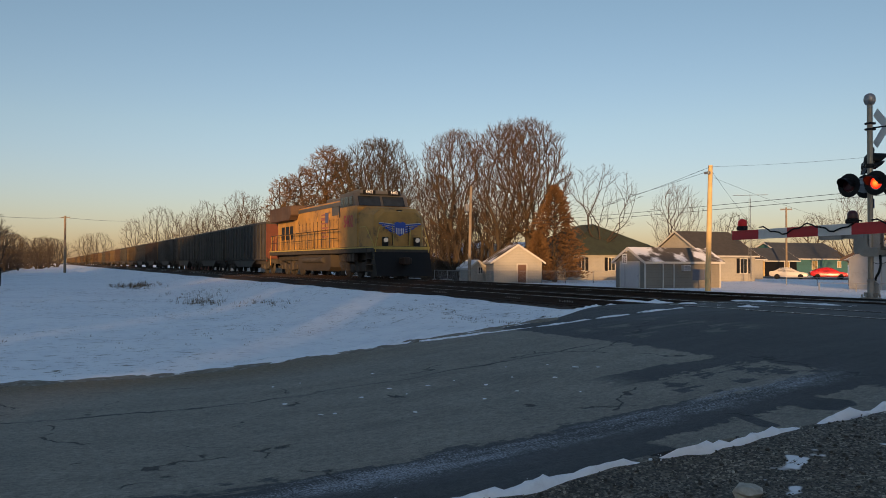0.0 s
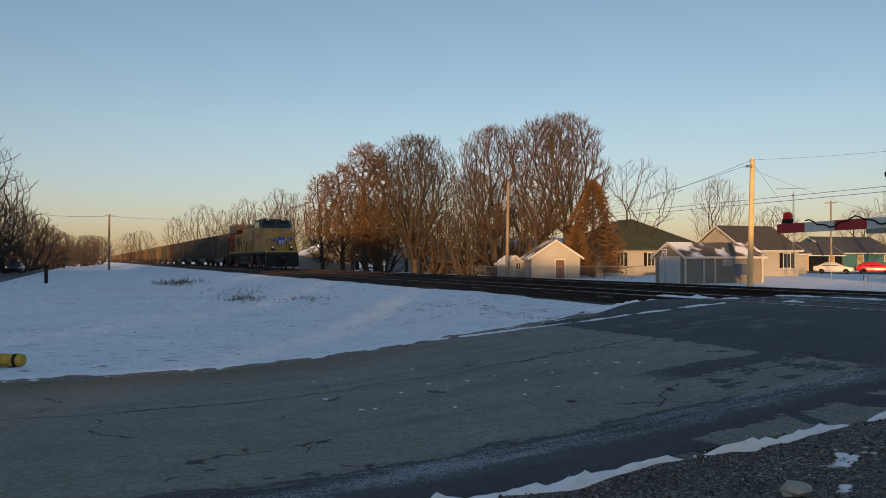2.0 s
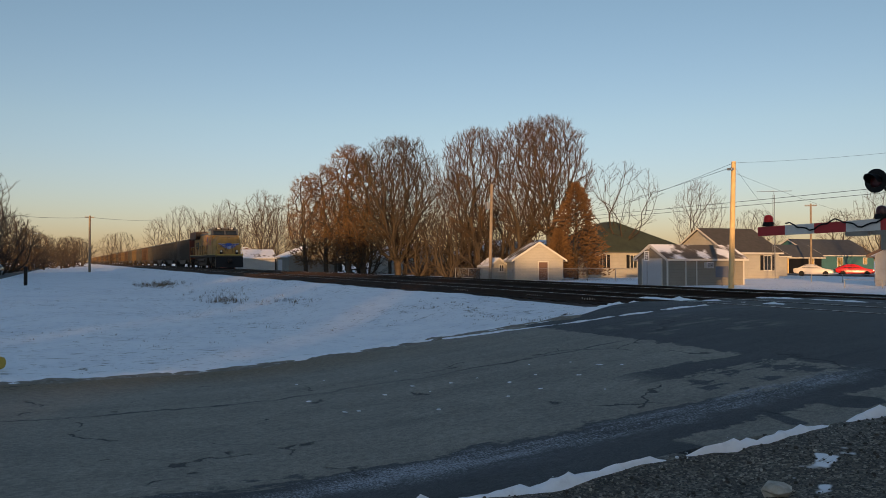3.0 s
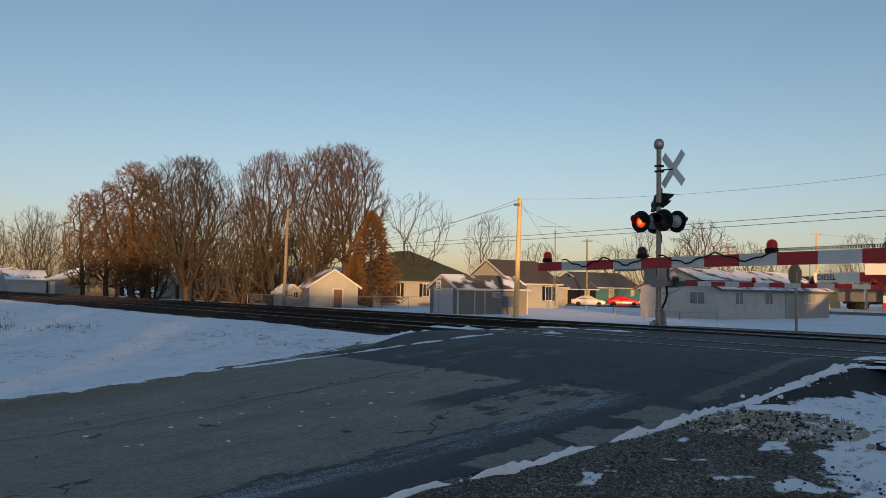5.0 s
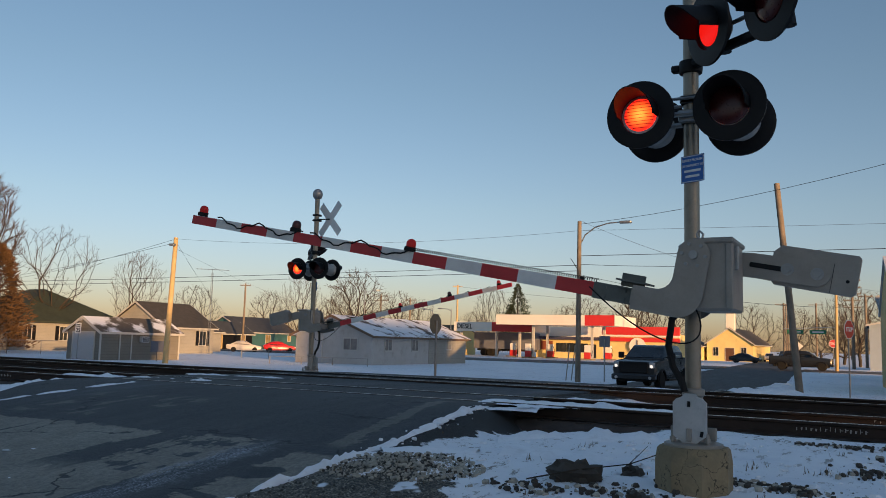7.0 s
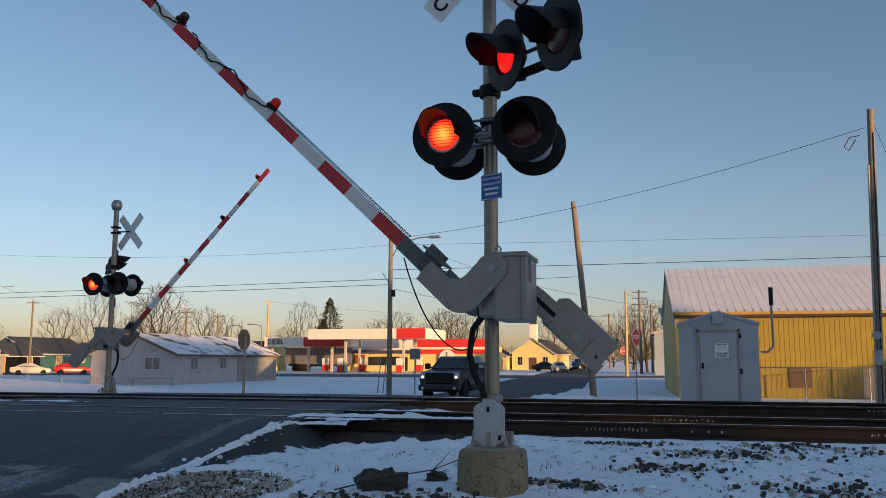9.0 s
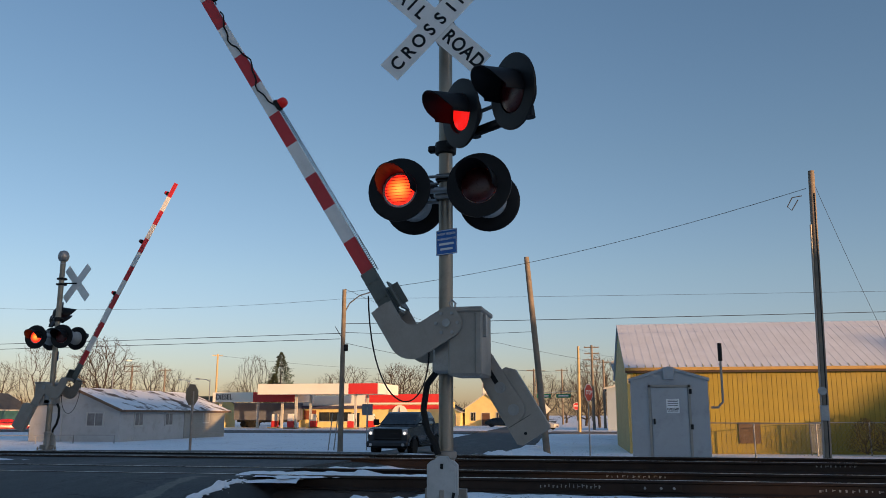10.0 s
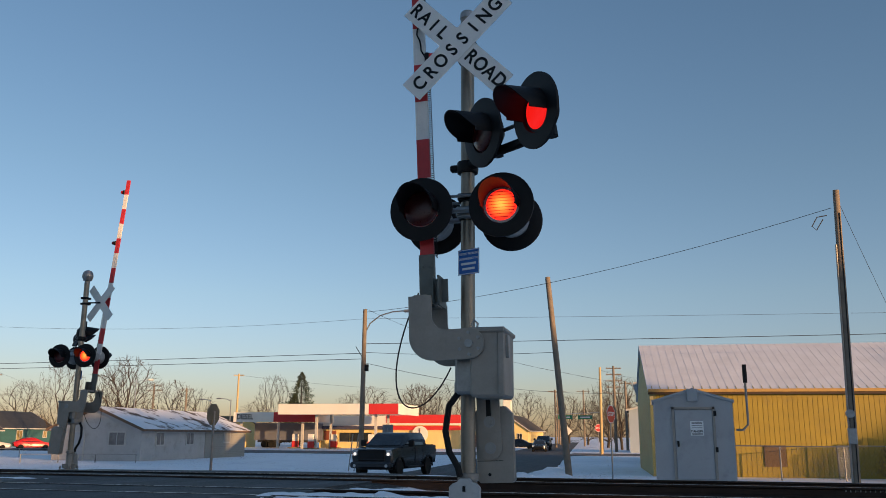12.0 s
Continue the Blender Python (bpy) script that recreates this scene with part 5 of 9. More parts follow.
def opening(house, wall, u, z, w_, h, kind, face, hw, hd):
    """A window or door on the S, E or W wall, at u along it from its middle."""
    m = {"S": pose(u, -hd, z), "E": pose(hw, u, z, 0, 0, 90), "W": pose(-hw, u, z, 0, 0, -90)}[face]
    t_ = 0.09
    if kind == "window":
        g = Geo()
        for a in ((-w_ / 2 - t_, 0, w_ / 2 + t_, t_), (-w_ / 2 - t_, h + t_, w_ / 2 + t_, h + 2 * t_), (-w_ / 2 - t_, t_, -w_ / 2, h + t_), (w_ / 2, t_, w_ / 2 + t_, h + t_), (-0.025, t_, 0.025, h + t_)):
            g.box(a[0], -0.07, a[1], a[2], 0.02, a[3])
        win = part("window", g, WHITE_TRIM, house, "", m)
        g = Geo()
        g.box(-w_ / 2, -0.035, t_, w_ / 2, 0.0, h + t_)
        part("pane", g, WARM_GLASS if wall == "warm" else PALE_GLASS if wall == "pale" else GLASS, win)
        if wall == "shutters":
            for s in (-1, 1):
                g = Geo()
                g.box(s * (w_ / 2 + 0.30) - 0.2, -0.06, 0.05, s * (w_ / 2 + 0.30) + 0.2, 0.0, h + 0.15)
                part("shutter", g, BLACK, win)
    else:
        g = Geo()
        for a in ((-w_ / 2 - t_, 0, -w_ / 2, h + t_), (w_ / 2, 0, w_ / 2 + t_, h + t_), (-w_ / 2, h, w_ / 2, h + t_)):
            g.box(a[0], -0.07, a[1], a[2], 0.02, a[3])
        d = part("door_frame", g, WHITE_TRIM, house, "", m)
        g = Geo()
        g.box(-w_ / 2, -0.04, 0.02, w_ / 2, 0.0, h)
        if kind == "overhead":
            for k in range(1, 4):
                g.box(-w_ / 2 + 0.05, -0.055, h * k / 4 - 0.25, w_ / 2 - 0.05, -0.04, h * k / 4 - 0.03)
        leaf = part("door", g, {"brown": DOOR_BROWN, "white": DOOR_WHITE, "overhead": DOOR_WHITE, "tan": SIDING_TAN}[kind], d)
        g = Geo()
        g.tube([(w_ / 2 - 0.09, -0.09, h * 0.48), (w_ / 2 - 0.09, -0.04, h * 0.48)], 0.03, 6)
        part("handle", g, CHROME, leaf)


def house(name, label, x, y, w_, d, h, rise, ridge, wall_mat, roof_mat, openings=(), z=-0.25, over=0.35, yaw=0, category="house", trim=WHITE_TRIM, hip=0.0, group=""):
    """A house about (x, y), w_ along x, d along y; the ridge runs along 'x' or 'y'. hip: how far the ridge stops short."""
    H = thing(name, pose(x, y, z, 0, 0, yaw), label, category, group)
    hw, hd = w_ / 2, d / 2
    g = Geo()
    t_ = 0.18
    if hip > 0:
        g.box(-hw, -hd, -0.3, hw, hd, h)
    elif ridge == "y":
        g.prism([(-hw, -0.3), (hw, -0.3), (hw, h), (0, h + rise * 0.97), (-hw, h)], -hd, hd)
    else:
        g.prism([(-hd, -0.3), (hd, -0.3), (hd, h), (0, h + rise * 0.97), (-hd, h)], -hw, hw, pose(0, 0, 0, 0, 0, 90))
    part("wall_shell", g, wall_mat, H, smooth=20)
    th = 0.14
    if hip > 0:
        g = Geo()
        a, b = hw + over, hd + over
        if ridge == "y":
            r0, r1 = (0, -b + hip, h + rise), (0, b - hip, h + rise)
        else:
            r0, r1 = (-a + hip, 0, h + rise), (a - hip, 0, h + rise)
        e = [(-a, -b, h), (a, -b, h), (a, b, h), (-a, b, h)]
        lo = [(p[0], p[1], p[2] - th) for p in e]
        g.v = e + [r0, r1] + lo
        if ridge == "y":
            g.f = [(0, 1, 4), (1, 2, 5, 4), (2, 3, 5), (3, 0, 4, 5)]
        else:
            g.f = [(0, 1, 5, 4), (1, 2, 5), (2, 3, 4, 5), (3, 0, 4)]
        g.f += [(6, 7, 1, 0), (7, 8, 2, 1), (8, 9, 3, 2), (9, 6, 0, 3), (9, 8, 7, 6)]
        part("roof", g, roof_mat, H, smooth=10)
    else:
        half, run = (hw, hd) if ridge == "y" else (hd, hw)
        k = rise / half
        turn = pose(0, 0, 0) if ridge == "y" else pose(0, 0, 0, 0, 0, 90)
        for s in (-1, 1):
            g = Geo()
            pl = [(0, h + rise + 0.02), (s * (half + over), h - k * over + 0.02), (s * (half + over), h - k * over - th + 0.02), (0, h + rise - th + 0.02)]
            g.prism(pl, -run - over, run + over, turn)
            part("roof_slope", g, roof_mat, H, smooth=10)
        for e in (-1, 1):
            g = Geo()
            for s in (-1, 1):
                g.prism([(0, h + rise + 0.03), (s * (half + over), h - k * over + 0.03), (s * (half + over), h - k * over - 0.17), (0, h + rise - 0.17)],
                        min(e * (run + over), e * (run + over + 0.03)), max(e * (run + over), e * (run + over + 0.03)), turn)
            part("barge_board", g, trim, H)
    if hip == 0:
        half, run = (hw, hd) if ridge == "y" else (hd, hw)
        k = rise / half
        turn = pose(0, 0, 0) if ridge == "y" else pose(0, 0, 0, 0, 0, 90)
        for s in (-1, 1):
            g = Geo()
            xa = s * (half + over)
            g.box(min(xa, xa + s * 0.04), -run - over, h - k * over - 0.16, max(xa, xa + s * 0.04), run + over, h - k * over + 0.0, 0, turn)
            part("fascia", g, trim, H)
    for face, u, zz, ww, hh, kind, wall in openings:
        opening(H, wall, u, zz, ww, hh, kind, face, hw, hd)
    return H


# the small grey garage with an overhead door
G_ = house("garage", "small grey sided garage with patchy snow on its roof", -51.05, 44.1, 3.5, 7.4, 2.15, 0.95, "y", SIDING_TAN, ROOF_SNOW_LESS,
           [("S", 0, 0.0, 2.2, 1.95, "overhead", ""), ("E", -1.5, 0.0, 0.95, 1.95, "tan", "")], category="garage", over=0.25)
g = Geo()
g.box(1.75, -0.25, 1.30, 2.07, 0.45, 1.75, 0.03)
ac = part("air_conditioner", g, DOOR_WHITE, G_, "window air conditioner")
g = Geo()
for k in range(5):
    g.box(2.065, -0.18, 1.36 + 0.07 * k, 2.08, 0.38, 1.39 + 0.07 * k)
part("grille", g, BLACK, ac)
for yy, mm in ((-3.7, WHITE_TRIM), (3.68, WHITE_TRIM)):
    g = Geo()
    g.box(1.72, yy - 0.06, 0, 1.79, yy + 0.06, 2.1)
    part("corner_board", g, mm, G_)
# speed sign and a dark panel on posts by the garage
sg = thing("speed_sign", pose(-51.2, 40.0, -0.2), "white speed limit sign lettered 25 on a thin post", "road sign")
g = Geo()
g.tube([(0, 0.03, 0), (0, 0.03, 2.6)], 0.03, 8)
part("post", g, GALV, sg)
g = Geo()
g.box(-0.30, -0.01, 1.80, 0.30, 0.0, 2.55, 0.0)
pl = part("plate", g, SIGN_WHITE, sg)
lettering("number", "25", 0.46, BLACK, pl, pose(0, -0.014, 2.02, 90))
g = Geo()
for k in range(2):
    g.box(-0.21, -0.013, 2.28 + 0.11 * k, 0.21, -0.0105, 2.34 + 0.11 * k)
part("text_line", g, BLACK, pl)
bo = thing("notice_board", pose(-46.9, 43.4, -0.25, 0, 0, 50), "dark blank board on a short post", "board")
g = Geo()
g.tube([(0, 0.03, 0), (0, 0.03, 1.0)], 0.03, 8)
part("post", g, WOOD_POLE, bo)
g = Geo()
g.box(-0.45, -0.02, 0.65, 0.45, 0.02, 1.45, 0.0)
part("panel", g, plain("slate_panel", (0.09, 0.10, 0.13), 0.6), bo)

# white shed with a dark door, and its lean-to
house("shed", "small white shed with snow patches on its gable roof", -71.2, 41.9, 5.2, 4.7, 2.15, 1.55, "x", SIDING_WHITE, ROOF_SNOW_LESS, [("E", 0.4, 0.0, 0.85, 1.75, "brown", "")], category="shed", over=0.3, yaw=-20)
house("small_shed", "low cream shed behind a wire fence", -75.4, 39.6, 2.2, 2.0, 1.5, 0.7, "x", SIDING_WHITE, ROOF_SNOW_FULL, [("E", 0.3, 0.75, 0.45, 0.6, "window", "")], category="shed", over=0.2)
# hip-roofed house behind the conifer
house("hip_roofed_house", "low white house under a dark green hipped roof", -83.5, 59.5, 12.5, 14, 3.0, 3.6, "x", SIDING_WHITE, SHINGLE_GREEN,
      [("E", -5.2, 1.0, 0.9, 1.4, "window", "shutters"), ("E", -1.0, 1.0, 0.9, 1.4, "window", "shutters"), ("E", 4.0, 1.0, 0.9, 1.4, "window", "shutters"), ("S", 2.5, 1.0, 0.9, 1.4, "window", "")], hip=5.5, over=0.6)
# long white house with shuttered windows
house("white_house", "long white house with black shutters and dark roof", -71.0, 66.2, 8.4, 7.2, 2.95, 2.5, "y", SIDING_WHITE, SHINGLE,
           [("E", -2.4, 0.8, 0.95, 1.5, "window", "shutters"), ("E", 1.9, 0.8, 0.95, 1.5, "window", "shutters"), ("S", 1.2, 0.9, 0.9, 1.3, "window", "")])
house("white_house_wing", "low white rear wing of a house", -79.0, 76.0, 8, 7.4, 2.6, 1.6, "y", SIDING_WHITE, SHINGLE, [("E", -1.0, 0.9, 0.8, 1.2, "window", "")])
an = thing("antenna_mast", pose(-63.8, 66.0, -0.25), "thin lattice mast with a roof television aerial", "antenna")
g = Geo()
for k in range(3):
    a = math.radians(120 * k)
    g.tube([(0.17 * math.cos(a), 0.17 * math.sin(a), 0), (0.10 * math.cos(a), 0.10 * math.sin(a), 8.6)], 0.016, 5)
for i in range(26):
    z = 0.3 + i * 0.32
    for k in range(3):
        a, b = math.radians(120 * k), math.radians(120 * (k + 1))
        g.tube([(0.15 * math.cos(a), 0.15 * math.sin(a), z), (0.15 * math.cos(b), 0.15 * math.sin(b), z + 0.3)], 0.008, 4)
part("lattice", g, GALV, an)
g = Geo()
g.tube([(-1.2, -1.2, 9.0), (1.2, 1.2, 9.0)], 0.025, 5)
g.tube([(0, 0, 8.5), (0, 0, 9.1)], 0.02, 5)
part("boom", g, GALV, an)
for i in range(9):
    q = -1.1 + i * 0.27
    hl = 0.75 - 0.05 * i
    g = Geo()
    g.tube([(q - hl, q + hl, 9.0), (q + hl, q - hl, 9.0)], 0.014, 4)
    part("aerial_rod", g, GALV, an)
# teal house with porch
house("teal_house", "dark teal house with white trim and slate roof", -96.5, 109.5, 9.5, 13, 2.9, 2.4, "y", SIDING_TEAL, SHINGLE_BLUE,
           [("E", -1.0, 0.75, 1.1, 1.5, "window", "warm"), ("E", 4.5, 1.3, 0.7, 0.9, "window", "warm"), ("S", 2.0, 0.8, 0.9, 1.3, "window", "warm")])
# black walls stand for the shade under the porch roof
PO = house("porch", "timber gabled porch of the teal house, shade painted black", -93.0, 99.3, 6.0, 6.6, 2.6, 1.7, "y", BLACK, SHINGLE_BLUE, [("E", 1.2, 0.7, 0.9, 1.4, "window", "warm")], over=0.4)
for xx in (-3.0, 0.0, 3.0):
    g = Geo()
    g.box(xx - 0.1, -3.6, 0, xx + 0.1, -3.4, 2.7)
    part("porch_post", g, NEW_POLE, PO)
g = Geo()
g.tube([(0, -3.72, 3.8), (0, -3.66, 3.8)], 0.4, 12)
part("gable_disc", g, SIGN_WHITE, PO)
# the dirty white block house with half-melted snow on the roof
BH = house("block_house", "dirty white block house with half melted snow roof", -39.0, 62.0, 7.3, 16, 2.40, 1.45, "y", STUCCO, ROOF_SNOW_HALF,
           [("S", -1.5, 0.0, 0.9, 2.0, "white", ""), ("S", 1.7, 1.05, 1.25, 0.85, "window", "pale"), ("E", -5.6, 1.05, 1.0, 0.85, "window", "pale"), ("E", -1.4, 1.05, 1.0, 0.85, "window", "pale"), ("E", 4.6, 1.2, 1.0, 0.8, "window", "pale")], over=0.4, trim=plain("brown_fascia", (0.14, 0.09, 0.06), 0.8))
g = Geo()
g.box(3.60, 1.0, -0.2, 3.70, 8.02, 2.35)
part("patched_wall", g, SIDING_WHITE, BH, "newer white boarded end of the wall")
g = Geo()
g.tube([(-1.5, -3.0, 3.6), (-1.5, -3.0, 4.1)], 0.06, 8)
part("vent_pipe", g, RUST, BH)
# buildings between the trees and along the track to the left
house("white_garage", "white gabled garage with snowy roof by the trees", -141.0, 37.5, 9, 8.5, 2.8, 1.7, "x", SIDING_TAN, ROOF_SNOW_FULL, [("S", -1.5, 0.0, 2.6, 2.1, "overhead", "")], category="garage")
house("red_barn", "dull red outbuilding with snow on a low roof", -185, 34.0, 16, 11, 3.0, 1.9, "x", BRICK_RED, ROOF_SNOW_FULL, [("S", 3.0, 0.0, 1.0, 2.0, "white", "")], category="outbuilding")
house("grey_shed", "grey gabled shed with snow on one slope", -168, 34.0, 7, 6.5, 2.7, 1.6, "y", SIDING_GREY, ROOF_SNOW_FULL, [("S", 1.2, 0.9, 0.8, 0.9, "window", ""), ("S", -1.4, 0.0, 0.9, 2.0, "white", "")], category="shed")
house("far_house", "pale house with snowy roof behind bare trees", -118, 47, 12, 8, 2.7, 2.0, "x", SIDING_WHITE, ROOF_SNOW_FULL, [("S", -2, 0.9, 0.9, 1.2, "window", ""), ("S", 3, 0.9, 0.9, 1.2, "window", "")])
house("far_house", "white cottage with snowy roof behind the trees", -107, 56, 11, 9, 2.8, 2.1, "x", SIDING_WHITE, ROOF_SNOW_FULL, [("S", -3, 0.9, 0.9, 1.2, "window", "shutters"), ("S", 2, 0.9, 1.2, 1.2, "window", "")])
house("far_house", "grey cottage with snowy roof behind the trees", -96, 60, 9, 8, 2.8, 1.9, "y", SIDING_GREY, ROOF_SNOW_FULL, [("S", 1, 0.9, 0.9, 1.2, "window", "")])
house("far_house", "distant white house across the side street", -178, -17, 12, 10, 3, 2.2, "x", SIDING_WHITE, SHINGLE, [("E", 0, 0.9, 1, 1.3, "window", "")])

# filling station
ST = thing("filling_station", pose(0, 0, -0.25), "cream filling station shop with red and white band", "shop")
g = Geo()
g.box(-50.0, 124, -0.2, -27.6, 136, 3.9)
part("wall_shell", g, CREAM, ST)
for x0, x1, z0, z1, y, mt, lab in ((-50.2, -39.0, 3.3, 4.85, 123.7, CANOPY_WHITE, "white fascia"), (-39.0, -27.4, 3.75, 5.0, 123.6, CANOPY_RED, "red fascia"), (-39.0, -27.4, 3.45, 3.75, 123.72, CANOPY_WHITE, ""), (-39.0, -27.4, 2.75, 3.35, 123.66, CANOPY_RED, "red band")):
    g = Geo()
    g.box(x0, y, z0, x1, y + 0.5, z1, 0.02)
    part("fascia", g, mt, ST, lab)
g = Geo()
g.prism([(-49.5, 3.3), (-49.5, 2.85), (-38.5, 2.85), (-38.5, 3.3)], 123.2, 124.0)
part("awning", g, AWNING, ST, "dark awning over the shop front")
for x0, x1, z0, z1 in ((-46.6, -45.0, 0.95, 2.3), (-44.9, -43.2, 0.95, 2.3), (-43.1, -41.4, 0.95, 2.3), (-41.2, -40.1, 0.1, 2.2)):
    g = Geo()
    g.box(x0, 123.93, z0, x1, 124.0, z1)
    wn = part("shop_window", g, GLASS, ST)
    g = Geo()
    g.box(x0 - 0.06, 123.9, z0 - 0.08, x1 + 0.06, 124.0, z0)
    part("sill", g, WHITE_TRIM, wn)
g = Geo()
g.box(-49.2, 123.92, 1.2, -47.2, 124.0, 2.6)
part("poster", g, plain("brown_red_poster", (0.22, 0.06, 0.03), 0.6), ST, "reddish advertising panel")
g = Geo()
g.lathe([(0.001, 0), (1.25, 0), (1.25, 0.1), (0.001, 0.1)], 24, pose(-33.6, 123.6, 2.1, 90))
part("round_sign", g, CANOPY_WHITE, ST, "pale round sign")
g = Geo()
g.tube([(-33.6, 123.4, 0), (-33.6, 123.4, 3.0)], 0.07, 6)
part("sign_post", g, DOOR_BROWN, ST)


def canopy(x0, x1, y0, y1, z0, z1, red_from, red_to, posts, label, words=""):
    c = thing("canopy", pose(0, 0, -0.25), label, "fuel canopy", "canopies of the filling station")
    for a, b, mt in ((x0, red_from, CANOPY_WHITE), (red_from, red_to, CANOPY_RED), (red_to, x1, CANOPY_WHITE)):
        if b - a > 0.05:
            g = Geo()
            g.box(a, y0, z0, b, y0 + 0.25, z1, 0.0)
            fc = part("fascia", g, mt, c)
            if words and a == x0:
                lettering("lettering", words, 1.05, BLACK, fc, pose(a + 0.5, y0 - 0.01, (z0 + z1) / 2, 90), align="LEFT", wide=0.85)
    g = Geo()
    g.box(x0, y0 + 0.25, z0 + 0.1, x1, y1, z1 - 0.1)
    part("deck", g, CANOPY_WHITE, c)
    g = Geo()
    g.box(x1 - 0.02, y0, z0, x1 + 0.1, y1, z1)
    part("fascia", g, CANOPY_WHITE, c)
    for px, py in posts:
        g = Geo()
        g.box(px - 0.16, py - 0.16, 0, px + 0.16, py + 0.16, z0 + 0.1)
        part("post", g, WHITE_TRIM, c)


canopy(-49.5, -32.3, 107.5, 117.5, 4.65, 6.05, -36.4, -32.3, [(-44.6, 109.5), (-44.6, 115), (-36.0, 109.5), (-36.0, 115)], "long white fuel canopy with a red end")
canopy(-59.6, -46.6, 114.0, 121.0, 3.75, 5.15, -53.2, -46.6, [(-58.8, 115), (-52.8, 115), (-49.0, 115)], "lower diesel canopy lettered DIESEL, half red", "DIESEL")
pump_at = [(-45.3, 109.5), (-44.1, 115), (-36.6, 109.5), (-35.4, 115), (-50.5, 116)]
for i, (px, py) in enumerate(pump_at):
    p = thing("fuel_pump", pose(px, py, -0.2), "red and white fuel pump on a kerb", "fuel pump", "pumps of the filling station")
    g = Geo()
    g.box(-0.45, -0.3, 0.15, 0.45, 0.3, 1.0, 0.04)
    part("lower_case", g, CANOPY_RED, p)
    g = Geo()
    g.box(-0.42, -0.28, 1.0, 0.42, 0.28, 2.0, 0.04)
    part("upper_case", g, CANOPY_WHITE, p)
    g = Geo()
    g.box(-0.9, -0.7, 0, 0.9, 0.7, 0.15, 0.03)
    part("kerb", g, CONCRETE, p)
    g = Geo()
    g.tube([(0.43, -0.1, 1.7), (0.7, -0.15, 1.2), (0.62, -0.2, 0.5), (0.46, -0.2, 0.9)], 0.03, 6)
    part("hose", g, RUBBER, p)
tr = thing("semi_trailer", pose(-54.5, 122.6, -0.25), "grey box trailer parked beside the station", "trailer")
g = Geo()
g.box(-5.2, -1.3, 1.1, 5.2, 1.3, 3.7, 0.04)
part("box", g, plain("grey_blue_panel", (0.14, 0.15, 0.19), 0.5, 0, 0.15, 0.5), tr)
for x in (-3.6, -2.4):
    g = Geo()
    g.tube([(x, -1.2, 0.5), (x, 1.2, 0.5)], 0.5, 16)
    part("wheel", g, RUBBER, tr)
g = Geo()
g.box(-5.0, -0.5, 0.8, 5.0, 0.5, 1.1)
part("chassis", g, UNDERFRAME, tr)
ps = thing("price_sign", pose(-62.5, 116, -0.25), "yellowish price sign with dark rows on posts", "sign")
g = Geo()
for k in range(3):
    g.box(-0.9, -0.1, 0.9 + 0.8 * k, 0.9, 0.1, 1.6 + 0.8 * k, 0.02)
part("panel", g, plain("yellow_panel", (0.52, 0.40, 0.12), 0.6), ps)
g = Geo()
for k in range(3):
    g.box(-0.6, -0.115, 1.15 + 0.8 * k, 0.6, -0.1, 1.35 + 0.8 * k)
part("text_line", g, BLACK, ps)
for x in (-0.8, 0.8):
    g = Geo()
    g.box(x - 0.06, -0.06, 0, x + 0.06, 0.06, 3.4)
    part("post", g, WHITE_TRIM, ps)
house("side_building", "cream building with dark olive roof beside the station", -68.0, 122, 12, 9, 3.6, 1.2, "x", CREAM, SHINGLE_GREEN, [("S", 2, 0.8, 1.4, 1.4, "window", "")])
CH = house("church", "cream gabled church with a small white steeple", -24.6, 160, 7.6, 22, 3.1, 2.6, "y", CREAM, SHINGLE, [("S", -2.3, 0.8, 0.8, 1.4, "window", ""), ("S", 2.3, 0.8, 0.8, 1.4, "window", ""), ("S", 0, 0, 1.4, 2.2, "brown", "")])
g = Geo()
g.box(-0.7, -10.4, 5.0, 0.7, -9.0, 8.2, 0.05)
sp = part("steeple", g, CANOPY_WHITE, CH, "white square steeple")
g = Geo()
g.lathe([(0.95, 8.2), (0.001, 9.9)], 4, Matrix.Translation((0, -9.7, 0)) @ pose(0, 0, 0, 0, 0, 45))
part("spire", g, SHINGLE, sp)
house("annex", "low cream annex with a dark doorway", -31.5, 150, 5.2, 7, 2.6, 1.3, "y", CREAM, SHINGLE, [("S", 1.2, 0.0, 1.4, 2.0, "brown", "")])

# yellow ribbed-metal building and its neighbours
YB = thing("metal_building", pose(0.2, 43.0, -0.2, 0, 0, 3.5), "yellow ribbed metal building with snow on its roof", "building")
g = Geo()
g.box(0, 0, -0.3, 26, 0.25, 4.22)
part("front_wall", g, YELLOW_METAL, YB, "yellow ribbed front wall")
# olive stands for the building's shaded side, put into the wall colour
g = Geo()
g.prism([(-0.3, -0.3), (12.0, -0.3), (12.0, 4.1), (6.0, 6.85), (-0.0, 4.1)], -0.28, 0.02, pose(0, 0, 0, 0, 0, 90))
part("gable_wall", g, OLIVE_METAL, YB, "olive end wall, its shade put into the colour")
g = Geo()
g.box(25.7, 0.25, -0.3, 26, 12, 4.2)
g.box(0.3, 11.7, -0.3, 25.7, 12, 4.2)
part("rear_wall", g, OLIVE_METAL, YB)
ROOF_METAL = plain("snowed_metal_roof", (0.56, 0.59, 0.66), 0.8, 0, 0.10, 0.8, 14, 0.4)
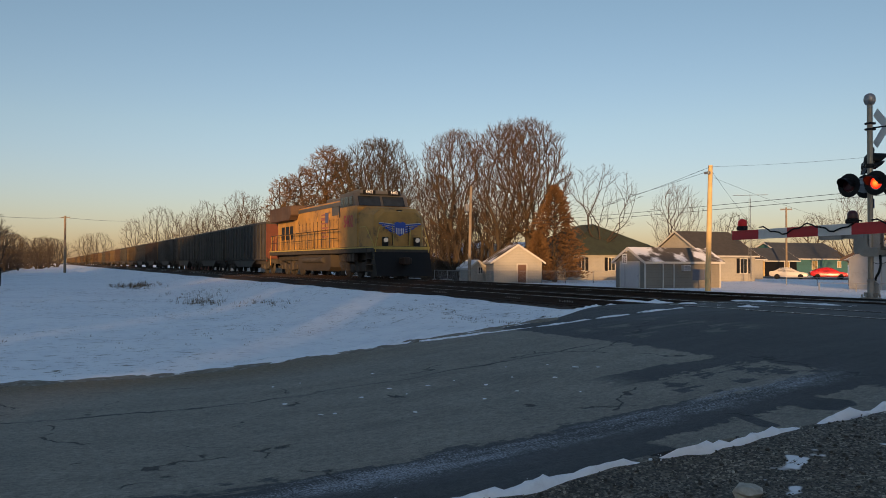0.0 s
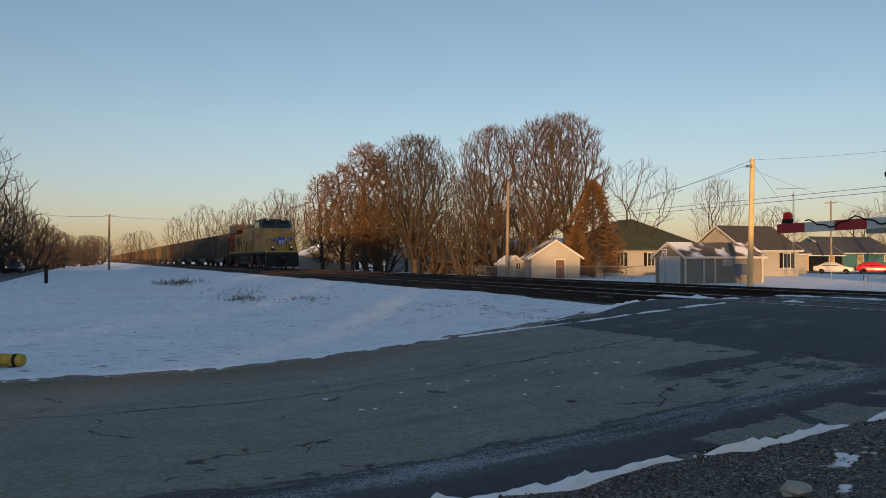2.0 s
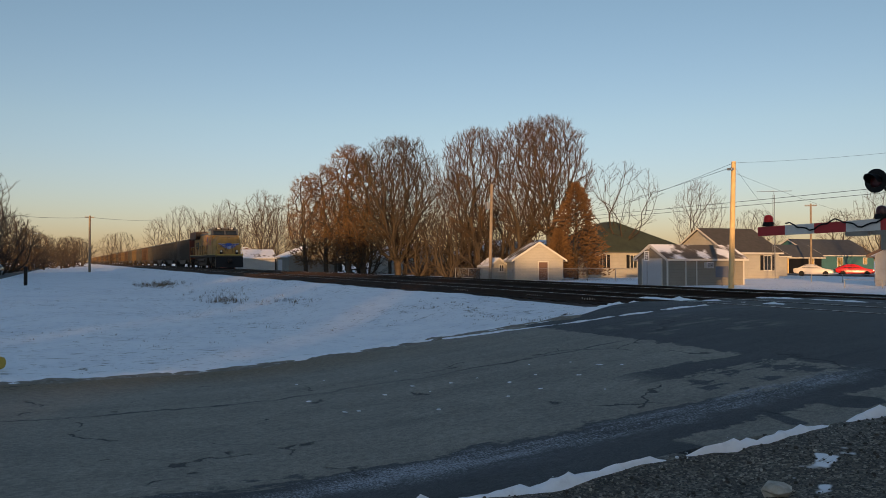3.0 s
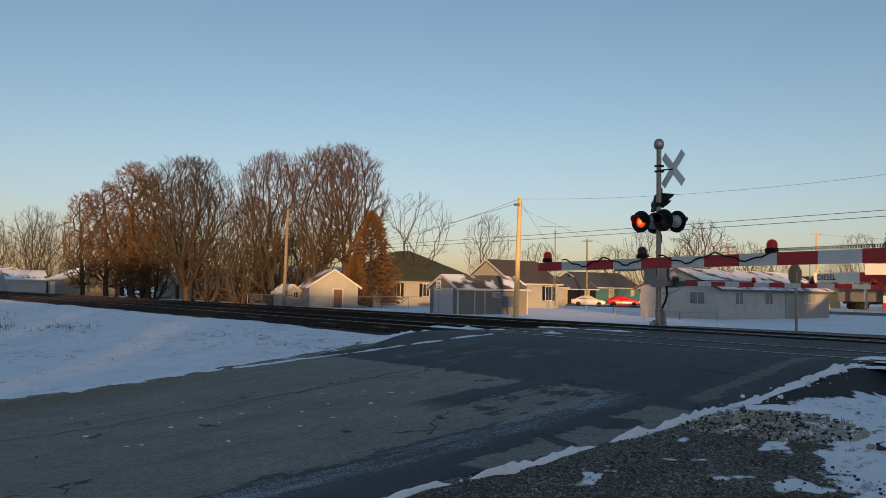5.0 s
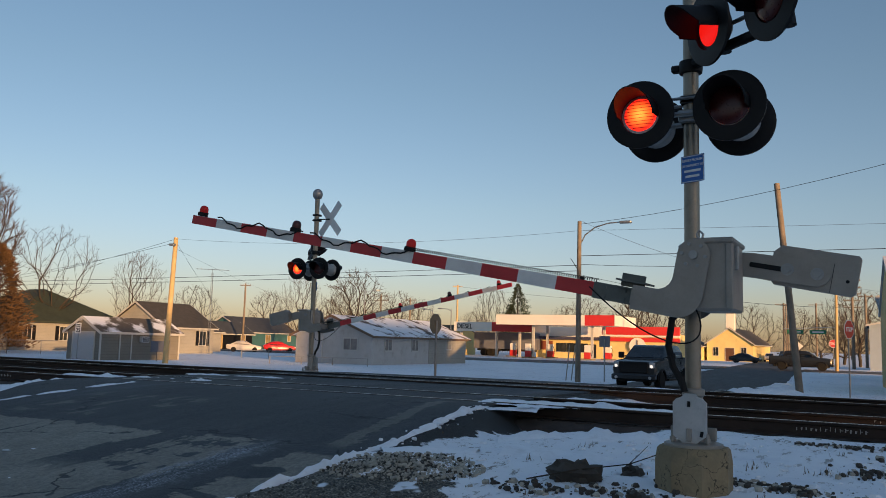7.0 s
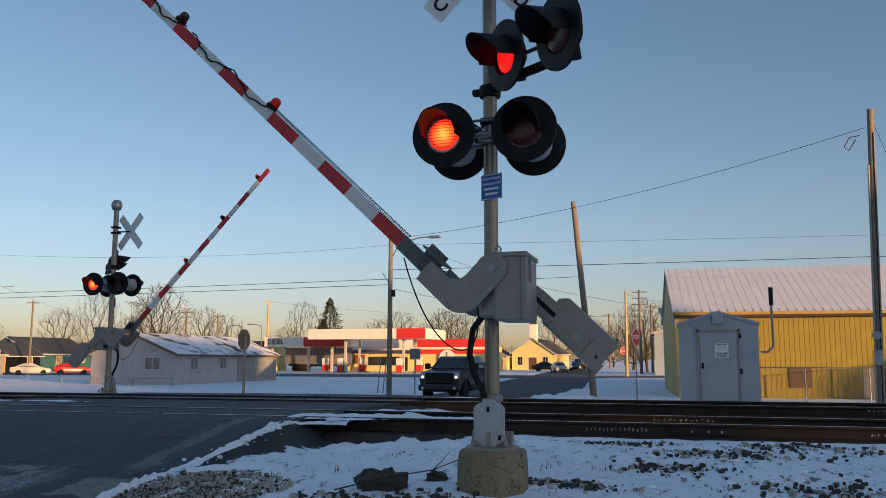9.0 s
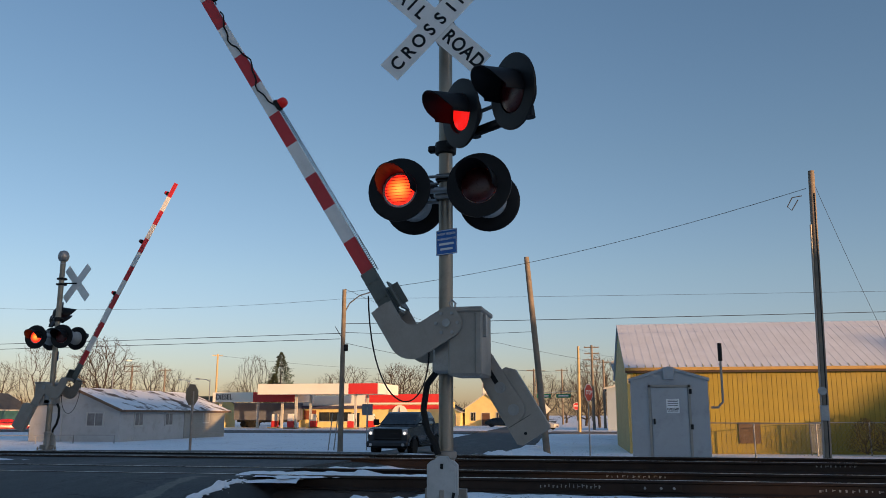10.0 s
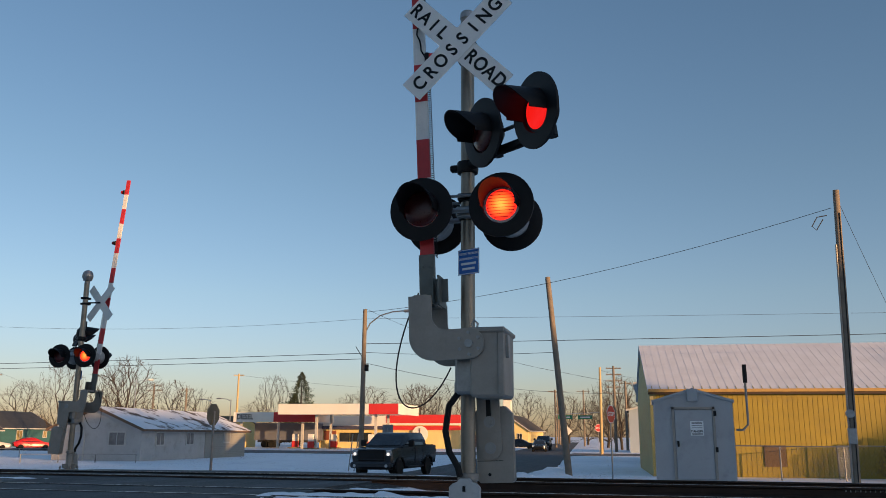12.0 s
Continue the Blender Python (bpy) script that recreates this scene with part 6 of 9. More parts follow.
for y0, y1, z0, z1 in ((-0.35, 6.0, 4.10, 6.94), (12.35, 6.0, 4.10, 6.94)):
    g = Geo()
    g.add([(-0.12, y0, z0), (26.4, y0, z0), (26.4, y1, z1), (-0.12, y1, z1), (-0.12, y0, z0 - 0.12), (26.4, y0, z0 - 0.12), (26.4, y1, z1 - 0.12), (-0.12, y1, z1 - 0.12)],
          [(0, 1, 2, 3), (4, 7, 6, 5), (0, 4, 5, 1), (2, 6, 7, 3), (0, 3, 7, 4), (1, 5, 6, 2)])
    part("roof_slope", g, ROOF_METAL, YB, "ribbed metal roof under thin snow", smooth=10)
g = Geo()
g.box(-0.12, -0.40, 3.97, 26.4, -0.34, 4.12, 0.01)
part("gutter", g, plain("yellow_brown_gutter", (0.36, 0.22, 0.06), 0.6), YB, "yellow brown gutter")
g = Geo()
g.box(-0.02, -0.05, -0.2, 0.16, 0.0, 3.8)
part("corner_trim", g, plain("pale_yellow_trim", (0.66, 0.52, 0.22), 0.6), YB)
g = Geo()
g.box(5.2, -0.06, 0.45, 6.2, 0.02, 1.45)
part("vent_window", g, plain("rusty_vent", (0.10, 0.06, 0.03), 0.8, 0, 0.5, 6, 30, 0.5), YB, "rusty square vent")
# dark strip put in for the shadow line below the gutter
g = Geo()
g.box(-0.1, -0.33, 3.86, 26.3, -0.28, 3.97)
part("eave_shade_strip", g, plain("eave_shade_brown", (0.05, 0.03, 0.018), 0.8), YB, "dark brown strip for the shadow under the eave")
g = Geo()
g.box(-0.016, 0.0, -0.005, 0.016, 6.93, 0.011)
RIB = g.mesh("roof_rib", ROOF_METAL)
g = Geo()
g.box(-0.017, 0.0, -0.005, 0.017, 0.42, 0.014)
RIB_END = g.mesh("rib_end", OLIVE_METAL)
for k in range(66):
    x = 0.1 + k * 0.4
    part("roof_rib", RIB, None, YB, m=pose(x, -0.34, 4.10, 24.1))
    part("rib_end", RIB_END, None, YB, m=pose(x, -0.355, 4.098, 24.1))
house("grey_building", "plain grey building behind the yellow one", -1.0 + 5, 68, 9, 16, 5.6, 1.0, "y", plain("pale_grey_metal", (0.40, 0.43, 0.45), 0.6, 0, 0.1, 0.5), ROOF_SNOW_FULL, [("W", -3, 0, 1, 2, "brown", "")])
house("far_grey_building", "distant blue grey building by the road", 2.2, 112, 9, 12, 5.2, 1.0, "y", plain("blue_grey_metal", (0.30, 0.36, 0.42), 0.6, 0, 0.1, 0.5), SHINGLE_BLUE)
# signal cabinet by the track
CB = thing("signal_cabinet", pose(1.40, 26.3, 0.38), "plain grey metal signal cabinet with a door", "cabinet")
GREY_METAL = plain("grey_cabinet_paint", (0.34, 0.35, 0.36), 0.5, 0.2, 0.1, 1.2, 30, 0.08, 0.2)
g = Geo()
g.prism([(-1.14, -0.4), (1.14, -0.4), (1.14, 2.28), (0.0, 2.62), (-1.14, 2.28)], 0, 2.0)
part("body", g, GREY_METAL, CB, smooth=15)
g = Geo()
g.prism([(-1.19, 2.24), (0, 2.60), (1.19, 2.24), (1.19, 2.32), (0, 2.68), (-1.19, 2.32)], -0.06, 2.06)
part("roof", g, GREY_METAL, CB, smooth=15)
g = Geo()
g.box(-0.16, -0.10, 2.28, 0.16, 0.0, 2.66, 0.02)
part("vent_hood", g, GREY_METAL, CB)
g = Geo()
for a in ((-0.62, 0.0, -0.55, 2.12), (0.55, 0.0, 0.62, 2.12), (-0.62, 2.05, 0.62, 2.12)):
    g.box(a[0], -0.05, a[1], a[2], 0.0, a[3])
part("door_frame", g, CASTING, CB)
g = Geo()
g.box(-0.54, -0.03, 0.02, 0.54, 0.0, 2.04, 0.008)
dr = part("door", g, GREY_METAL, CB)
g = Geo()
g.box(-0.50, -0.09, 0.95, -0.44, -0.03, 1.12, 0.01)
g.box(0.58, -0.07, 0.8, 0.66, -0.03, 0.95, 0.01)
g.box(0.58, -0.07, 1.85, 0.66, -0.03, 2.0, 0.01)
part("handle", g, BLACK, dr)
g = Geo()
g.box(-0.10, -0.036, 1.28, 0.28, -0.031, 1.70, 0.0)
nt_ = part("danger_notice", g, SIGN_WHITE, dr, "white notice lettered DANGER")
lettering("lettering", "DANGER", 0.085, BLACK, nt_, pose(0.09, -0.038, 1.40, 90))
g = Geo()
for z in (1.31, 1.34, 1.50, 1.56, 1.62, 1.66):
    g.box(-0.06, -0.0375, z, 0.24, -0.0365, z + 0.014)
part("text_line", g, BLACK, nt_)
g = Geo()
g.tube([(1.25, 0.5, 1.45), (1.45, 0.5, 1.45), (1.60, 0.5, 1.62), (1.60, 0.5, 3.1)], 0.035, 8)
pp = part("pipe", g, CASTING, CB, "white bent pipe")
g = Geo()
g.tube([(1.60, 0.5, 2.85), (1.60, 0.5, 3.40)], 0.065, 10)
part("pipe_cap", g, BLACK, pp)


def wire_fence(name, label, pts, h, z, posts_every=3.0, rails=(1.0,), mesh=True):
    F = thing(name, pose(0, 0, 0), label, "fence")
    for (xa, ya), (xb, yb) in zip(pts, pts[1:]):
        d = math.hypot(xb - xa, yb - ya)
        n = max(1, round(d / posts_every))
        for i in range(n + 1):
            u = i / n
            g = Geo()
            g.tube([(xa + (xb - xa) * u, ya + (yb - ya) * u, z - 0.2), (xa + (xb - xa) * u, ya + (yb - ya) * u, z + h)], 0.035, 6)
            part("fence_post", g, FENCE_MAT, F)
        g = Geo()
        for r in rails:
            g.tube([(xa, ya, z + h * r), (xb, yb, z + h * r)], 0.022, 5)
        part("rail", g, FENCE_MAT, F)
        if mesh:
            g = Geo()
            k = int(d / 0.16)
            for i in range(k):
                u, v_ = i / k, min(1, (i + 6) / k)
                for a, b in ((0, h), (h, 0)):
                    g.tube([(xa + (xb - xa) * u, ya + (yb - ya) * u, z + a), (xa + (xb - xa) * v_, ya + (yb - ya) * v_, z + b)], 0.004, 3, False)
            part("wire_mesh", g, FENCE_MAT, F)


wire_fence("chain_link_fence", "sagging chain link fence before the yellow building", [(2.9, 40.2), (8.2, 38.4), (8.5, 42.6), (24, 42.4)], 1.35, -0.1, 2.6)
wire_fence("chain_link_fence", "wire fence round the yard of the white shed", [(-78, 36.5), (-66.5, 36.9), (-65.8, 44.5), (-64.5, 50)], 1.15, -0.25, 2.6)
wire_fence("pipe_rail", "low white pipe rail in the snowy yard", [(-40.6, 48.4), (-36.5, 50.6), (-33.6, 50.9)], 0.55, -0.25, 2.5, (1.0,), False)
wire_fence("pipe_rail", "low white pipe rail beside the parked cars", [(-52, 58), (-49, 62)], 0.7, -0.25, 3, (1.0,), False)
wire_fence("pipe_rail", "low white pipe rail beside the parked cars", [(-47.5, 64), (-43.5, 63)], 0.7, -0.25, 3, (1.0,), False)
BF = thing("board_fence", pose(0, 0, 0), "dark board fence under the bare trees", "fence")
for i in range(60):
    g = Geo()
    x = -108 + i * 0.55
    g.box(x, 43.0 + 0.03 * (i % 2), -0.3, x + 0.5, 43.08 + 0.03 * (i % 2), 1.25 + 0.05 * random.random())
    part("board", g, BOARD_FENCE, BF)
# tall plain unseen blocks added far behind the viewer, whose shadows lie over the crossing; s: across the light
d_ = (math.sin(radians(SUN_AZ)), math.cos(radians(SUN_AZ)))
n_ = (d_[1], -d_[0])
for s0, s1, hh in ((-84, -46.2, 25.0), (-46, -23.2, 23.2), (-23, -12.2, 15.8), (-12, -6.2, 19.3), (-6, 10.3, 18.6), (10.5, 20.8, 15.4), (21, 36, 19.7), (36.2, 40.4, 11.8), (52.2, 62, 14.0)):
    s = (s0 + s1) / 2
    house("shade_block", "plain unseen block added to shade the crossing", -120 * d_[0] + s * n_[0], -120 * d_[1] + s * n_[1], s1 - s0, 9, hh - 0.8, 0.8, "x", SIDING_GREY, SHINGLE, yaw=-SUN_AZ, category="building", over=0.0)
# unseen gable added for the slanting shadow on the yellow wall
house("shade_barn", "plain unseen gabled block added to shade the yellow wall", -120 * d_[0] + 46.3 * n_[0], -120 * d_[1] + 46.3 * n_[1], 11.6, 10, 12.2, 5.2, "y", SIDING_GREY, SHINGLE, yaw=-SUN_AZ, category="barn", over=0.0)
# unseen houses added beside the side street to shade track and train
for x in (-41.5, -54.2, -67.5, -81, -95):
    house("shade_house", "plain unseen house added to shade the tracks", x, -24, 13.5, 9, 5.6, 1.8, "x", SIDING_GREY, SHINGLE)


# ---- vehicles ----
PICKUP_PAINT = plain("dark_grey_paint", (0.034, 0.038, 0.043), 0.2, 0.4, 0.15, 1, 60, 0.03, 0.2, (0.10, 0.09, 0.08))
CAR_WHITE = plain("white_car_paint", (0.48, 0.46, 0.43), 0.3, 0, 0.04, 1, 60, 0.02)
CAR_SCARLET = plain("red_car_paint", (0.55, 0.015, 0.02), 0.28, 0, 0.06, 1, 60, 0.02)
CAR_NIGHT = plain("black_car_paint", (0.018, 0.020, 0.024), 0.25, 0.2, 0.1, 1, 60, 0.02)
LAMP_ON = glow("car_headlamp", (1.0, 0.90, 0.75), 0.7)
RIM = plain("alloy_rim", (0.32, 0.32, 0.33), 0.35, 0.8)
LENS = plain("lamp_glass", (0.5, 0.5, 0.5), 0.15, 0.3)
TAIL = plain("tail_lamp", (0.25, 0.01, 0.01), 0.3)


def wheel(parent, x, y, r, wid, side):
    g = Geo()
    g.lathe([(r * 0.62, -wid / 2), (r * 0.93, -wid / 2), (r, -wid * 0.36), (r, wid * 0.36), (r * 0.93, wid / 2), (r * 0.62, wid / 2)], 22, pose(x, y, r, 90))
    w_ = part("wheel", g, RUBBER, parent)
    g = Geo()
    g.lathe([(0.001, -wid * 0.30), (r * 0.3, -wid * 0.34), (r * 0.62, -wid * 0.45), (r * 0.64, wid * 0.4), (0.001, wid * 0.4)], 18, pose(x, y, r, 90) if side > 0 else pose(x, y, r, -90))
    part("rim", g, RIM, w_)
    return w_


def loft(rows, flip=False):
    """Sections along x: (x, half width, z low, z high, half width at the top)."""
    g = Geo()
    for x, a, z0, z1, b in rows:
        m_ = z0 + (z1 - z0) * 0.55
        g.v += [(x, -a * 0.94, z0), (x, a * 0.94, z0), (x, a, m_), (x, b, z1), (x, -b, z1), (x, -a, m_)]
    for i in range(len(rows) - 1):
        g.f += [(i * 6 + k, i * 6 + (k + 1) % 6, i * 6 + 6 + (k + 1) % 6, i * 6 + 6 + k) for k in range(6)]
    g.f += [tuple(range(6)), tuple(range(6 * len(rows) - 6, 6 * len(rows)))]
    return g


def pickup(m, label, paint, lit=True):
    """A crew-cab pickup that faces +x; origin on the ground at its middle."""
    p = thing("pickup_truck", m, label, "pickup truck")
    part("body", loft([(2.88, 0.92, 0.62, 1.14, 0.84), (2.76, 0.99, 0.50, 1.22, 0.90), (2.2, 1.0, 0.48, 1.28, 0.92), (1.55, 1.0, 0.48, 1.32, 0.93), (-0.95, 1.0, 0.48, 1.36, 0.95), (-1.0, 1.0, 0.52, 1.36, 0.96), (-2.85, 0.99, 0.55, 1.38, 0.96), (-2.92, 0.94, 0.60, 1.36, 0.92)]), paint, p, smooth=28)
    cab = part("cab", loft([(1.55, 0.92, 1.26, 1.34, 0.88), (0.72, 0.90, 1.30, 1.88, 0.74), (0.48, 0.90, 1.30, 1.95, 0.74), (-1.15, 0.90, 1.30, 1.96, 0.74), (-1.42, 0.90, 1.30, 1.91, 0.74), (-1.60, 0.92, 1.28, 1.42, 0.86)]), paint, p, smooth=25)
    g = Geo()
    g.add([(1.44, -0.80, 1.40), (1.44, 0.80, 1.40), (0.77, 0.69, 1.85), (0.77, -0.69, 1.85), (1.49, -0.80, 1.40), (1.49, 0.80, 1.40), (0.82, 0.69, 1.86), (0.82, -0.69, 1.86)], [(0, 1, 2, 3), (4, 7, 6, 5), (0, 4, 5, 1), (2, 6, 7, 3), (0, 3, 7, 4), (1, 5, 6, 2)])
    part("windscreen", g, GLASS, cab)
    for s in (-1, 1):
        for x0, x1, x2, x3 in ((1.22, 0.12, 0.12, 0.70), (0.02, -1.22, -1.12, 0.02)):
            g = Geo()
            yy = lambda z: s * (0.925 - (z - 1.38) * 0.30)
            g.add([(x0, yy(1.40), 1.40), (x1, yy(1.40), 1.40), (x2, yy(1.82), 1.82), (x3, yy(1.82), 1.82)] + [(x0, yy(1.40) - s * 0.04, 1.40), (x1, yy(1.40) - s * 0.04, 1.40), (x2, yy(1.82) - s * 0.04, 1.82), (x3, yy(1.82) - s * 0.04, 1.82)],
                  [(0, 1, 2, 3), (4, 7, 6, 5), (0, 4, 5, 1), (2, 6, 7, 3), (0, 3, 7, 4), (1, 5, 6, 2)])
            part("side_window", g, GLASS, cab)
        g = Geo()
        g.box(1.02, s * 1.18 - 0.13, 1.34, 1.16, s * 1.18 + 0.13, 1.62, 0.03)
        g.box(1.06, min(s * 0.9, s * 1.1), 1.40, 1.12, max(s * 0.9, s * 1.1), 1.46)
        part("mirror", g, BLACK, p)
        g = Geo()
        g.box(2.74, s * 0.79 - 0.12, 0.94, 2.90, s * 0.79 + 0.12, 1.20, 0.03)
        hl = part("headlight", g, LENS, p, "clear headlight")
        g = Geo()
        g.tube([(2.89, s * 0.79, 1.02), (2.905, s * 0.79, 1.02)], 0.07, 10)
        part("bulb", g, LAMP_ON if lit else LENS, hl, "lit bulb" if lit else "")
        g = Geo()
        for x in (0.05, -0.98):
            g.box(x - 0.008, min(s * 0.985, s * 1.004), 0.58, x + 0.008, max(s * 0.985, s * 1.004), 1.34)
        g.box(0.15, s * 1.0 - 0.02, 1.16, 0.38, s * 1.0 + 0.02, 1.20)
        part("door_seam", g, BLACK, p)
        g = Geo()
        g.box(-0.95, s * 0.98 - 0.08, 0.40, 1.2, s * 0.98 + 0.08, 0.48, 0.02)
        part("step_bar", g, BLACK, p)
        g = Geo()
        g.box(-2.93, s * 0.86 - 0.07, 0.95, -2.88, s * 0.86 + 0.07, 1.33, 0.02)
        part("tail_light", g, TAIL, p)
        for x in (1.95, -1.75):
            wheel(p, x, s * 0.86, 0.40, 0.27, s)
            g = Geo()
            pts = [(x + 0.50 * math.cos(a), s * 1.0, 0.40 + 0.50 * math.sin(a)) for a in [math.pi * k / 10 for k in range(11)]]
            g.tube(pts, 0.045, 6)
            part("wheel_arch", g, BLACK, p)
    g = Geo()
    g.box(2.80, -0.64, 0.72, 2.93, 0.64, 1.21, 0.03)
    gr = part("grille", g, BLACK, p, "black grille")
    g = Geo()
    for k in range(3):
        g.box(2.925, -0.58, 0.78 + 0.11 * k, 2.945, 0.58, 0.81 + 0.11 * k)
    part("grille_bar", g, PICKUP_PAINT, gr)
    g = Geo()
    g.box(2.72, -0.98, 0.42, 3.02, 0.98, 0.68, 0.06)
    bp = part("bumper", g, paint, p)
    g = Geo()
    for s in (-1, 1):
        g = Geo()
        g.tube([(3.0, s * 0.75, 0.53), (3.03, s * 0.75, 0.53)], 0.07, 10)
        part("fog_lamp", g, LENS, bp)
    g = Geo()
    g.box(-2.6, -0.8, 0.35, 2.6, 0.8, 0.60)
    part("chassis", g, UNDERFRAME, p)
    g = Geo()
    g.box(-2.80, -0.86, 1.10, -1.66, 0.86, 1.405)
    part("bed_liner", g, BLACK, p)
    return p


def sedan(m, label, paint, lit=False, hatch=False):
    c = thing("car", m, label, "car")
    tail = [(-1.95, 0.80, 0.42, 0.98, 0.72), (-2.1, 0.74, 0.5, 0.9, 0.66)] if hatch else [(-1.7, 0.86, 0.32, 0.98, 0.76), (-2.15, 0.82, 0.40, 0.96, 0.74), (-2.25, 0.76, 0.5, 0.86, 0.68)]
    part("body", loft([(2.22, 0.62, 0.42, 0.66, 0.55), (2.10, 0.80, 0.28, 0.76, 0.70), (1.2, 0.90, 0.24, 0.92, 0.80), (-1.0, 0.90, 0.24, 0.97, 0.80)] + tail), paint, c, smooth=40)
    back = -1.95 if hatch else -1.75
    cab = part("cabin", loft([(1.15, 0.76, 0.85, 0.93, 0.70), (0.25, 0.76, 0.88, 1.38, 0.58), (-0.2, 0.76, 0.88, 1.45, 0.58), (-0.9, 0.76, 0.88, 1.40, 0.57), (back, 0.74, 0.86, 0.98, 0.62)]), paint, c, smooth=40)
    for s in (-1, 1):
        for x0, x1, x2, x3 in ((0.72, -0.22, -0.22, 0.22), (-0.30, -1.30, -0.95, -0.30)):
            g = Geo()
            yy = lambda z: s * (0.775 - (z - 0.95) * 0.36)
            g.add([(x0, yy(0.96), 0.96), (x1, yy(0.96), 0.96), (x2, yy(1.34), 1.34), (x3, yy(1.34), 1.34)] + [(x0, yy(0.96) - s * 0.05, 0.96), (x1, yy(0.96) - s * 0.05, 0.96), (x2, yy(1.34) - s * 0.05, 1.34), (x3, yy(1.34) - s * 0.05, 1.34)],
                  [(0, 1, 2, 3), (4, 7, 6, 5), (0, 4, 5, 1), (2, 6, 7, 3), (0, 3, 7, 4), (1, 5, 6, 2)])
            part("side_window", g, GLASS, cab)
        for x in (1.35, -1.32):
            wheel(c, x, s * 0.80, 0.32, 0.20, s)
        g = Geo()
        g.box(1.98, s * 0.62 - 0.14, 0.60, 2.16, s * 0.62 + 0.14, 0.74, 0.03)
        part("headlight", g, LAMP_ON if lit else LENS, c)
        g = Geo()
        g.box(-2.2, s * 0.62 - 0.12, 0.72, -2.08, s * 0.62 + 0.12, 0.86, 0.03)
        part("tail_light", g, TAIL, c)
    for xa, za, xb, zb, wa, wb in ((1.05, 0.95, 0.32, 1.35, 0.64, 0.52), (back + 0.12, 1.02, -0.98, 1.36, 0.60, 0.50)):
        g = Geo()
        g.add([(xa, -wa, za), (xa, wa, za), (xb, wb, zb), (xb, -wb, zb), (xa, -wa, za + 0.035), (xa, wa, za + 0.035), (xb, wb, zb + 0.03), (xb, -wb, zb + 0.03)], [(0, 1, 2, 3), (4, 7, 6, 5), (0, 4, 5, 1), (2, 6, 7, 3), (0, 3, 7, 4), (1, 5, 6, 2)])
        part("screen", g, GLASS, cab)
    g = Geo()
    g.box(2.08, -0.45, 0.36, 2.22, 0.45, 0.58, 0.02)
    part("grille", g, BLACK, c)
    return c


PICKUP = pickup(pose(-9.75, 38.9, -0.16, 0, 0, -94), "dark grey crew cab pickup truck waiting with headlights on", PICKUP_PAINT)
sedan(pose(-74.2, 83.2, -0.25, 0, 0, 40), "white saloon car parked in the snowy yard", CAR_WHITE)
sedan(pose(-72.9, 88.6, -0.25, 0, 0, 47), "red hatchback car parked in the snowy yard", CAR_SCARLET, hatch=True)
sedan(pose(-19.4, 131, -0.22, 0, 0, 0), "black saloon car parked beside the road", CAR_NIGHT)
sedan(pose(-60, 112.2, -0.2, 0, 0, 0), "silver car at the filling station", plain("silver_paint_car", (0.4, 0.4, 0.4), 0.3, 0.5))
sedan(pose(-150, -12.6, -0.1, 0, 0, 5), "white car parked on the side street", CAR_WHITE)
sedan(pose(-131, -9.2, -0.1, 0, 0, 3), "dark car parked on the side street", CAR_NIGHT)
sedan(pose(-118, -8.6, -0.1, 0, 0, -4), "dark car parked on the side street", CAR_NIGHT)
ONCOMING = sedan(pose(-13.7, 118, -0.22, 0, 0, -88), "dark oncoming car with headlights on", CAR_NIGHT, lit=True)
FOLLOWER = pickup(pose(-15.0, 132, -0.22, 0, 0, -88), "dark pickup truck following on the road", CAR_NIGHT, lit=False)
CROSSER = pickup(pose(-3.8, 70, -0.22, 0, 0, 0), "black pickup truck crossing beyond the tracks", CAR_NIGHT, lit=False)
PASSER = sedan(pose(-6, 108, -0.22, 0, 0, 0), "white car crossing the road further on", CAR_WHITE)


# ---- poles, wires and signs ----
def utility_pole(x, y, top, h, mat, label, base=-0.25, r=(0.17, 0.12), arm=0.0, arm_yaw=0.0, rungs=0):
    """A wooden pole; top: where its head stands, so that it may lean."""
    p = thing("utility_pole", pose(x, y, base), label, "utility pole")
    dx, dy = top[0] - x, top[1] - y
    n = 6
    g = Geo()
    g.tube([(dx * i / n, dy * i / n, -0.3 + (h + 0.3) * i / n) for i in range(n + 1)], [r[0] + (r[1] - r[0]) * i / n for i in range(n + 1)], 12)
    part("pole", g, mat, p)
    if arm:
        for k, z in enumerate([h - 0.3 - 0.8 * i for i in range(rungs or (2 if arm > 1.4 else 1))]):
            g = Geo()
            g.box(-arm, -0.06, -0.06, arm, 0.06, 0.06, 0.01, pose(dx * z / h, dy * z / h, z, 0, 0, arm_yaw))
            ca = part("crossarm", g, mat, p)
            for q in (-0.9, -0.45, 0.45, 0.9):
                g = Geo()
                g.lathe([(0.03, 0.05), (0.05, 0.08), (0.03, 0.12), (0.05, 0.15), (0.02, 0.19)], 8, pose(dx * z / h, dy * z / h, z, 0, 0, arm_yaw) @ pose(q * arm, 0, 0))
                part("insulator", g, CASTING, ca)
    return p


def wire(points, sag, r=0.014, label="thin black sagging overhead wire"):
    W = Geo()
    for (a, b), s in zip(zip(points, points[1:]), sag if isinstance(sag, (list, tuple)) else [sag] * 9):
        n = 14
        W.tube([(a[0] + (b[0] - a[0]) * i / n, a[1] + (b[1] - a[1]) * i / n, a[2] + (b[2] - a[2]) * i / n - 4 * s * (i / n) * (1 - i / n)) for i in range(n + 1)], r, 5, False)
    tagged(part("overhead_wire", W, WIRE), label, "overhead wire", "overhead wires")


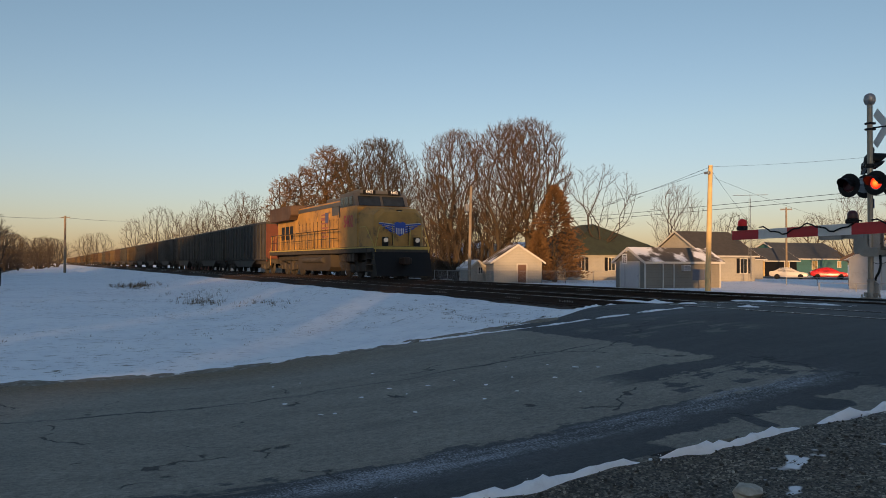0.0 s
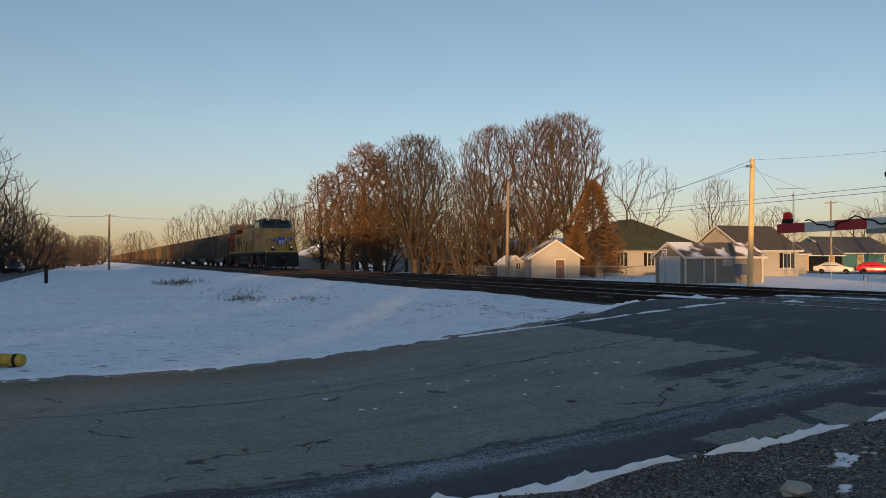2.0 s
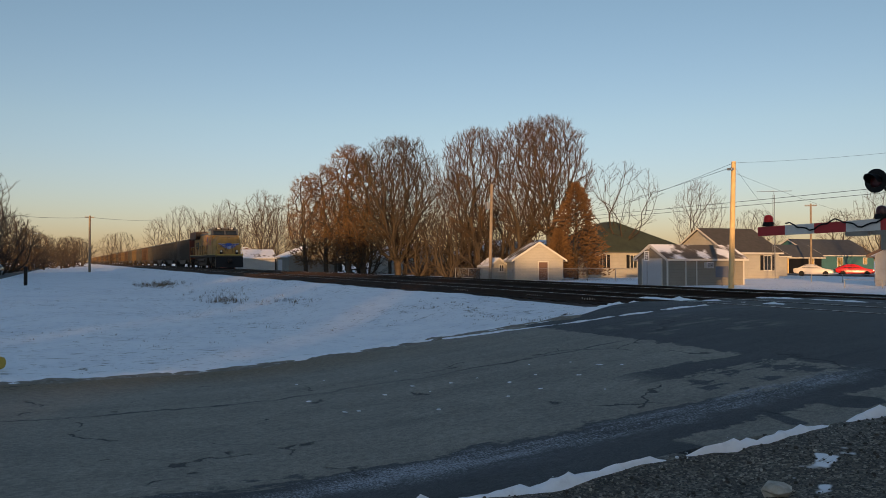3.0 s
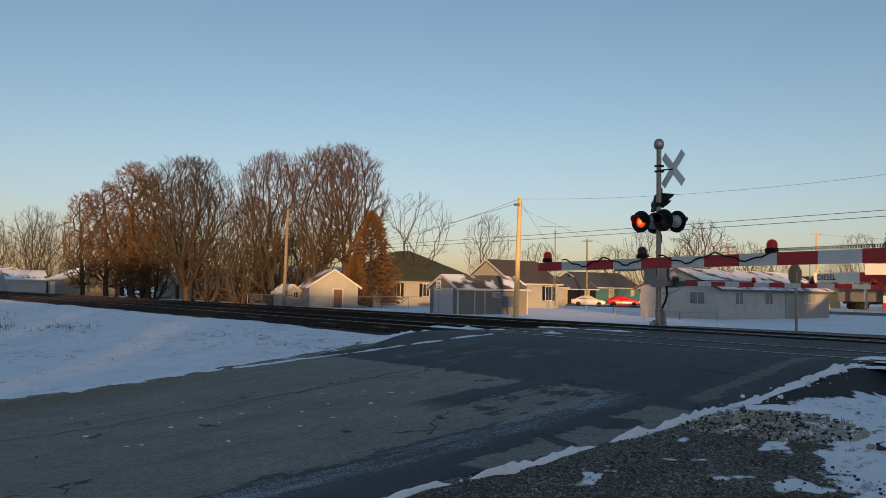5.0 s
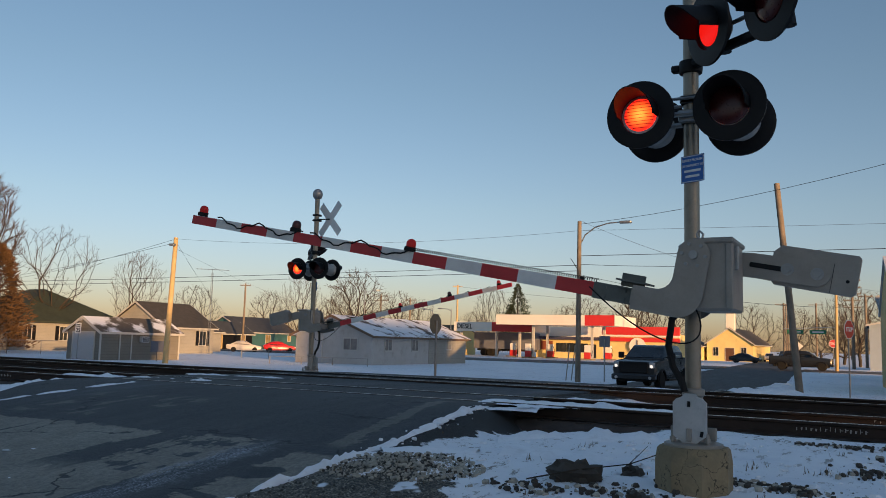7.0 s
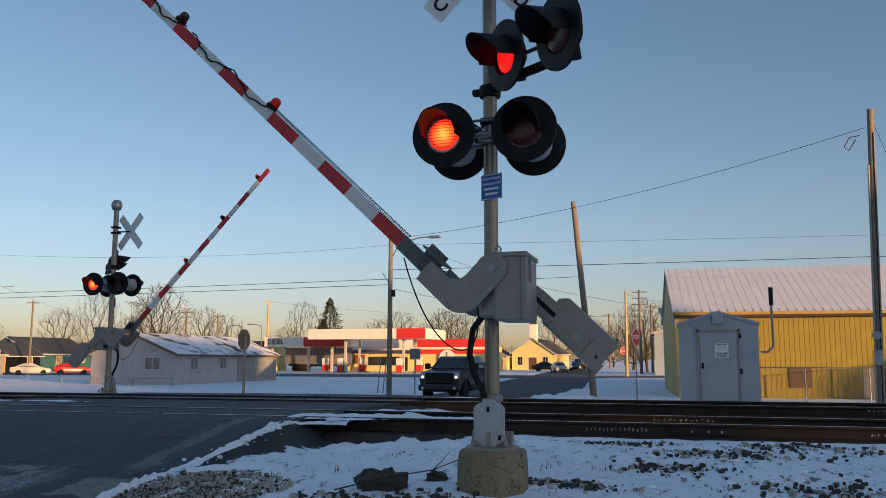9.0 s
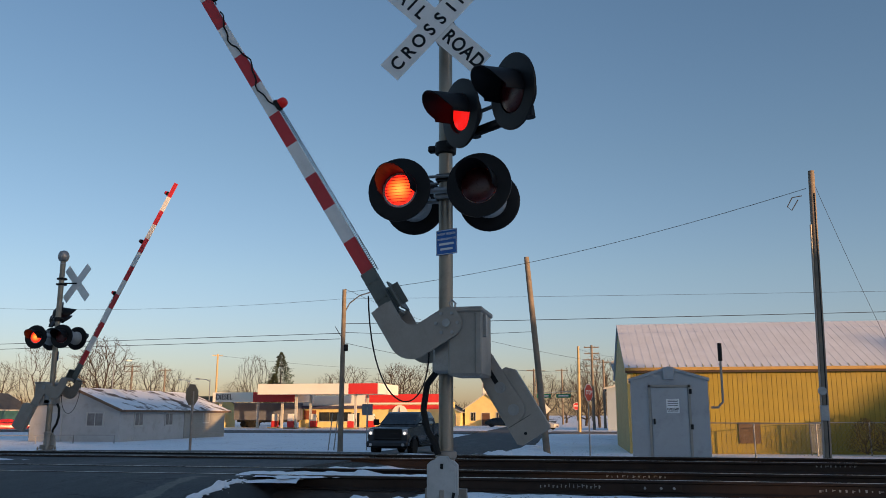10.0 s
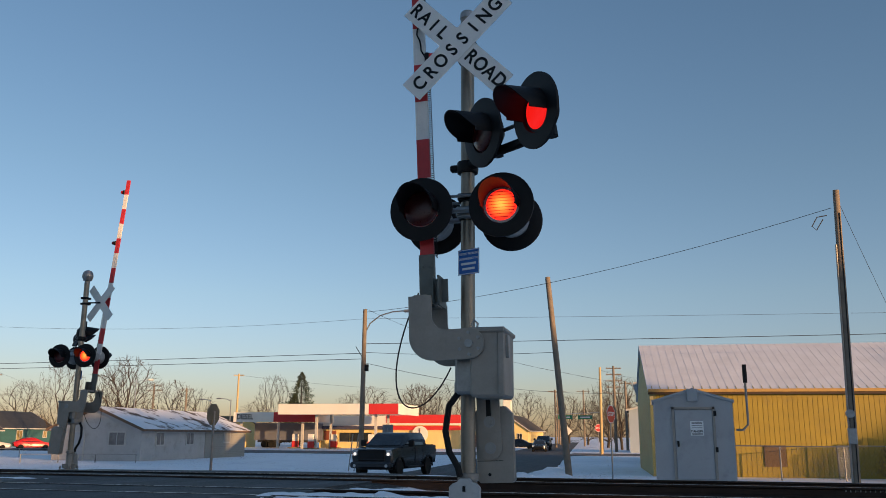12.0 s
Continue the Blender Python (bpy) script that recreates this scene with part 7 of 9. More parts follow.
PA = utility_pole(-42.98, 40.54, (-43.05, 40.9), 8.55, NEW_POLE, "pale new pine utility pole beside the garage", r=(0.20, 0.15))
g = Geo()
g.box(-0.22, -0.1, 7.95, 0.22, 0.1, 8.1, 0.01)
part("bracket", g, GALV, PA)
PB = utility_pole(-73.1, 38.0, (-72.9, 38.1), 9.5, WOOD_POLE, "weathered utility pole with a small transformer box", r=(0.17, 0.13))
g = Geo()
g.box(-0.25, -0.42, 7.0, 0.2, -0.1, 7.7, 0.03)
part("box", g, GALV, PB)
utility_pole(-150, 3.0, (-150, 3.0), 9.4, WOOD_POLE, "distant utility pole beside the field", base=-0.1, r=(0.2, 0.16), arm=0.7, arm_yaw=90)
LP = utility_pole(-14.54, 42.0, (-14.5, 42.0), 8.5, WOOD_POLE, "grey wooden pole with a curved street lamp arm", r=(0.15, 0.11))
g = Geo()
g.tube([(0.05, 0, 7.2), (0.35, 0, 7.75), (0.9, 0, 8.15), (1.6, 0, 8.33), (2.3, 0, 8.37)], 0.035, 8)
ar = part("lamp_arm", g, GALV, LP, "curved lamp arm")
g = Geo()
g.box(2.2, -0.13, 8.28, 2.85, 0.13, 8.42, 0.05)
part("lamp_head", g, GALV, ar)
g = Geo()
g.tube([(0.2, 0, 5.2), (0.2, 0, 5.55)], 0.12, 8)
g.tube([(0.0, -0.1, 5.9), (-0.4, -0.1, 6.5)], 0.02, 5)
part("cable_coil", g, RUBBER, LP)
utility_pole(-3.72, 41.3, (-4.62, 41.9), 9.85, WOOD_POLE, "leaning weathered wooden utility pole", r=(0.17, 0.13))
BP = utility_pole(7.05, 32.6, (7.35, 32.5), 10.7, WOOD_POLE, "tall grey utility pole with conduit and meter", base=0.0, r=(0.15, 0.115))
g = Geo()
g.tube([(-0.13, -0.10, 0.1), (0.10, -0.17, 8.6)], 0.035, 8)
part("conduit", g, CASTING, BP, "pale conduit")
g = Geo()
g.tube([(0.05, -0.15, 0.1), (0.32, -0.22, 9.8)], 0.02, 6)
part("ground_wire", g, BLACK, BP)
g = Geo()
g.lathe([(0.001, 0), (0.15, 0), (0.15, 0.12), (0.001, 0.12)], 16, pose(-0.02, -0.16, 2.45, 90))
part("meter", g, GALV, BP, "round electric meter")
g = Geo()
g.box(-0.15, -0.28, 1.4, 0.14, -0.13, 1.95, 0.02)
part("meter_box", g, GALV, BP, "grey meter box")
g = Geo()
g.tube([(-0.25, -0.1, 9.6), (-0.5, -0.1, 9.2), (-0.65, -0.1, 9.35), (-0.45, -0.1, 9.7), (-0.1, -0.1, 9.75)], 0.02, 5)
part("wire_loop", g, WIRE, BP)
utility_pole(-5.0, 93, (-4.9, 93), 9.3, NEW_POLE, "yellowish utility pole beside the far road", r=(0.17, 0.12))
utility_pole(-4.1, 110, (-4.1, 110), 10.8, WOOD_POLE, "far pole with many short crossarms", arm=0.95, rungs=5, r=(0.2, 0.14))
utility_pole(-3.0, 122, (-3.0, 122), 9.6, WOOD_POLE, "far pole with crossarms", arm=0.9, r=(0.2, 0.14))
utility_pole(-69.0, 133, (-69.0, 133), 12.3, NEW_POLE, "tall far pole with a bent wire bracket", arm=0.9, arm_yaw=40, r=(0.2, 0.14))
utility_pole(-80.9, 126, (-80.9, 126), 10.2, WOOD_POLE, "far pole with crossarms", arm=1.5, r=(0.2, 0.14))
utility_pole(-70.0, 118, (-70, 118), 9.0, WOOD_POLE, "far pole behind the teal house", arm=1.0, r=(0.18, 0.13))
utility_pole(-86.0, 96.0, (-86.0, 96.0), 10.0, WOOD_POLE, "far pole with a bent wire bracket", arm=0.8, arm_yaw=30, r=(0.16, 0.12))
for x, y, h in ((-19, 190, 12), (-24, 230, 14), (-16, 150, 10), (-21.5, 210, 12), (-12.5, 170, 11), (-31, 300, 14)):
    utility_pole(x, y, (x, y), h, WOOD_POLE, "far utility pole along the road", arm=1.3, r=(0.2, 0.15))
for x, y, yaw in ((-66.7, 99.6, 40), (-57.0, 108, 180), (-61.0, 109.5, 160)):
    l = thing("street_lamp", pose(x, y, -0.25), "tall street lamp with a single arm", "street lamp")
    h = 9.0 if y < 100 else 6.8
    g = Geo()
    g.tube([(0, 0, 0), (0, 0, h)], [0.1, 0.06], 8)
    part("pole", g, GALV, l)
    g = Geo()
    g.tube([(0, 0, h - 0.3), (0.6 * math.cos(radians(yaw)), 0.6 * math.sin(radians(yaw)), h), (1.8 * math.cos(radians(yaw)), 1.8 * math.sin(radians(yaw)), h + 0.1)], 0.05, 6)
    part("arm", g, GALV, l)
    g = Geo()
    g.box(1.5, -0.15, h, 2.2, 0.15, h + 0.18, 0.04, pose(0, 0, 0, 0, 0, yaw))
    part("head", g, GALV, l)
sl = thing("street_lamp", pose(-205, -8.0, -0.1), "distant street lamp on the side street", "street lamp")
g = Geo()
g.tube([(0, 0, 0), (0, 0, 7.5), (-0.5, 0.6, 8.0), (-1.0, 2.0, 8.1)], 0.09, 6)
part("pole", g, GALV, sl)

for dz in (0.0, 0.30):
    wire([(-112, 43, 5.6 + dz), (-14.5, 42, 5.60 + dz)], 0.25, 0.0154)
wire([(-14.5, 42, 6.40), (46, 49.4, 7.30)], 0.10, 0.0165)
wire([(-14.5, 42, 8.1), (7.1, 32.4, 10.0)], 0.55, 0.0112)
wire([(-43, 40.7, 8.15), (-112, 62, 7.5)], 1.2, 0.0126)
wire([(-43, 40.7, 7.9), (-120, 58, 7.2)], 1.3, 0.0126)
wire([(-43, 40.7, 8.2), (-14.5, 42, 7.75), (60, 52, 8.4)], (0.5, 0.2), 0.0070)
wire([(-43, 40.7, 8.2), (-66, 72, 3.4)], 0.5, 0.0098)
wire([(-43, 40.7, 7.6), (-40, 55, 3.6)], 0.3, 0.0070)
wire([(-14.5, 42, 8.3), (-4.6, 48, 5.2), (4, 62, 4.8)], (0.4, 0.2), 0.0084)
wire([(-14.5, 42, 5.4), (-2, 60, 4.6)], 0.5, 0.0112)
wire([(7.35, 32.5, 10.4), (12.5, 42.5, 4.2)], 0.15, 0.0084)
wire([(-150, 3, 9.0), (-112, -8.5, 7.4)], 0.3, 0.0210)
wire([(-150, 3, 9.0), (-222, 27, 12.6)], 0.5, 0.0210)
wire([(-4.45, 41.9, 5.75), (-14.5, 42, 5.95)], 0.12, 0.0120)
wire([(-4.1, 110, 10.2), (-4.9, 93, 8.8), (2, 66, 6)], (0.3, 0.4), 0.0098)
wire([(-69, 133, 11.8), (-25, 150, 9.5)], 0.8, 0.0140)


def post_sign(x, y, z, yaw, h, shape, size, mat, label, words="", word_mat=None):
    s = thing("road_sign", pose(x, y, z, 0, 0, yaw), label, "road sign")
    g = Geo()
    g.box(-0.03, 0.0, -0.2, 0.03, 0.04, h + size * 0.3)
    part("post", g, GALV, s)
    g = Geo()
    n, a0 = {"octagon": (8, 22.5), "diamond": (4, 0), "square": (4, 45), "triangle": (3, -90)}[shape]
    g.prism([(size * math.cos(radians(a0 + 360 * k / n)), h + size * math.sin(radians(a0 + 360 * k / n))) for k in range(n)], -0.012, 0.0)
    pl_ = part("plate", g, mat, s)
    if words:
        g = Geo()
        g.prism([(size * 0.93 * math.cos(radians(a0 + 360 * k / n)), h + size * 0.93 * math.sin(radians(a0 + 360 * k / n))) for k in range(n)], -0.016, -0.012)
        part("face", g, STOP_RED, pl_)
        lettering("lettering", words, size * 0.62, SIGN_WHITE, pl_, pose(0, -0.02, h, 90), wide=0.9)
    return s


STOP_RED = plain("stop_red", (0.50, 0.03, 0.025), 0.5)
post_sign(-10.75, 19.6, 0.25, 265, 1.87, "octagon", 0.29, plain("weathered_sign_back", (0.13, 0.13, 0.11), 0.6, 0.4), "back of a weathered grey sign on a thin post")
post_sign(-1.55, 38.5, -0.15, 66, 2.75, "octagon", 0.42, SIGN_WHITE, "red octagonal sign lettered STOP on a post", "STOP")
post_sign(-5.9, 104.0, -0.25, 10, 2.9, "octagon", 0.48, SIGN_WHITE, "far red octagonal sign lettered STOP", "STOP")
post_sign(-13.6, 43.6, -0.2, 180, 2.1, "square", 0.42, plain("dull_sign_back", (0.20, 0.21, 0.23), 0.5, 0.4), "back of a square sign on a post")
post_sign(-9.4, 101.0, -0.25, 0, 2.5, "diamond", 0.6, CANOPY_WHITE, "pale warning sign beside the far road")
ss = thing("street_sign", pose(-9.0, 112, -0.25), "green street name signs hung on a wire", "road sign")
for x in (-2.6, 0.0):
    g = Geo()
    g.box(x, -0.02, 4.1, x + 1.9, 0.02, 4.6)
    pl_ = part("plate", g, SIGN_GREEN, ss)
    g = Geo()
    g.box(x + 0.3, -0.03, 4.27, x + 1.6, -0.02, 4.43)
    part("text_line", g, SIGN_WHITE, pl_)
g = Geo()
g.tube([(3.2, 0.05, 0), (3.2, 0.05, 5.0), (-3.0, 0.05, 4.7)], 0.05, 6)
part("post", g, GALV, ss)
for x, y in ((-15.3, 42.3), (-15.1, 42.6)):
    st = thing("guy_stake", pose(x, y, -0.2, 0, 3), "thin pale stake beside the lamp pole", "stake")
    g = Geo()
    g.tube([(0, 0, 0), (0.1, 0, 1.9)], 0.03, 6)
    part("rod", g, CASTING, st)
# marker post in the field and a fallen yellow bollard at the road's edge
mk = thing("marker_post", pose(-66.6, -2.84, -0.1), "dark square marker post in the snow", "post")
g = Geo()
g.box(-0.12, -0.12, -0.2, 0.12, 0.12, 1.35, 0.02)
part("shaft", g, BLACK, mk)
bo2 = thing("fallen_bollard", pose(-14.83, -1.26, 0.02, 0, 0, 60), "fallen yellow pipe bollard with black bands", "bollard")
g = Geo()
g.lathe([(0.001, -0.95), (0.085, -0.94), (0.10, -0.90), (0.10, 0.42), (0.085, 0.46), (0.001, 0.47)], 16, pose(0, 0, 0, 0, 90))
part("pipe", g, plain("scuffed_yellow", (0.46, 0.30, 0.03), 0.6, 0, 0.2, 6, 40, 0.2, 0.4), bo2)
for x in (-0.3, 0.05, 0.35):
    g = Geo()
    g.lathe([(0.1015, x - 0.03), (0.1015, x + 0.03)], 16, pose(0, 0, 0, 0, 90))
    part("band", g, BLACK, bo2)
g = Geo()
g.box(-0.8, -0.14, -0.16, 0.3, 0.14, -0.07, 0.02)
part("foot_plate", g, WOOD_POLE, bo2)


# ---- trees ----
BARK = plain("grey_brown_bark", (0.046, 0.034, 0.023), 0.9, 0, 0.3, 2, 20, 0.5)
TWIG = plain("warm_twigs", (0.050, 0.037, 0.020), 0.9, 0, 0.3, 0.5, 6, 0.1)
TWIG_RED = plain("russet_twigs", (0.064, 0.038, 0.018), 0.9, 0, 0.3, 0.5, 6, 0.1)
NEEDLE = plain("russet_cedar_foliage", (0.105, 0.056, 0.022), 0.85, 0, 0.4, 0.6, 8, 0.2)
PINE = plain("dark_pine_needles", (0.030, 0.045, 0.018), 0.85, 0, 0.35, 0.6, 8, 0.2)
WEED = plain("dead_weeds", (0.15, 0.105, 0.06), 0.9, 0, 0.3, 2, 10, 0.1)


def bare_tree(seed, h, wide, clear, twig_mat, marks=900, stems=1, lift=0.25, round_=0.62, twigs=3, tip=0.011, low=0.0, trunk=0.3, thrift=0.4, girth=0.018):
    """Meshes of a leafless tree of height h whose limbs grow towards marks strewn through its crown.
    wide: crown radius over height; clear: height of the bare trunk over h; round_: where the crown is widest."""
    rnd = random.Random(seed)
    rng = np.random.default_rng(seed)
    pts = []
    while len(pts) < marks:
        u = rng.random()
        prof = math.sin(math.pi * (u ** (math.log(0.5) / math.log(round_)))) ** 0.40 if 0 < u < 1 else 0
        a = rng.random() * 2 * math.pi
        lobe = 1 + 0.30 * noise.noise(Vector((1.4 * math.cos(a), 1.4 * math.sin(a), u * 3.2 + seed)))
        r = wide * h * (low * (1 - u) + prof) * lobe * rng.random() ** 0.42
        z = h * (clear + (1 - clear) * u) * (1 + 0.04 * noise.noise(Vector((3 * math.cos(a), 3 * math.sin(a), seed))))
        pts.append((r * math.cos(a), r * math.sin(a), z))
    A = np.array(pts)
    D = h * 0.03
    P, parent, length = [], [], []
    for k in range(stems):
        a = 2 * math.pi * k / stems + rnd.random()
        lean = 0.14 if stems > 1 else 0.02
        q = Vector((0.03 * h * math.cos(a), 0.03 * h * math.sin(a), -0.2)) if stems > 1 else Vector((0, 0, -0.2))
        d = Vector((lean * math.cos(a), lean * math.sin(a), 1)).normalized()
        last = -1
        for m_ in range(int(h * (clear + trunk * (1 - clear)) / D) + 1):
            P.append(tuple(q))
            parent.append(last)
            length.append(m_ * D)
            last = len(P) - 1
            d = (d + Vector((rnd.gauss(0, 0.012), rnd.gauss(0, 0.012), 0.02))).normalized()
            q = q + d * D
    cost, who = np.full(len(A), 1e9), np.zeros(len(A), int)
    free = np.ones(len(A), bool)

    def offer(k):
        """Offers node k as the foot of a branch to every point that is still free; steep ways up are cheaper than ways down."""
        way = A - np.array(P[k])
        far = np.linalg.norm(way, axis=1)
        c = far * (1.18 - lift * way[:, 2] / (far + 1e-6)) + thrift * length[k]
        better = free & (c < cost)
        cost[better], who[better] = c[better], k

    for k in range(len(P)):
        if P[k][2] > h * clear * 0.8:
            offer(k)
    for turn in range(len(A)):
        m_ = int(np.argmin(np.where(free, cost, 1e12)))
        free[m_] = False
        k = int(who[m_])
        a, b = Vector(P[k]), Vector(A[m_])
        L_ = (b - a).length
        n_seg = max(1, round(L_ / (h * 0.05)))
        back = Vector(P[parent[k]]) if parent[k] >= 0 else a - Vector((0, 0, 1))
        bow = (a - back).normalized() * L_ * 0.10
        for i_ in range(1, n_seg + 1):
            u = i_ / n_seg
            q = a.lerp(b, u) + bow * (4 * u * (1 - u)) * 0.5 + Vector((rnd.gauss(0, 1), rnd.gauss(0, 1), rnd.gauss(0, 1))) * (0.02 * L_ if i_ < n_seg else 0)
            P.append(tuple(q))
            parent.append(k)
            length.append(length[k] + L_ / n_seg)
            k = len(P) - 1
            offer(k)
    n = len(P)
    kids = [[] for _ in range(n)]
    for k, p in enumerate(parent):
        if p >= 0:
            kids[p].append(k)
    for turn in range(7):
        eased = list(P)
        for k in range(n):
            if parent[k] >= 0 and kids[k]:
                q = sum((Vector(P[c]) for c in kids[k]), Vector()) / len(kids[k])
                eased[k] = tuple(Vector(P[k]) * 0.4 + Vector(P[parent[k]]) * 0.3 + q * 0.3)
        P = eased
    rad = [0.0] * n
    for k in range(n - 1, -1, -1):
        rad[k] = max(tip, sum(rad[c] ** 2.35 for c in kids[k]) ** (1 / 2.35)) if kids[k] else tip
    base = max(rad[:3])
    fat = (h * girth + 0.05) / base
    rad = [tip + (r - tip) * (1 + (fat - 1) * min(1, r / base * 1.4)) for r in rad]
    limbs, fine = Geo(), Geo()
    heads = [k for k in range(n) if parent[k] < 0]
    while heads:
        k = heads.pop()
        chain = [k] if parent[k] < 0 else [parent[k], k]
        while kids[k]:
            order_ = sorted(kids[k], key=lambda c: -rad[c])
            heads += order_[1:]
            k = order_[0]
            chain.append(k)
        r0 = rad[chain[1]] if len(chain) > 1 else tip
        rr = [min(r0, rad[c]) for c in chain]
        if len(chain) > 1:
            (limbs if r0 > 0.03 else fine).tube([P[c] for c in chain], rr, 7 if r0 > 0.12 else 4 if r0 > 0.03 else 3, False)
    for k in range(n):
        if rad[k] > tip * 2.6 or parent[k] < 0:
            continue
        d = (Vector(P[k]) - Vector(P[parent[k]])).normalized()
        for m_ in range(twigs if not kids[k] else 1):
            e = (d + Vector((rnd.gauss(0, 0.45), rnd.gauss(0, 0.45), rnd.gauss(0.12, 0.35)))).normalized()
            L_ = h * rnd.uniform(0.03, 0.07)
            p0 = Vector(P[k])
            p1 = p0 + e * L_ * 0.5
            e2 = (e + Vector((rnd.gauss(0, 0.25), rnd.gauss(0, 0.25), 0.15))).normalized()
            p2 = p1 + e2 * L_ * 0.5
            fine.tube([p0, p1, p2], [tip * 0.75, tip * 0.6, tip * 0.35], 3, False)
            e3 = (e - e2 * 0.2 + Vector((rnd.gauss(0, 0.6), rnd.gauss(0, 0.6), 0.2))).normalized()
            fine.tube([p1, p1 + e3 * L_ * 0.5], [tip * 0.5, tip * 0.3], 3, False)
    return limbs.mesh("trunk", BARK, 60, False), fine.mesh("crown", twig_mat, 60, False)


def tree_of(meshes, x, y, scale, yaw, label, base=-0.25, wide=1.0, category="tree", name="bare_tree", group="bare trees"):
    T = thing(name, pose(x, y, base, 0, 0, yaw), label, category, group)
    for nm, me in zip(("trunk", "crown"), meshes):
        o = part(nm, me, None, T)
        o.scale = (scale * wide, scale * wide, scale)
    return T


ORANGE_TWIG = plain("orange_brown_twigs", (0.105, 0.056, 0.018), 0.9, 0, 0.3, 0.5, 6, 0.1)
BRUSH_TWIG = plain("dark_brush", (0.040, 0.027, 0.016), 0.9, 0, 0.3, 0.5, 6, 0.1)
OAK = bare_tree(3, 10, 0.37, 0.12, TWIG, 1750, 1, 0.10, 0.52, 4, 0.016, 0.0, 0.16, 0.55)
OAK2 = bare_tree(8, 10, 0.31, 0.28, TWIG_RED, 1350, 1, 0.10, 0.52, 4, 0.016, 0.0, 0.28, 0.50)
ELM = bare_tree(12, 10, 0.30, 0.26, TWIG_RED, 1350, 2, 0.10, 0.55, 4, 0.016, 0.0, 0.22, 0.50)
ROUND = bare_tree(21, 10, 0.38, 0.18, TWIG_RED, 600, 1, 0.10, 0.52, 2, 0.012, 0.0, 0.18, 0.50)
FAR_OAK = bare_tree(23, 10, 0.42, 0.10, TWIG, 420, 1, 0.10, 0.50, 2, 0.018, 0.0, 0.14, 0.50)
FAR_ELM = bare_tree(27, 10, 0.36, 0.18, TWIG_RED, 420, 1, 0.10, 0.54, 2, 0.018, 0.0, 0.22, 0.50)
THIN = bare_tree(31, 10, 0.46, 0.30, TWIG, 260, 1, 0.05, 0.60, 2, 0.013, 0.0, 0.22, 0.50)
CYPRESS = bare_tree(57, 10, 0.19, 0.12, ORANGE_TWIG, 1150, 1, 0.0, 0.62, 4, 0.020, 0.35, 0.92, 0.12)
SHRUB = bare_tree(43, 10, 0.48, 0.01, BRUSH_TWIG, 700, 6, 0.15, 0.45, 3, 0.028, 0.6, 0.1, 0.5, 0.006)
BUSH = bare_tree(41, 10, 0.48, 0.02, BRUSH_TWIG, 320, 4, 0.15, 0.42, 2, 0.026, 0.5, 0.1, 0.5)

tree_of(CYPRESS, -95.0, 30.4, 1.53, 10, "tall russet bare tree with a rounded crown")
tree_of(CYPRESS, -98.0, 26.0, 1.18, 60, "slender bare tree beside the tracks")
tree_of(CYPRESS, -97, 28.2, 1.30, 140, "slender russet bare tree beside the tracks")
tree_of(CYPRESS, -94.2, 31.9, 1.42, 250, "slender russet bare tree beside the tracks", wide=0.9)
tree_of(OAK, -91.0, 35.2, 1.58, 0, "broad bare tree with pale lower limbs", wide=0.98)
tree_of(ELM, -93.5, 36.5, 1.40, 200, "many stemmed bare tree beside the tracks", wide=0.95)
tree_of(OAK2, -81.0, 40.4, 1.58, 30, "tall reddish bare tree behind the shed", wide=0.95)
tree_of(OAK, -84.5, 40.0, 1.15, 120, "broad bare tree behind the utility pole", wide=0.8)
tree_of(ELM, -77.5, 44.5, 1.62, 90, "tall bare tree with upright dark limbs", wide=0.9)
tree_of(OAK2, -75.2, 46.3, 1.66, 210, "tall bare tree above the conifer", wide=0.9)
tree_of(THIN, -79.5, 58.6, 1.30, 300, "sparse bare tree with spreading limbs", wide=0.85)
tree_of(ROUND, -82.7, 72.6, 1.18, 40, "sparse bare tree behind the white house", wide=0.8)
for x, y, s in ((-84.5, 38.5, 0.75), (-80.5, 37.0, 0.62), (-77.5, 38.8, 0.55), (-88, 41, 0.8), (-86, 45, 0.85), (-100, 33, 0.7), (-94, 40, 0.7), (-79.5, 45.5, 0.7), (-83.0, 41.5, 0.8), (-78.6, 42.5, 0.72), (-91.5, 39.0, 0.75), (-89.5, 37.2, 0.6), (-97.0, 33.5, 0.7), (-81.5, 43.5, 0.85)):
    tree_of(BUSH, x, y, s, x * 37 % 360, "dense brown thicket under the trees", name="thicket", category="bush", group="thickets", wide=0.85)
tree_of(ROUND, -80, 102, 1.15, 80, "bare tree with fine twigs behind the white house", wide=0.9)
tree_of(FAR_ELM, -80, 117, 1.35, 0, "bare tree behind the teal house", wide=1.15)
tree_of(FAR_OAK, -86, 124, 1.25, 100, "bare tree behind the teal house")
for i, (x, y, s) in enumerate(((-132, 40, 1.30), (-139, 43, 1.25), (-128, 46, 1.2), (-150, 46, 1.25), (-158, 50, 1.1), (-146, 55, 1.35), (-120, 40, 1.15), (-112, 42, 1.1), (-108, 36, 1.15), (-170, 44, 1.25), (-182, 48, 1.35), (-195, 42, 1.3), (-214, 46, 1.6), (-232, 40, 1.5), (-250, 44, 1.45), (-270, 40, 1.3), (-300, 38, 1.3))):
    tree_of((FAR_OAK, FAR_ELM)[i % 2], x, y, s, i * 77, "bare tree in the row beyond the tracks")
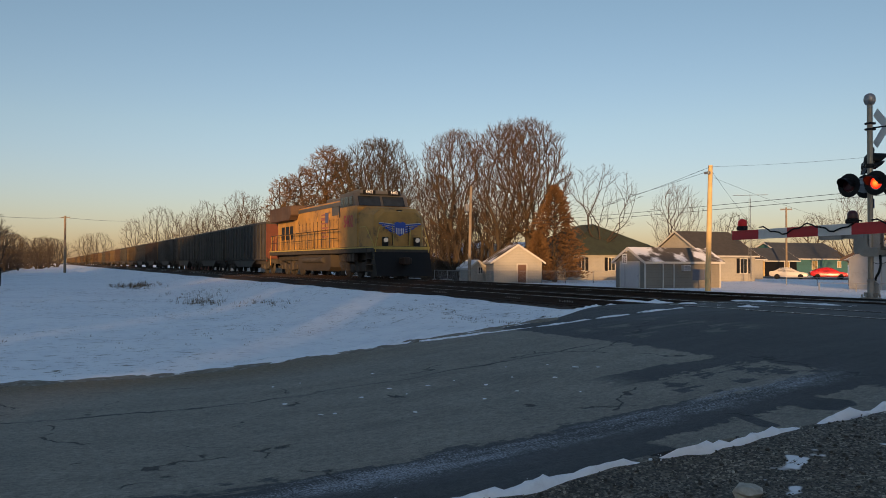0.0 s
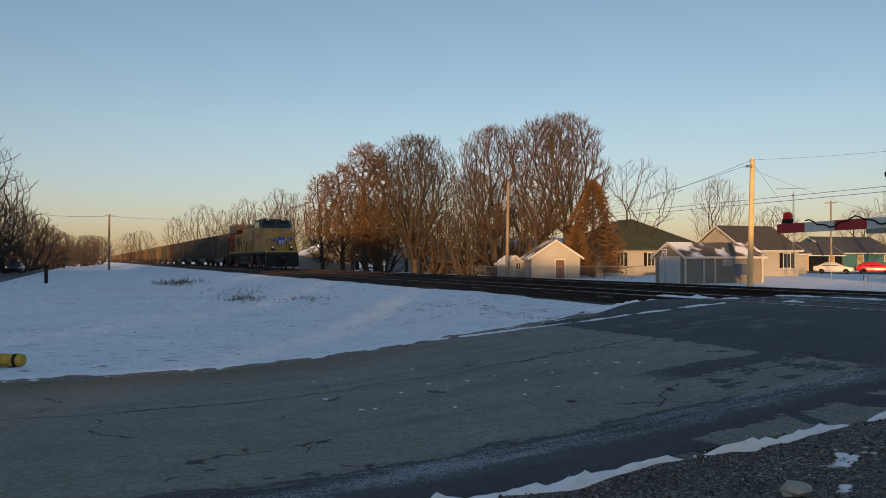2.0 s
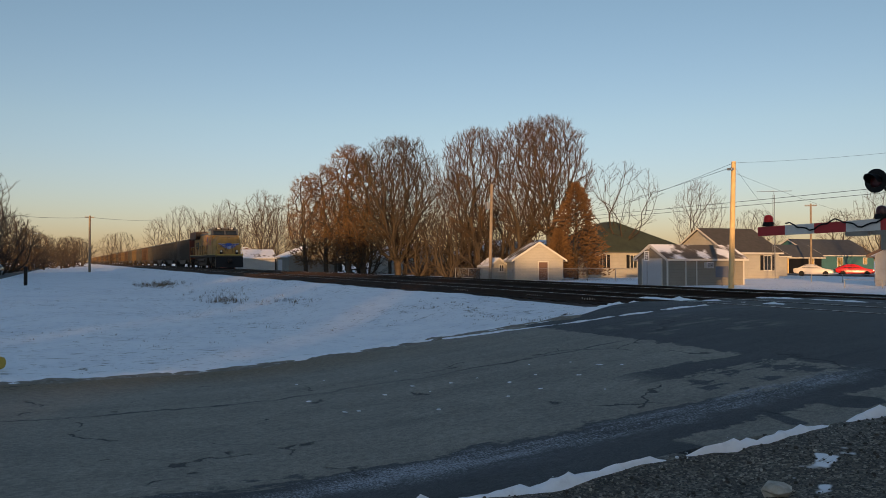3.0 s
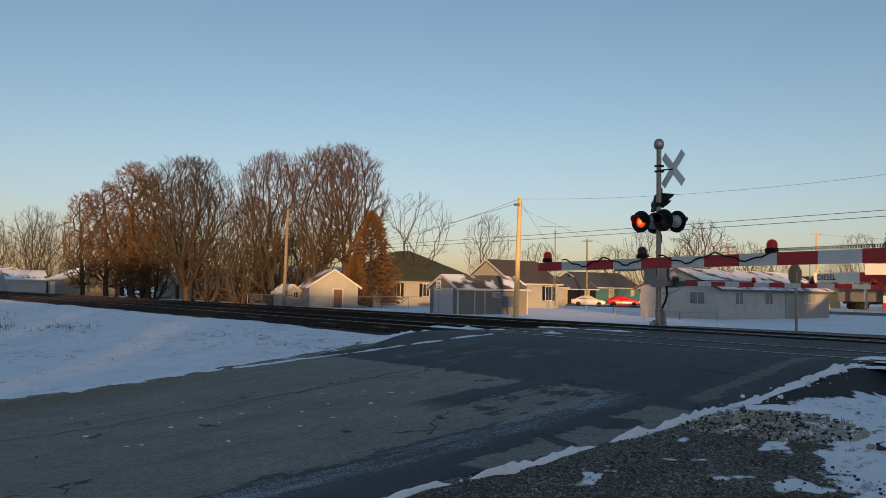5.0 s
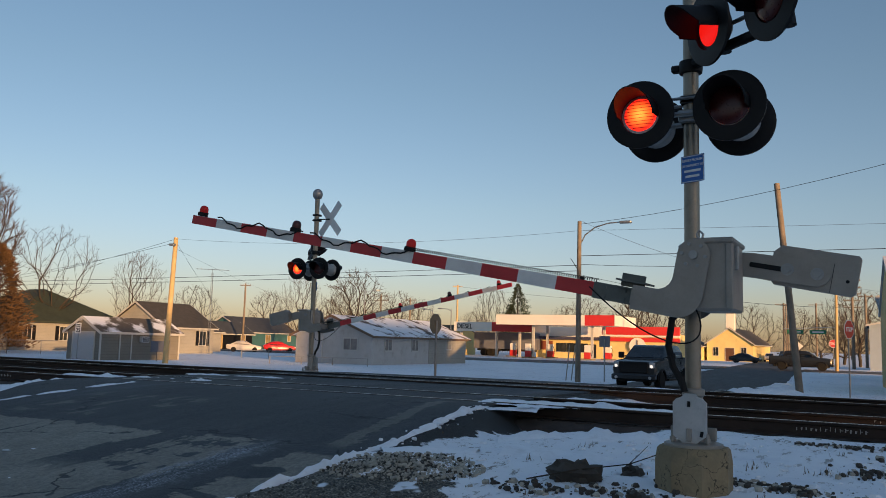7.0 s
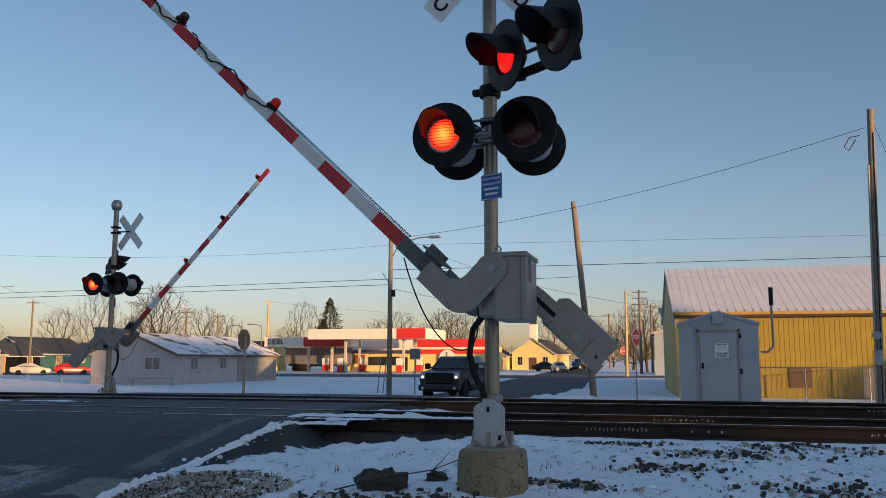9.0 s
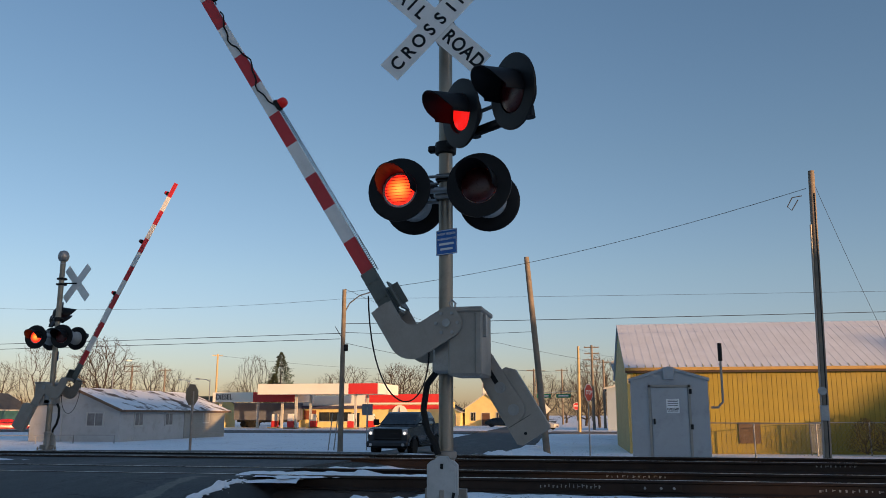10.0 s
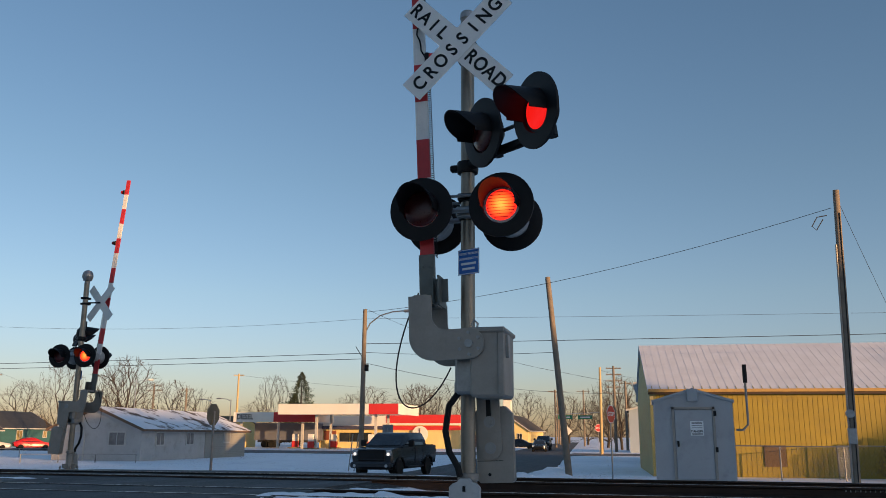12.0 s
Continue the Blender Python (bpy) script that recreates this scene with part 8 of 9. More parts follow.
for i, (x, y, s, w_) in enumerate(((-94, -11.5, 1.45, 1.05), (-99, -15, 1.5, 1.1), (-106, -11, 1.25, 1.1), (-112, -14, 1.2, 1.1), (-118, -10, 0.98, 1.2), (-124, -13, 1.05, 1.2), (-131, -9.5, 0.92, 1.2), (-139, -8.5, 0.86, 1.2), (-147, -11, 0.9, 1.2), (-156, -8, 0.82, 1.2), (-168, -6.5, 0.76, 1.3), (-180, -8, 0.8, 1.3), (-195, -5, 0.74, 1.3), (-212, -6, 0.78, 1.3), (-230, -2, 0.78, 1.4), (-250, -1, 0.82, 1.4), (-275, 1, 0.9, 1.4), (-300, -10, 1.1, 1.3), (-330, 0, 1.1, 1.3), (-360, 4, 1.1, 1.3), (-400, 2, 1.2, 1.3))):
    tree_of((FAR_OAK, FAR_ELM, FAR_OAK, BUSH)[i % 4], x, y, s, i * 53, "dark bare tree along the side street", base=-0.1, wide=w_)
for i, (x, y, s) in enumerate(((-103, -12.5, 0.62), (-115, -12, 0.6), (-127, -11.5, 0.55), (-135, -11, 0.5), (-150, -9.5, 0.5), (-163, -9, 0.5), (-175, -8.5, 0.5), (-188, -8, 0.5), (-205, -7, 0.5), (-222, -6, 0.55), (-243, -4, 0.55), (-262, -2, 0.6), (-285, -1, 0.6))):
    tree_of(BUSH, x, y, s, i * 67, "dark thicket along the side street", base=-0.1, name="thicket", category="bush", group="thickets", wide=1.3)
for i, (x, y, s, w_) in enumerate(((-67.5, 145, 1.25, 0.8), (-53, 158, 1.1, 1.2), (-60, 165, 1.0, 1.0), (-44, 160, 1.15, 1.2), (-36, 150, 1.1, 1.2), (-48, 175, 1.2, 1.3), (-28, 200, 1.2, 1.2), (-22, 240, 1.3, 1.2), (-14, 200, 1.0, 1.2), (-4, 128, 1.05, 0.9), (-7, 150, 1.1, 1.0), (0, 140, 1.1, 1.0), (-10, 260, 1.4, 1.3), (-17, 300, 1.4, 1.3), (-82, 140, 1.0, 1.1), (-92, 150, 1.2, 1.1), (-100, 138, 1.0, 1.0), (-110, 130, 1.1, 1.1), (-120, 120, 1.15, 1.1), (-74, 150, 0.8, 1.2))):
    tree_of((FAR_OAK, FAR_ELM)[i % 2], x, y, s, i * 41, "distant bare tree behind the buildings", wide=w_)
for i, (x, y, s, w_) in enumerate(((-230, 21, 1.3, 0.8), (-225, 27, 1.6, 0.9), (-225, 32.5, 1.45, 0.8), (-200, 34, 1.6, 0.85), (-190, 40, 1.75, 0.85), (-180, 41, 1.6, 0.8), (-300, 12.5, 1.1, 1.1), (-310, 17, 1.2, 1.2))):
    tree_of((FAR_ELM, FAR_OAK)[i % 2], x, y, s, i * 61, "pale bare tree standing behind the coal cars", wide=w_)
for x, y, s, a in ((10.6, 41.4, 0.15, 120), (11.9, 41.3, 0.17, 210), (13.2, 41.3, 0.20, 300), (14.8, 41.2, 0.18, 60)):
    tree_of(SHRUB, x, y, s, a, "tangle of bare bushes before the yellow wall", base=-0.1, name="bush", category="bush", group="thickets", wide=0.9)


def conifer(seed, h, r, mat, x, y, label, tiers=False, base=-0.25, name="conifer"):
    rnd = random.Random(seed)
    T = thing(name, pose(x, y, base), label, "tree")
    g = Geo()
    g.tube([(0, 0, -0.2), (0, 0, h * 0.95)], [h * 0.022 + 0.05, 0.03], 8)
    for i in range(60):
        z = h * (0.12 + 0.82 * i / 60)
        a = rnd.uniform(0, 6.28)
        q = r * (1 - z / h) * 0.9 + 0.1
        g.tube([(0, 0, z), (q * math.cos(a), q * math.sin(a), z + (0.3 if not tiers else -0.1) * q)], [0.04, 0.012], 4, False)
    part("trunk", g, BARK, T)
    g = Geo()
    n = 5200 if not tiers else 3600
    for i in range(n):
        z = h * (0.05 + 0.95 * rnd.random() ** 1.15)
        k = (1 - z / h) ** 0.9 if tiers else (1 - (z / h) ** 1.7) ** 0.8
        lump = 0.75 + 0.35 * noise.noise(Vector((z * 0.9, 3 * math.cos(i), 3 * math.sin(i))))
        if tiers:
            lump *= 0.55 + 0.6 * abs(math.sin(z * 2.6))
        a = rnd.uniform(0, 6.28)
        lob = 1 + 0.22 * math.sin(3 * a + z * 1.3) + 0.12 * math.sin(7 * a - z * 2)
        q = r * k * lump * lob * math.sqrt(rnd.uniform(0.25, 1.0))
        p = Vector((q * math.cos(a), q * math.sin(a), z))
        d = Vector((math.cos(a), math.sin(a), rnd.uniform(-0.3, 0.9))).normalized() * rnd.uniform(0.22, 0.5)
        s = d.cross(Vector((rnd.gauss(0, 1), rnd.gauss(0, 1), rnd.gauss(0, 1)))).normalized() * rnd.uniform(0.05, 0.11)
        b = len(g.v)
        g.v += [tuple(p - s), tuple(p + s), tuple(p + d), tuple(p + d * 0.4 + s.cross(d).normalized() * 0.08)]
        g.f += [(b, b + 1, b + 2), (b, b + 2, b + 3)]
    part("crown", g, mat, T, recalc=False)
    return T


conifer(5, 9.7, 3.7, NEEDLE, -71.2, 46.8, "dense russet brown cedar beside the shed")
conifer(6, 5.0, 1.8, NEEDLE, -70.6, 44.4, "small russet cedar beside the larger one")
conifer(9, 13.4, 7.0, PINE, -63.2, 147, "dark green pine behind the filling station", True)
conifer(10, 9.5, 5.0, PINE, -65.4, 149, "dark green pine behind the filling station", True)

# far woods along the horizon: one soft belt of twigs
rnd = random.Random(77)
g = Geo()
for i in range(9000):
    a = math.radians(rnd.uniform(-30, 112))
    R_ = rnd.uniform(330, 560)
    x, y = -R_ * math.sin(a), R_ * math.cos(a)
    if y < 40 and abs(y - 16) < 14:
        continue
    if abs(x - (-9 + bend(y))) < 12:
        continue
    z = rnd.uniform(0, 1) ** 0.7 * (8 + 4.5 * noise.noise(Vector((a * 14, 0, 0))) + 2 * noise.noise(Vector((a * 60, 1, 0))))
    d = Vector((rnd.gauss(0, 0.6), rnd.gauss(0, 0.6), 1)).normalized() * rnd.uniform(1.5, 3.5)
    s = Vector((math.cos(a), math.sin(a), 0)) * rnd.uniform(0.05, 0.16)
    b = len(g.v)
    p = Vector((x, y, z - 0.6))
    g.v += [tuple(p - s), tuple(p + s), tuple(p + d)]
    g.f.append((b, b + 1, b + 2))
tagged(part("far_woods", g, TWIG, recalc=False), "hazy belt of bare woods along the horizon", "woods", kind="stuff")


# ---- snow ridges, stones, weeds ----
SNOW = plain("packed_snow", (0.87, 0.88, 0.90), 0.75, 0, 0.06, 4, 25, 0.5, 0.22, (0.42, 0.40, 0.38))
STONE = plain("pale_limestone", (0.40, 0.37, 0.31), 0.9, 0, 0.4, 9, 40, 0.5)
DARK_STONE = plain("dark_rubble", (0.060, 0.050, 0.040), 0.95, 0, 0.4, 6, 40, 0.6)
BRICK_PINK = plain("faded_red_plastic", (0.46, 0.16, 0.13), 0.7, 0, 0.15, 8, 40, 0.2)


def ridge(name, label, line, width, height, seed, base=None, least=0.0, mat=None):
    """A low bank of ploughed snow along a line of (x, y)."""
    rnd = random.Random(seed)
    g = Geo()
    pts = []
    for (xa, ya), (xb, yb) in zip(line, line[1:]):
        n = max(2, int(math.hypot(xb - xa, yb - ya) / 0.07))
        pts += [(xa + (xb - xa) * i / n, ya + (yb - ya) * i / n) for i in range(n)]
    prev = None
    K = 7
    for i, (x, y) in enumerate(pts):
        x1, y1 = pts[min(i + 1, len(pts) - 1)]
        x0, y0 = pts[max(i - 1, 0)]
        l = math.hypot(x1 - x0, y1 - y0) or 1
        nx, ny = -(y1 - y0) / l, (x1 - x0) / l
        u = i * 0.07
        big = noise.fractal(Vector((u * 0.9, seed, 0)), 1.0, 2.0, 3)
        wv = max(least * width, width * (0.85 + 1.3 * big + 0.5 * noise.noise(Vector((u * 5.5, seed + 2, 0)))))
        hv = height * max(0.0, 0.8 + 1.2 * noise.fractal(Vector((u * 2.1, seed + 5, 0)), 1.0, 2.0, 3)) * (1 if wv > 0.015 else 0)
        shift = 0.10 * noise.noise(Vector((u * 1.3, seed + 9, 0))) + 0.04 * noise.noise(Vector((u * 6, seed + 3, 0)))
        for k in range(K):
            s = k / (K - 1) * 2 - 1
            px, py = x + nx * (s * wv + shift), y + ny * (s * wv + shift)
            inside = road_l(py) < px < road_r(py)
            u_ = (px - road_l(py)) / (road_r(py) - road_l(py))
            gz = base if base is not None else road_z(py) - 0.035 * (2 * u_ - 1) ** 2 * (1 - smooth01(7, 10.4, py)) if inside else ground_z(px, py)
            z = gz + hv * (1 - s * s) * (0.8 + 0.5 * noise.noise(Vector((px * 14, py * 14, 0)))) - 0.012
            g.v.append((px, py, z))
        if i:
            b = (i - 1) * K
            g.f += [(b + k, b + k + 1, b + K + k + 1, b + K + k) for k in range(K - 1)]
    tagged(part(name, g, mat or SNOW, smooth=70, recalc=False), label, "snow bank" if mat is None else "verge", kind="stuff")


ridge("snow_bank", "narrow crusty snow ridge along the road edge", [(-5.0, -2), (-5.02, 2.6), (-4.98, 3.8), (-4.83, 4.8), (-4.72, 6.3), (-4.70, 7.0)], 0.050, 0.075, 2, None, 0.35)
ridge("snow_bank", "crusty snow bank where the road meets the rails", [(-4.70, 6.6), (-4.68, 7.4), (-4.72, 8.3), (-4.86, 9.4), (-5.05, 10.9)], 0.075, 0.06, 7, None, 0.30)
VERGE = plain("brown_grit_and_slush", (0.19, 0.155, 0.115), 0.95, 0, 0.4, 5, 40, 0.8, 0.6, (0.50, 0.50, 0.52))
ridge("verge", "brown grit and slush along the far road edge", [(-12.58, -8), (-12.56, 2), (-12.55, 6), (-12.7, 8.4)], 0.34, 0.03, 41, None, 0.7, VERGE)
ridge("snow_bank", "dirty snow ridge along the far road edge", [(-12.98, -8), (-12.95, 2), (-12.80, 5.2), (-13.0, 7.2)], 0.30, 0.05, 11, None, 0.6)
ridge("snow_bank", "thin snow line on the road before the rails", [(-12.75, 4.4), (-12.3, 6.2), (-11.85, 7.8), (-11.70, 9.2), (-11.9, 10.7)], 0.10, 0.035, 17, None, 0.5)
ridge("snow_bank", "snow left where the field meets the rails", [(-13.5, 8.6), (-13.55, 9.6), (-13.8, 10.6)], 0.22, 0.06, 13, None, 0.5)
ridge("snow_bank", "snow lying between the rails beside the road", [(-15.4, 11.95), (-14.2, 11.95), (-12.9, 12.0), (-11.4, 12.05)], 0.26, 0.05, 67, RAIL_Z - 0.03, 0.5)
ridge("snow_bank", "thin snow between the tracks on the crossing", [(-14.0, 14.0), (-12.6, 14.1), (-11.0, 14.1)], 0.20, 0.03, 71, RAIL_Z - 0.005, 0.3)
ridge("snow_bank", "crusted snow over the near rails beside the road", [(-5.35, 11.45), (-4.8, 11.5), (-4.2, 11.6), (-3.7, 11.75)], 0.62, 0.05, 23, RAIL_Z - 0.012, 0.75)
ridge("snow_bank", "snow left between the rails beside the road", [(-3.9, 11.9), (-3.2, 11.95), (-2.4, 12.0)], 0.34, 0.06, 43, RAIL_Z - 0.05, 0.4)
ridge("snow_bank", "snow lying on the ballast before the near rail", [(-5.05, 10.70), (-4.7, 10.85), (-4.2, 10.95)], 0.20, 0.06, 47, RAIL_Z - 0.06, 0.6)
ridge("snow_bank", "thin snow lying between the two tracks", [(-5.3, 13.7), (-4.6, 13.7), (-3.8, 13.7)], 0.45, 0.04, 31, RAIL_Z - 0.06, 0.4)
ridge("snow_bank", "ploughed snow heap beside the far road", [(-6.2, 36.5), (-5.0, 38.6), (-4.4, 41), (-5.0, 46)], 0.8, 0.24, 29)
ridge("snow_bank", "lumpy frozen snow beside the signal mast", [(-4.0, 9.0), (-3.4, 9.2), (-2.6, 9.4), (-1.9, 9.6)], 0.42, 0.11, 53, None, 0.4)
ridge("snow_bank", "lumpy frozen snow beside the signal mast", [(-3.5, 8.05), (-2.8, 8.1), (-2.0, 7.9)], 0.34, 0.09, 59, None, 0.3)
ridge("snow_bank", "lumpy frozen snow behind the gravel heap", [(-4.55, 7.3), (-4.2, 7.6), (-3.6, 7.75)], 0.24, 0.08, 61, None, 0.5)


def rock(g, x, y, z, r, rnd, flat=0.7):
    """An angular stone: a skewed, chipped block of five-sided rings."""
    n = 5
    sx, sy, turn = rnd.uniform(0.7, 1.3), rnd.uniform(0.6, 1.0), rnd.uniform(0, 6.28)
    b = len(g.v)
    for ph, top in ((0.75, 0.8), (1.45, 0.15), (2.3, -0.7)):
        for k in range(n):
            a = 2 * math.pi * k / n + rnd.uniform(-0.35, 0.35)
            q = r * rnd.uniform(0.7, 1.2) * math.sin(ph)
            u, v = q * sx * math.cos(a), q * sy * math.sin(a)
            g.v.append((x + u * math.cos(turn) - v * math.sin(turn), y + u * math.sin(turn) + v * math.cos(turn), z + flat * r * (top + rnd.uniform(-0.25, 0.25))))
    for i in range(2):
        g.f += [(b + i * n + k, b + i * n + (k + 1) % n, b + (i + 1) * n + (k + 1) % n, b + (i + 1) * n + k) for k in range(n)]
    g.f += [tuple(b + k for k in range(n)), tuple(b + 2 * n + k for k in range(n))]


def lump(r, seed, flat=0.6):
    """A large broken lump with a rough, pitted skin."""
    g = Geo()
    nu, nv = 18, 10
    for j in range(nv + 1):
        ph = math.pi * j / nv
        for i in range(nu):
            a = 2 * math.pi * i / nu
            d = Vector((math.sin(ph) * math.cos(a), math.sin(ph) * math.sin(a), math.cos(ph)))
            q = r * (1 + 0.60 * noise.noise(d * 1.9 + Vector((seed, 0, 0))) + 0.30 * noise.noise(d * 4.2 + Vector((0, seed, 0))))
            g.v.append((d.x * q * 1.25, d.y * q * 0.85, d.z * q * flat))
    g.f = [(j * nu + i, j * nu + (i + 1) % nu, (j + 1) * nu + (i + 1) % nu, (j + 1) * nu + i) for j in range(nv) for i in range(nu)]
    return g


rnd = random.Random(15)
g = Geo()
for i in range(120):
    u = rnd.random()
    y = 3.0 + 7.7 * u
    x = road_r(y) + 0.02 + rnd.gauss(0.05, 0.03 + 0.02 * smooth01(6.2, 7.4, y))
    r = (0.008 + 0.030 * rnd.random() ** 3) * (0.5 + 0.5 * smooth01(5.5, 7.2, y))
    rock(g, x, y, (road_z(y) if x < road_r(y) else ground_z(x, y)) + r * 0.3, r, rnd, 0.6)
for i in range(300):
    x, y = rnd.uniform(-4.1, 2.5), rnd.uniform(6.9, 10.0)
    r = 0.015 + 0.05 * rnd.random() ** 3
    rock(g, x, y, ground_z(x, y) + r * 0.05, r, rnd, 0.45)
for i in range(22):
    x, y = rnd.gauss(-8.6, 0.9), rnd.uniform(2.2, 6.6)
    rock(g, x, y, road_z(y) + 0.004, rnd.uniform(0.012, 0.04), rnd, 0.18)
tagged(part("snow_crumbs", g, SNOW, smooth=40), "crumbs of frozen snow along the road edge", "snow", kind="stuff")
rnd = random.Random(5)
g, gd = Geo(), Geo()
for i in range(8000):
    x, y = rnd.uniform(-5.2, 2.5), rnd.uniform(1.6, 7.4)
    rag = 0.7 * noise.noise(Vector((x, y, 0)))
    if y + rag > 6.9 or x + 0.6 * y + rag > 0.5:
        continue
    r = 0.006 + 0.012 * rnd.random() ** 3
    rock(g if rnd.random() < 0.16 else gd, x, y, ground_z(x, y) + r * 0.3, r, rnd)
for i in range(1700):
    a, q = rnd.uniform(0, 6.28), rnd.random() ** 0.6
    x, y = -3.80 + 0.85 * q * math.cos(a) - 0.2 * q, 6.75 + 0.55 * q * math.sin(a)
    r = 0.007 + 0.020 * rnd.random() ** 3
    rock(g if rnd.random() < 0.8 else gd, x, y, ground_z(x, y) + r * 0.35, r, rnd)
for cx, cy, n, sp, big in ((-0.90, 7.45, 300, 0.45, 0.075), (0.15, 8.4, 170, 0.45, 0.07), (0.65, 9.3, 220, 0.55, 0.07), (1.4, 7.6, 240, 0.7, 0.07), (-1.9, 6.6, 110, 0.4, 0.06), (-0.45, 9.9, 150, 0.35, 0.06), (1.3, 10.0, 190, 0.5, 0.06), (2.2, 9.6, 150, 0.9, 0.06), (-2.6, 6.55, 120, 0.35, 0.07)):
    for i in range(n):
        x, y = cx + rnd.gauss(0, sp * 0.62), cy + rnd.gauss(0, sp * 0.30)
        r = 0.008 + 0.5 * big * rnd.random() ** 2
        rock(g if rnd.random() < 0.4 else gd, x, y, ground_z(x, y) + r * 0.3, r, rnd)
tagged(part("loose_stones", g, STONE, smooth=25), "scattered pale limestone gravel beside the road", "stones", kind="stuff")
tagged(part("dark_stones", gd, DARK_STONE, smooth=25), "scattered dark gravel and rubble", "stones", kind="stuff")
for x, y, r in ((-2.36, 6.92, 0.19), (-1.98, 7.35, 0.10), (-1.86, 6.02, 0.12), (-1.66, 6.35, 0.10), (-1.62, 7.05, 0.09), (-2.22, 5.95, 0.10)):
    tagged(part("rock", lump(r, r * 40), DARK_STONE, m=pose(x, y, ground_z(x, y) + r * 0.2, 0, 0, r * 900), smooth=30), "dark lump of broken asphalt in the snow", "rock", "lumps of rubble")
g = Geo()
rock(g, 0, 0, 0.03, 0.11, rnd, 0.4)
tagged(part("rock", g, STONE, m=pose(-4.05, 4.12, ground_z(-4.05, 4.12)), smooth=20), "flat pale stone lying on the gravel", "rock", "lumps of rubble")
pb = thing("plastic_scrap", pose(-4.0, 3.25, ground_z(-4.0, 3.25), 0, 0, 30), "broken pinkish red plastic scrap on gravel", "debris")
for m_ in (pose(0, 0, 0.03, 8, 4, 0), pose(0.03, 0.10, 0.045, -12, 6, 25), pose(0.14, 0.02, 0.03, 4, -8, -30)):
    g = Geo()
    g.box(-0.14, -0.045, -0.012, 0.14, 0.045, 0.012, 0.006)
    part("piece", g, BRICK_PINK, pb, m=m_)
st = thing("dead_branch", pose(-2.1, 6.85, ground_z(-2.1, 6.85)), "thin dead branch lying on the snow", "branch")
g = Geo()
g.tube([(-0.55, -0.3, 0.02), (-0.2, -0.1, 0.10), (0.2, 0.1, 0.16), (0.55, 0.32, 0.30)], [0.007, 0.006, 0.005, 0.003], 5)
g.tube([(0.2, 0.1, 0.16), (0.36, 0.08, 0.32)], [0.004, 0.002], 4)
part("stem", g, BARK, st)

# weeds and dark tufts in the snow
g = Geo()


def weed(x, y, h, n):
    z = ground_z(x, y)
    for k in range(n):
        a, q = rnd.uniform(0, 6.28), rnd.uniform(0.1, 0.7)
        p = Vector((x + rnd.gauss(0, 0.05), y + rnd.gauss(0, 0.05), z))
        d = Vector((q * math.cos(a), q * math.sin(a), 1)).normalized() * h * rnd.uniform(0.4, 1.0)
        s = Vector((math.cos(a + 1.6), math.sin(a + 1.6), 0)) * 0.006
        b = len(g.v)
        g.v += [tuple(p - s), tuple(p + s), tuple(p + d)]
        g.f.append((b, b + 1, b + 2))


for i in range(1500):
    x, y = rnd.uniform(-60, -13), rnd.uniform(-6, 9.6)
    if noise.noise(Vector((x * 0.22, y * 0.22, 2))) < 0.02:
        continue
    weed(x, y, rnd.uniform(0.02, 0.07), 4)
for cx, cy, n, sp, h in ((-60, 5.6, 160, 2.6, 0.45), (-34.5, 5.8, 40, 1.2, 0.45), (-30, 7.2, 26, 1.5, 0.25), (-41, 6.6, 26, 2.5, 0.25), (-19, 9.0, 16, 1.6, 0.08), (-15.2, 8.4, 24, 0.9, 0.08)):
    for i in range(n):
        weed(cx + rnd.gauss(0, sp), cy + rnd.gauss(0, sp * 0.28), h * rnd.uniform(0.4, 1.1), 9)
for i in range(70):
    x, y = rnd.uniform(-5, 6), rnd.uniform(5.6, 10)
    weed(x, y, rnd.uniform(0.03, 0.09), 6)
tagged(part("dead_weeds", g, WEED, recalc=False), "dead brown weeds and grass tips in the snow", "weeds", kind="stuff")

# joint bar and chalk marks on the rails, the writing as plain pale bars
jb = thing("rail_joint", pose(0.42, RAILS[0] - 0.012, RAIL_Z - 0.145), "bolted joint bar on the near rail", "rail joint")
g = Geo()
g.box(-0.36, -0.020, 0.0, 0.36, 0.0, 0.10, 0.006)
part("bar", g, RUST, jb)
for x in (-0.26, -0.10, 0.10, 0.26):
    g = Geo()
    g.tube([(x, -0.045, 0.05), (x, -0.018, 0.05)], 0.018, 6)
    part("bolt", g, GALV if x > -0.2 else RUST, jb)
g = Geo()
for rail, x0, n, w_, h in ((0, -1.02, 15, 0.036, 0.055), (1, -0.2, 12, 0.05, 0.045), (0, 2.4, 10, 0.05, 0.035), (2, 3.2, 9, 0.05, 0.05), (0, 4.6, 9, 0.05, 0.05), (0, -16.8, 6, 0.07, 0.05), (0, -19.4, 8, 0.07, 0.045), (0, -24.0, 9, 0.08, 0.05), (0, -14.6, 6, 0.06, 0.04), (2, -22.0, 8, 0.07, 0.05)):
    y, top = RAILS[rail] - 0.0135, rail_z(RAILS[rail])
    for k in range(n):
        x = x0 + k * w_ * 1.5
        z0 = top - (0.115 if rail == 0 else 0.08) + 0.012 * rnd.random()
        g.box(x, y, z0, x + w_ * rnd.uniform(0.15, 0.5), y + 0.0025, z0 + h * rnd.uniform(0.5, 1.0), 0.0)
        if rnd.random() < 0.5:
            g.box(x, y, z0 + h * 0.4, x + w_ * rnd.uniform(0.6, 1.1), y + 0.0024, z0 + h * 0.4 + 0.008, 0.0)
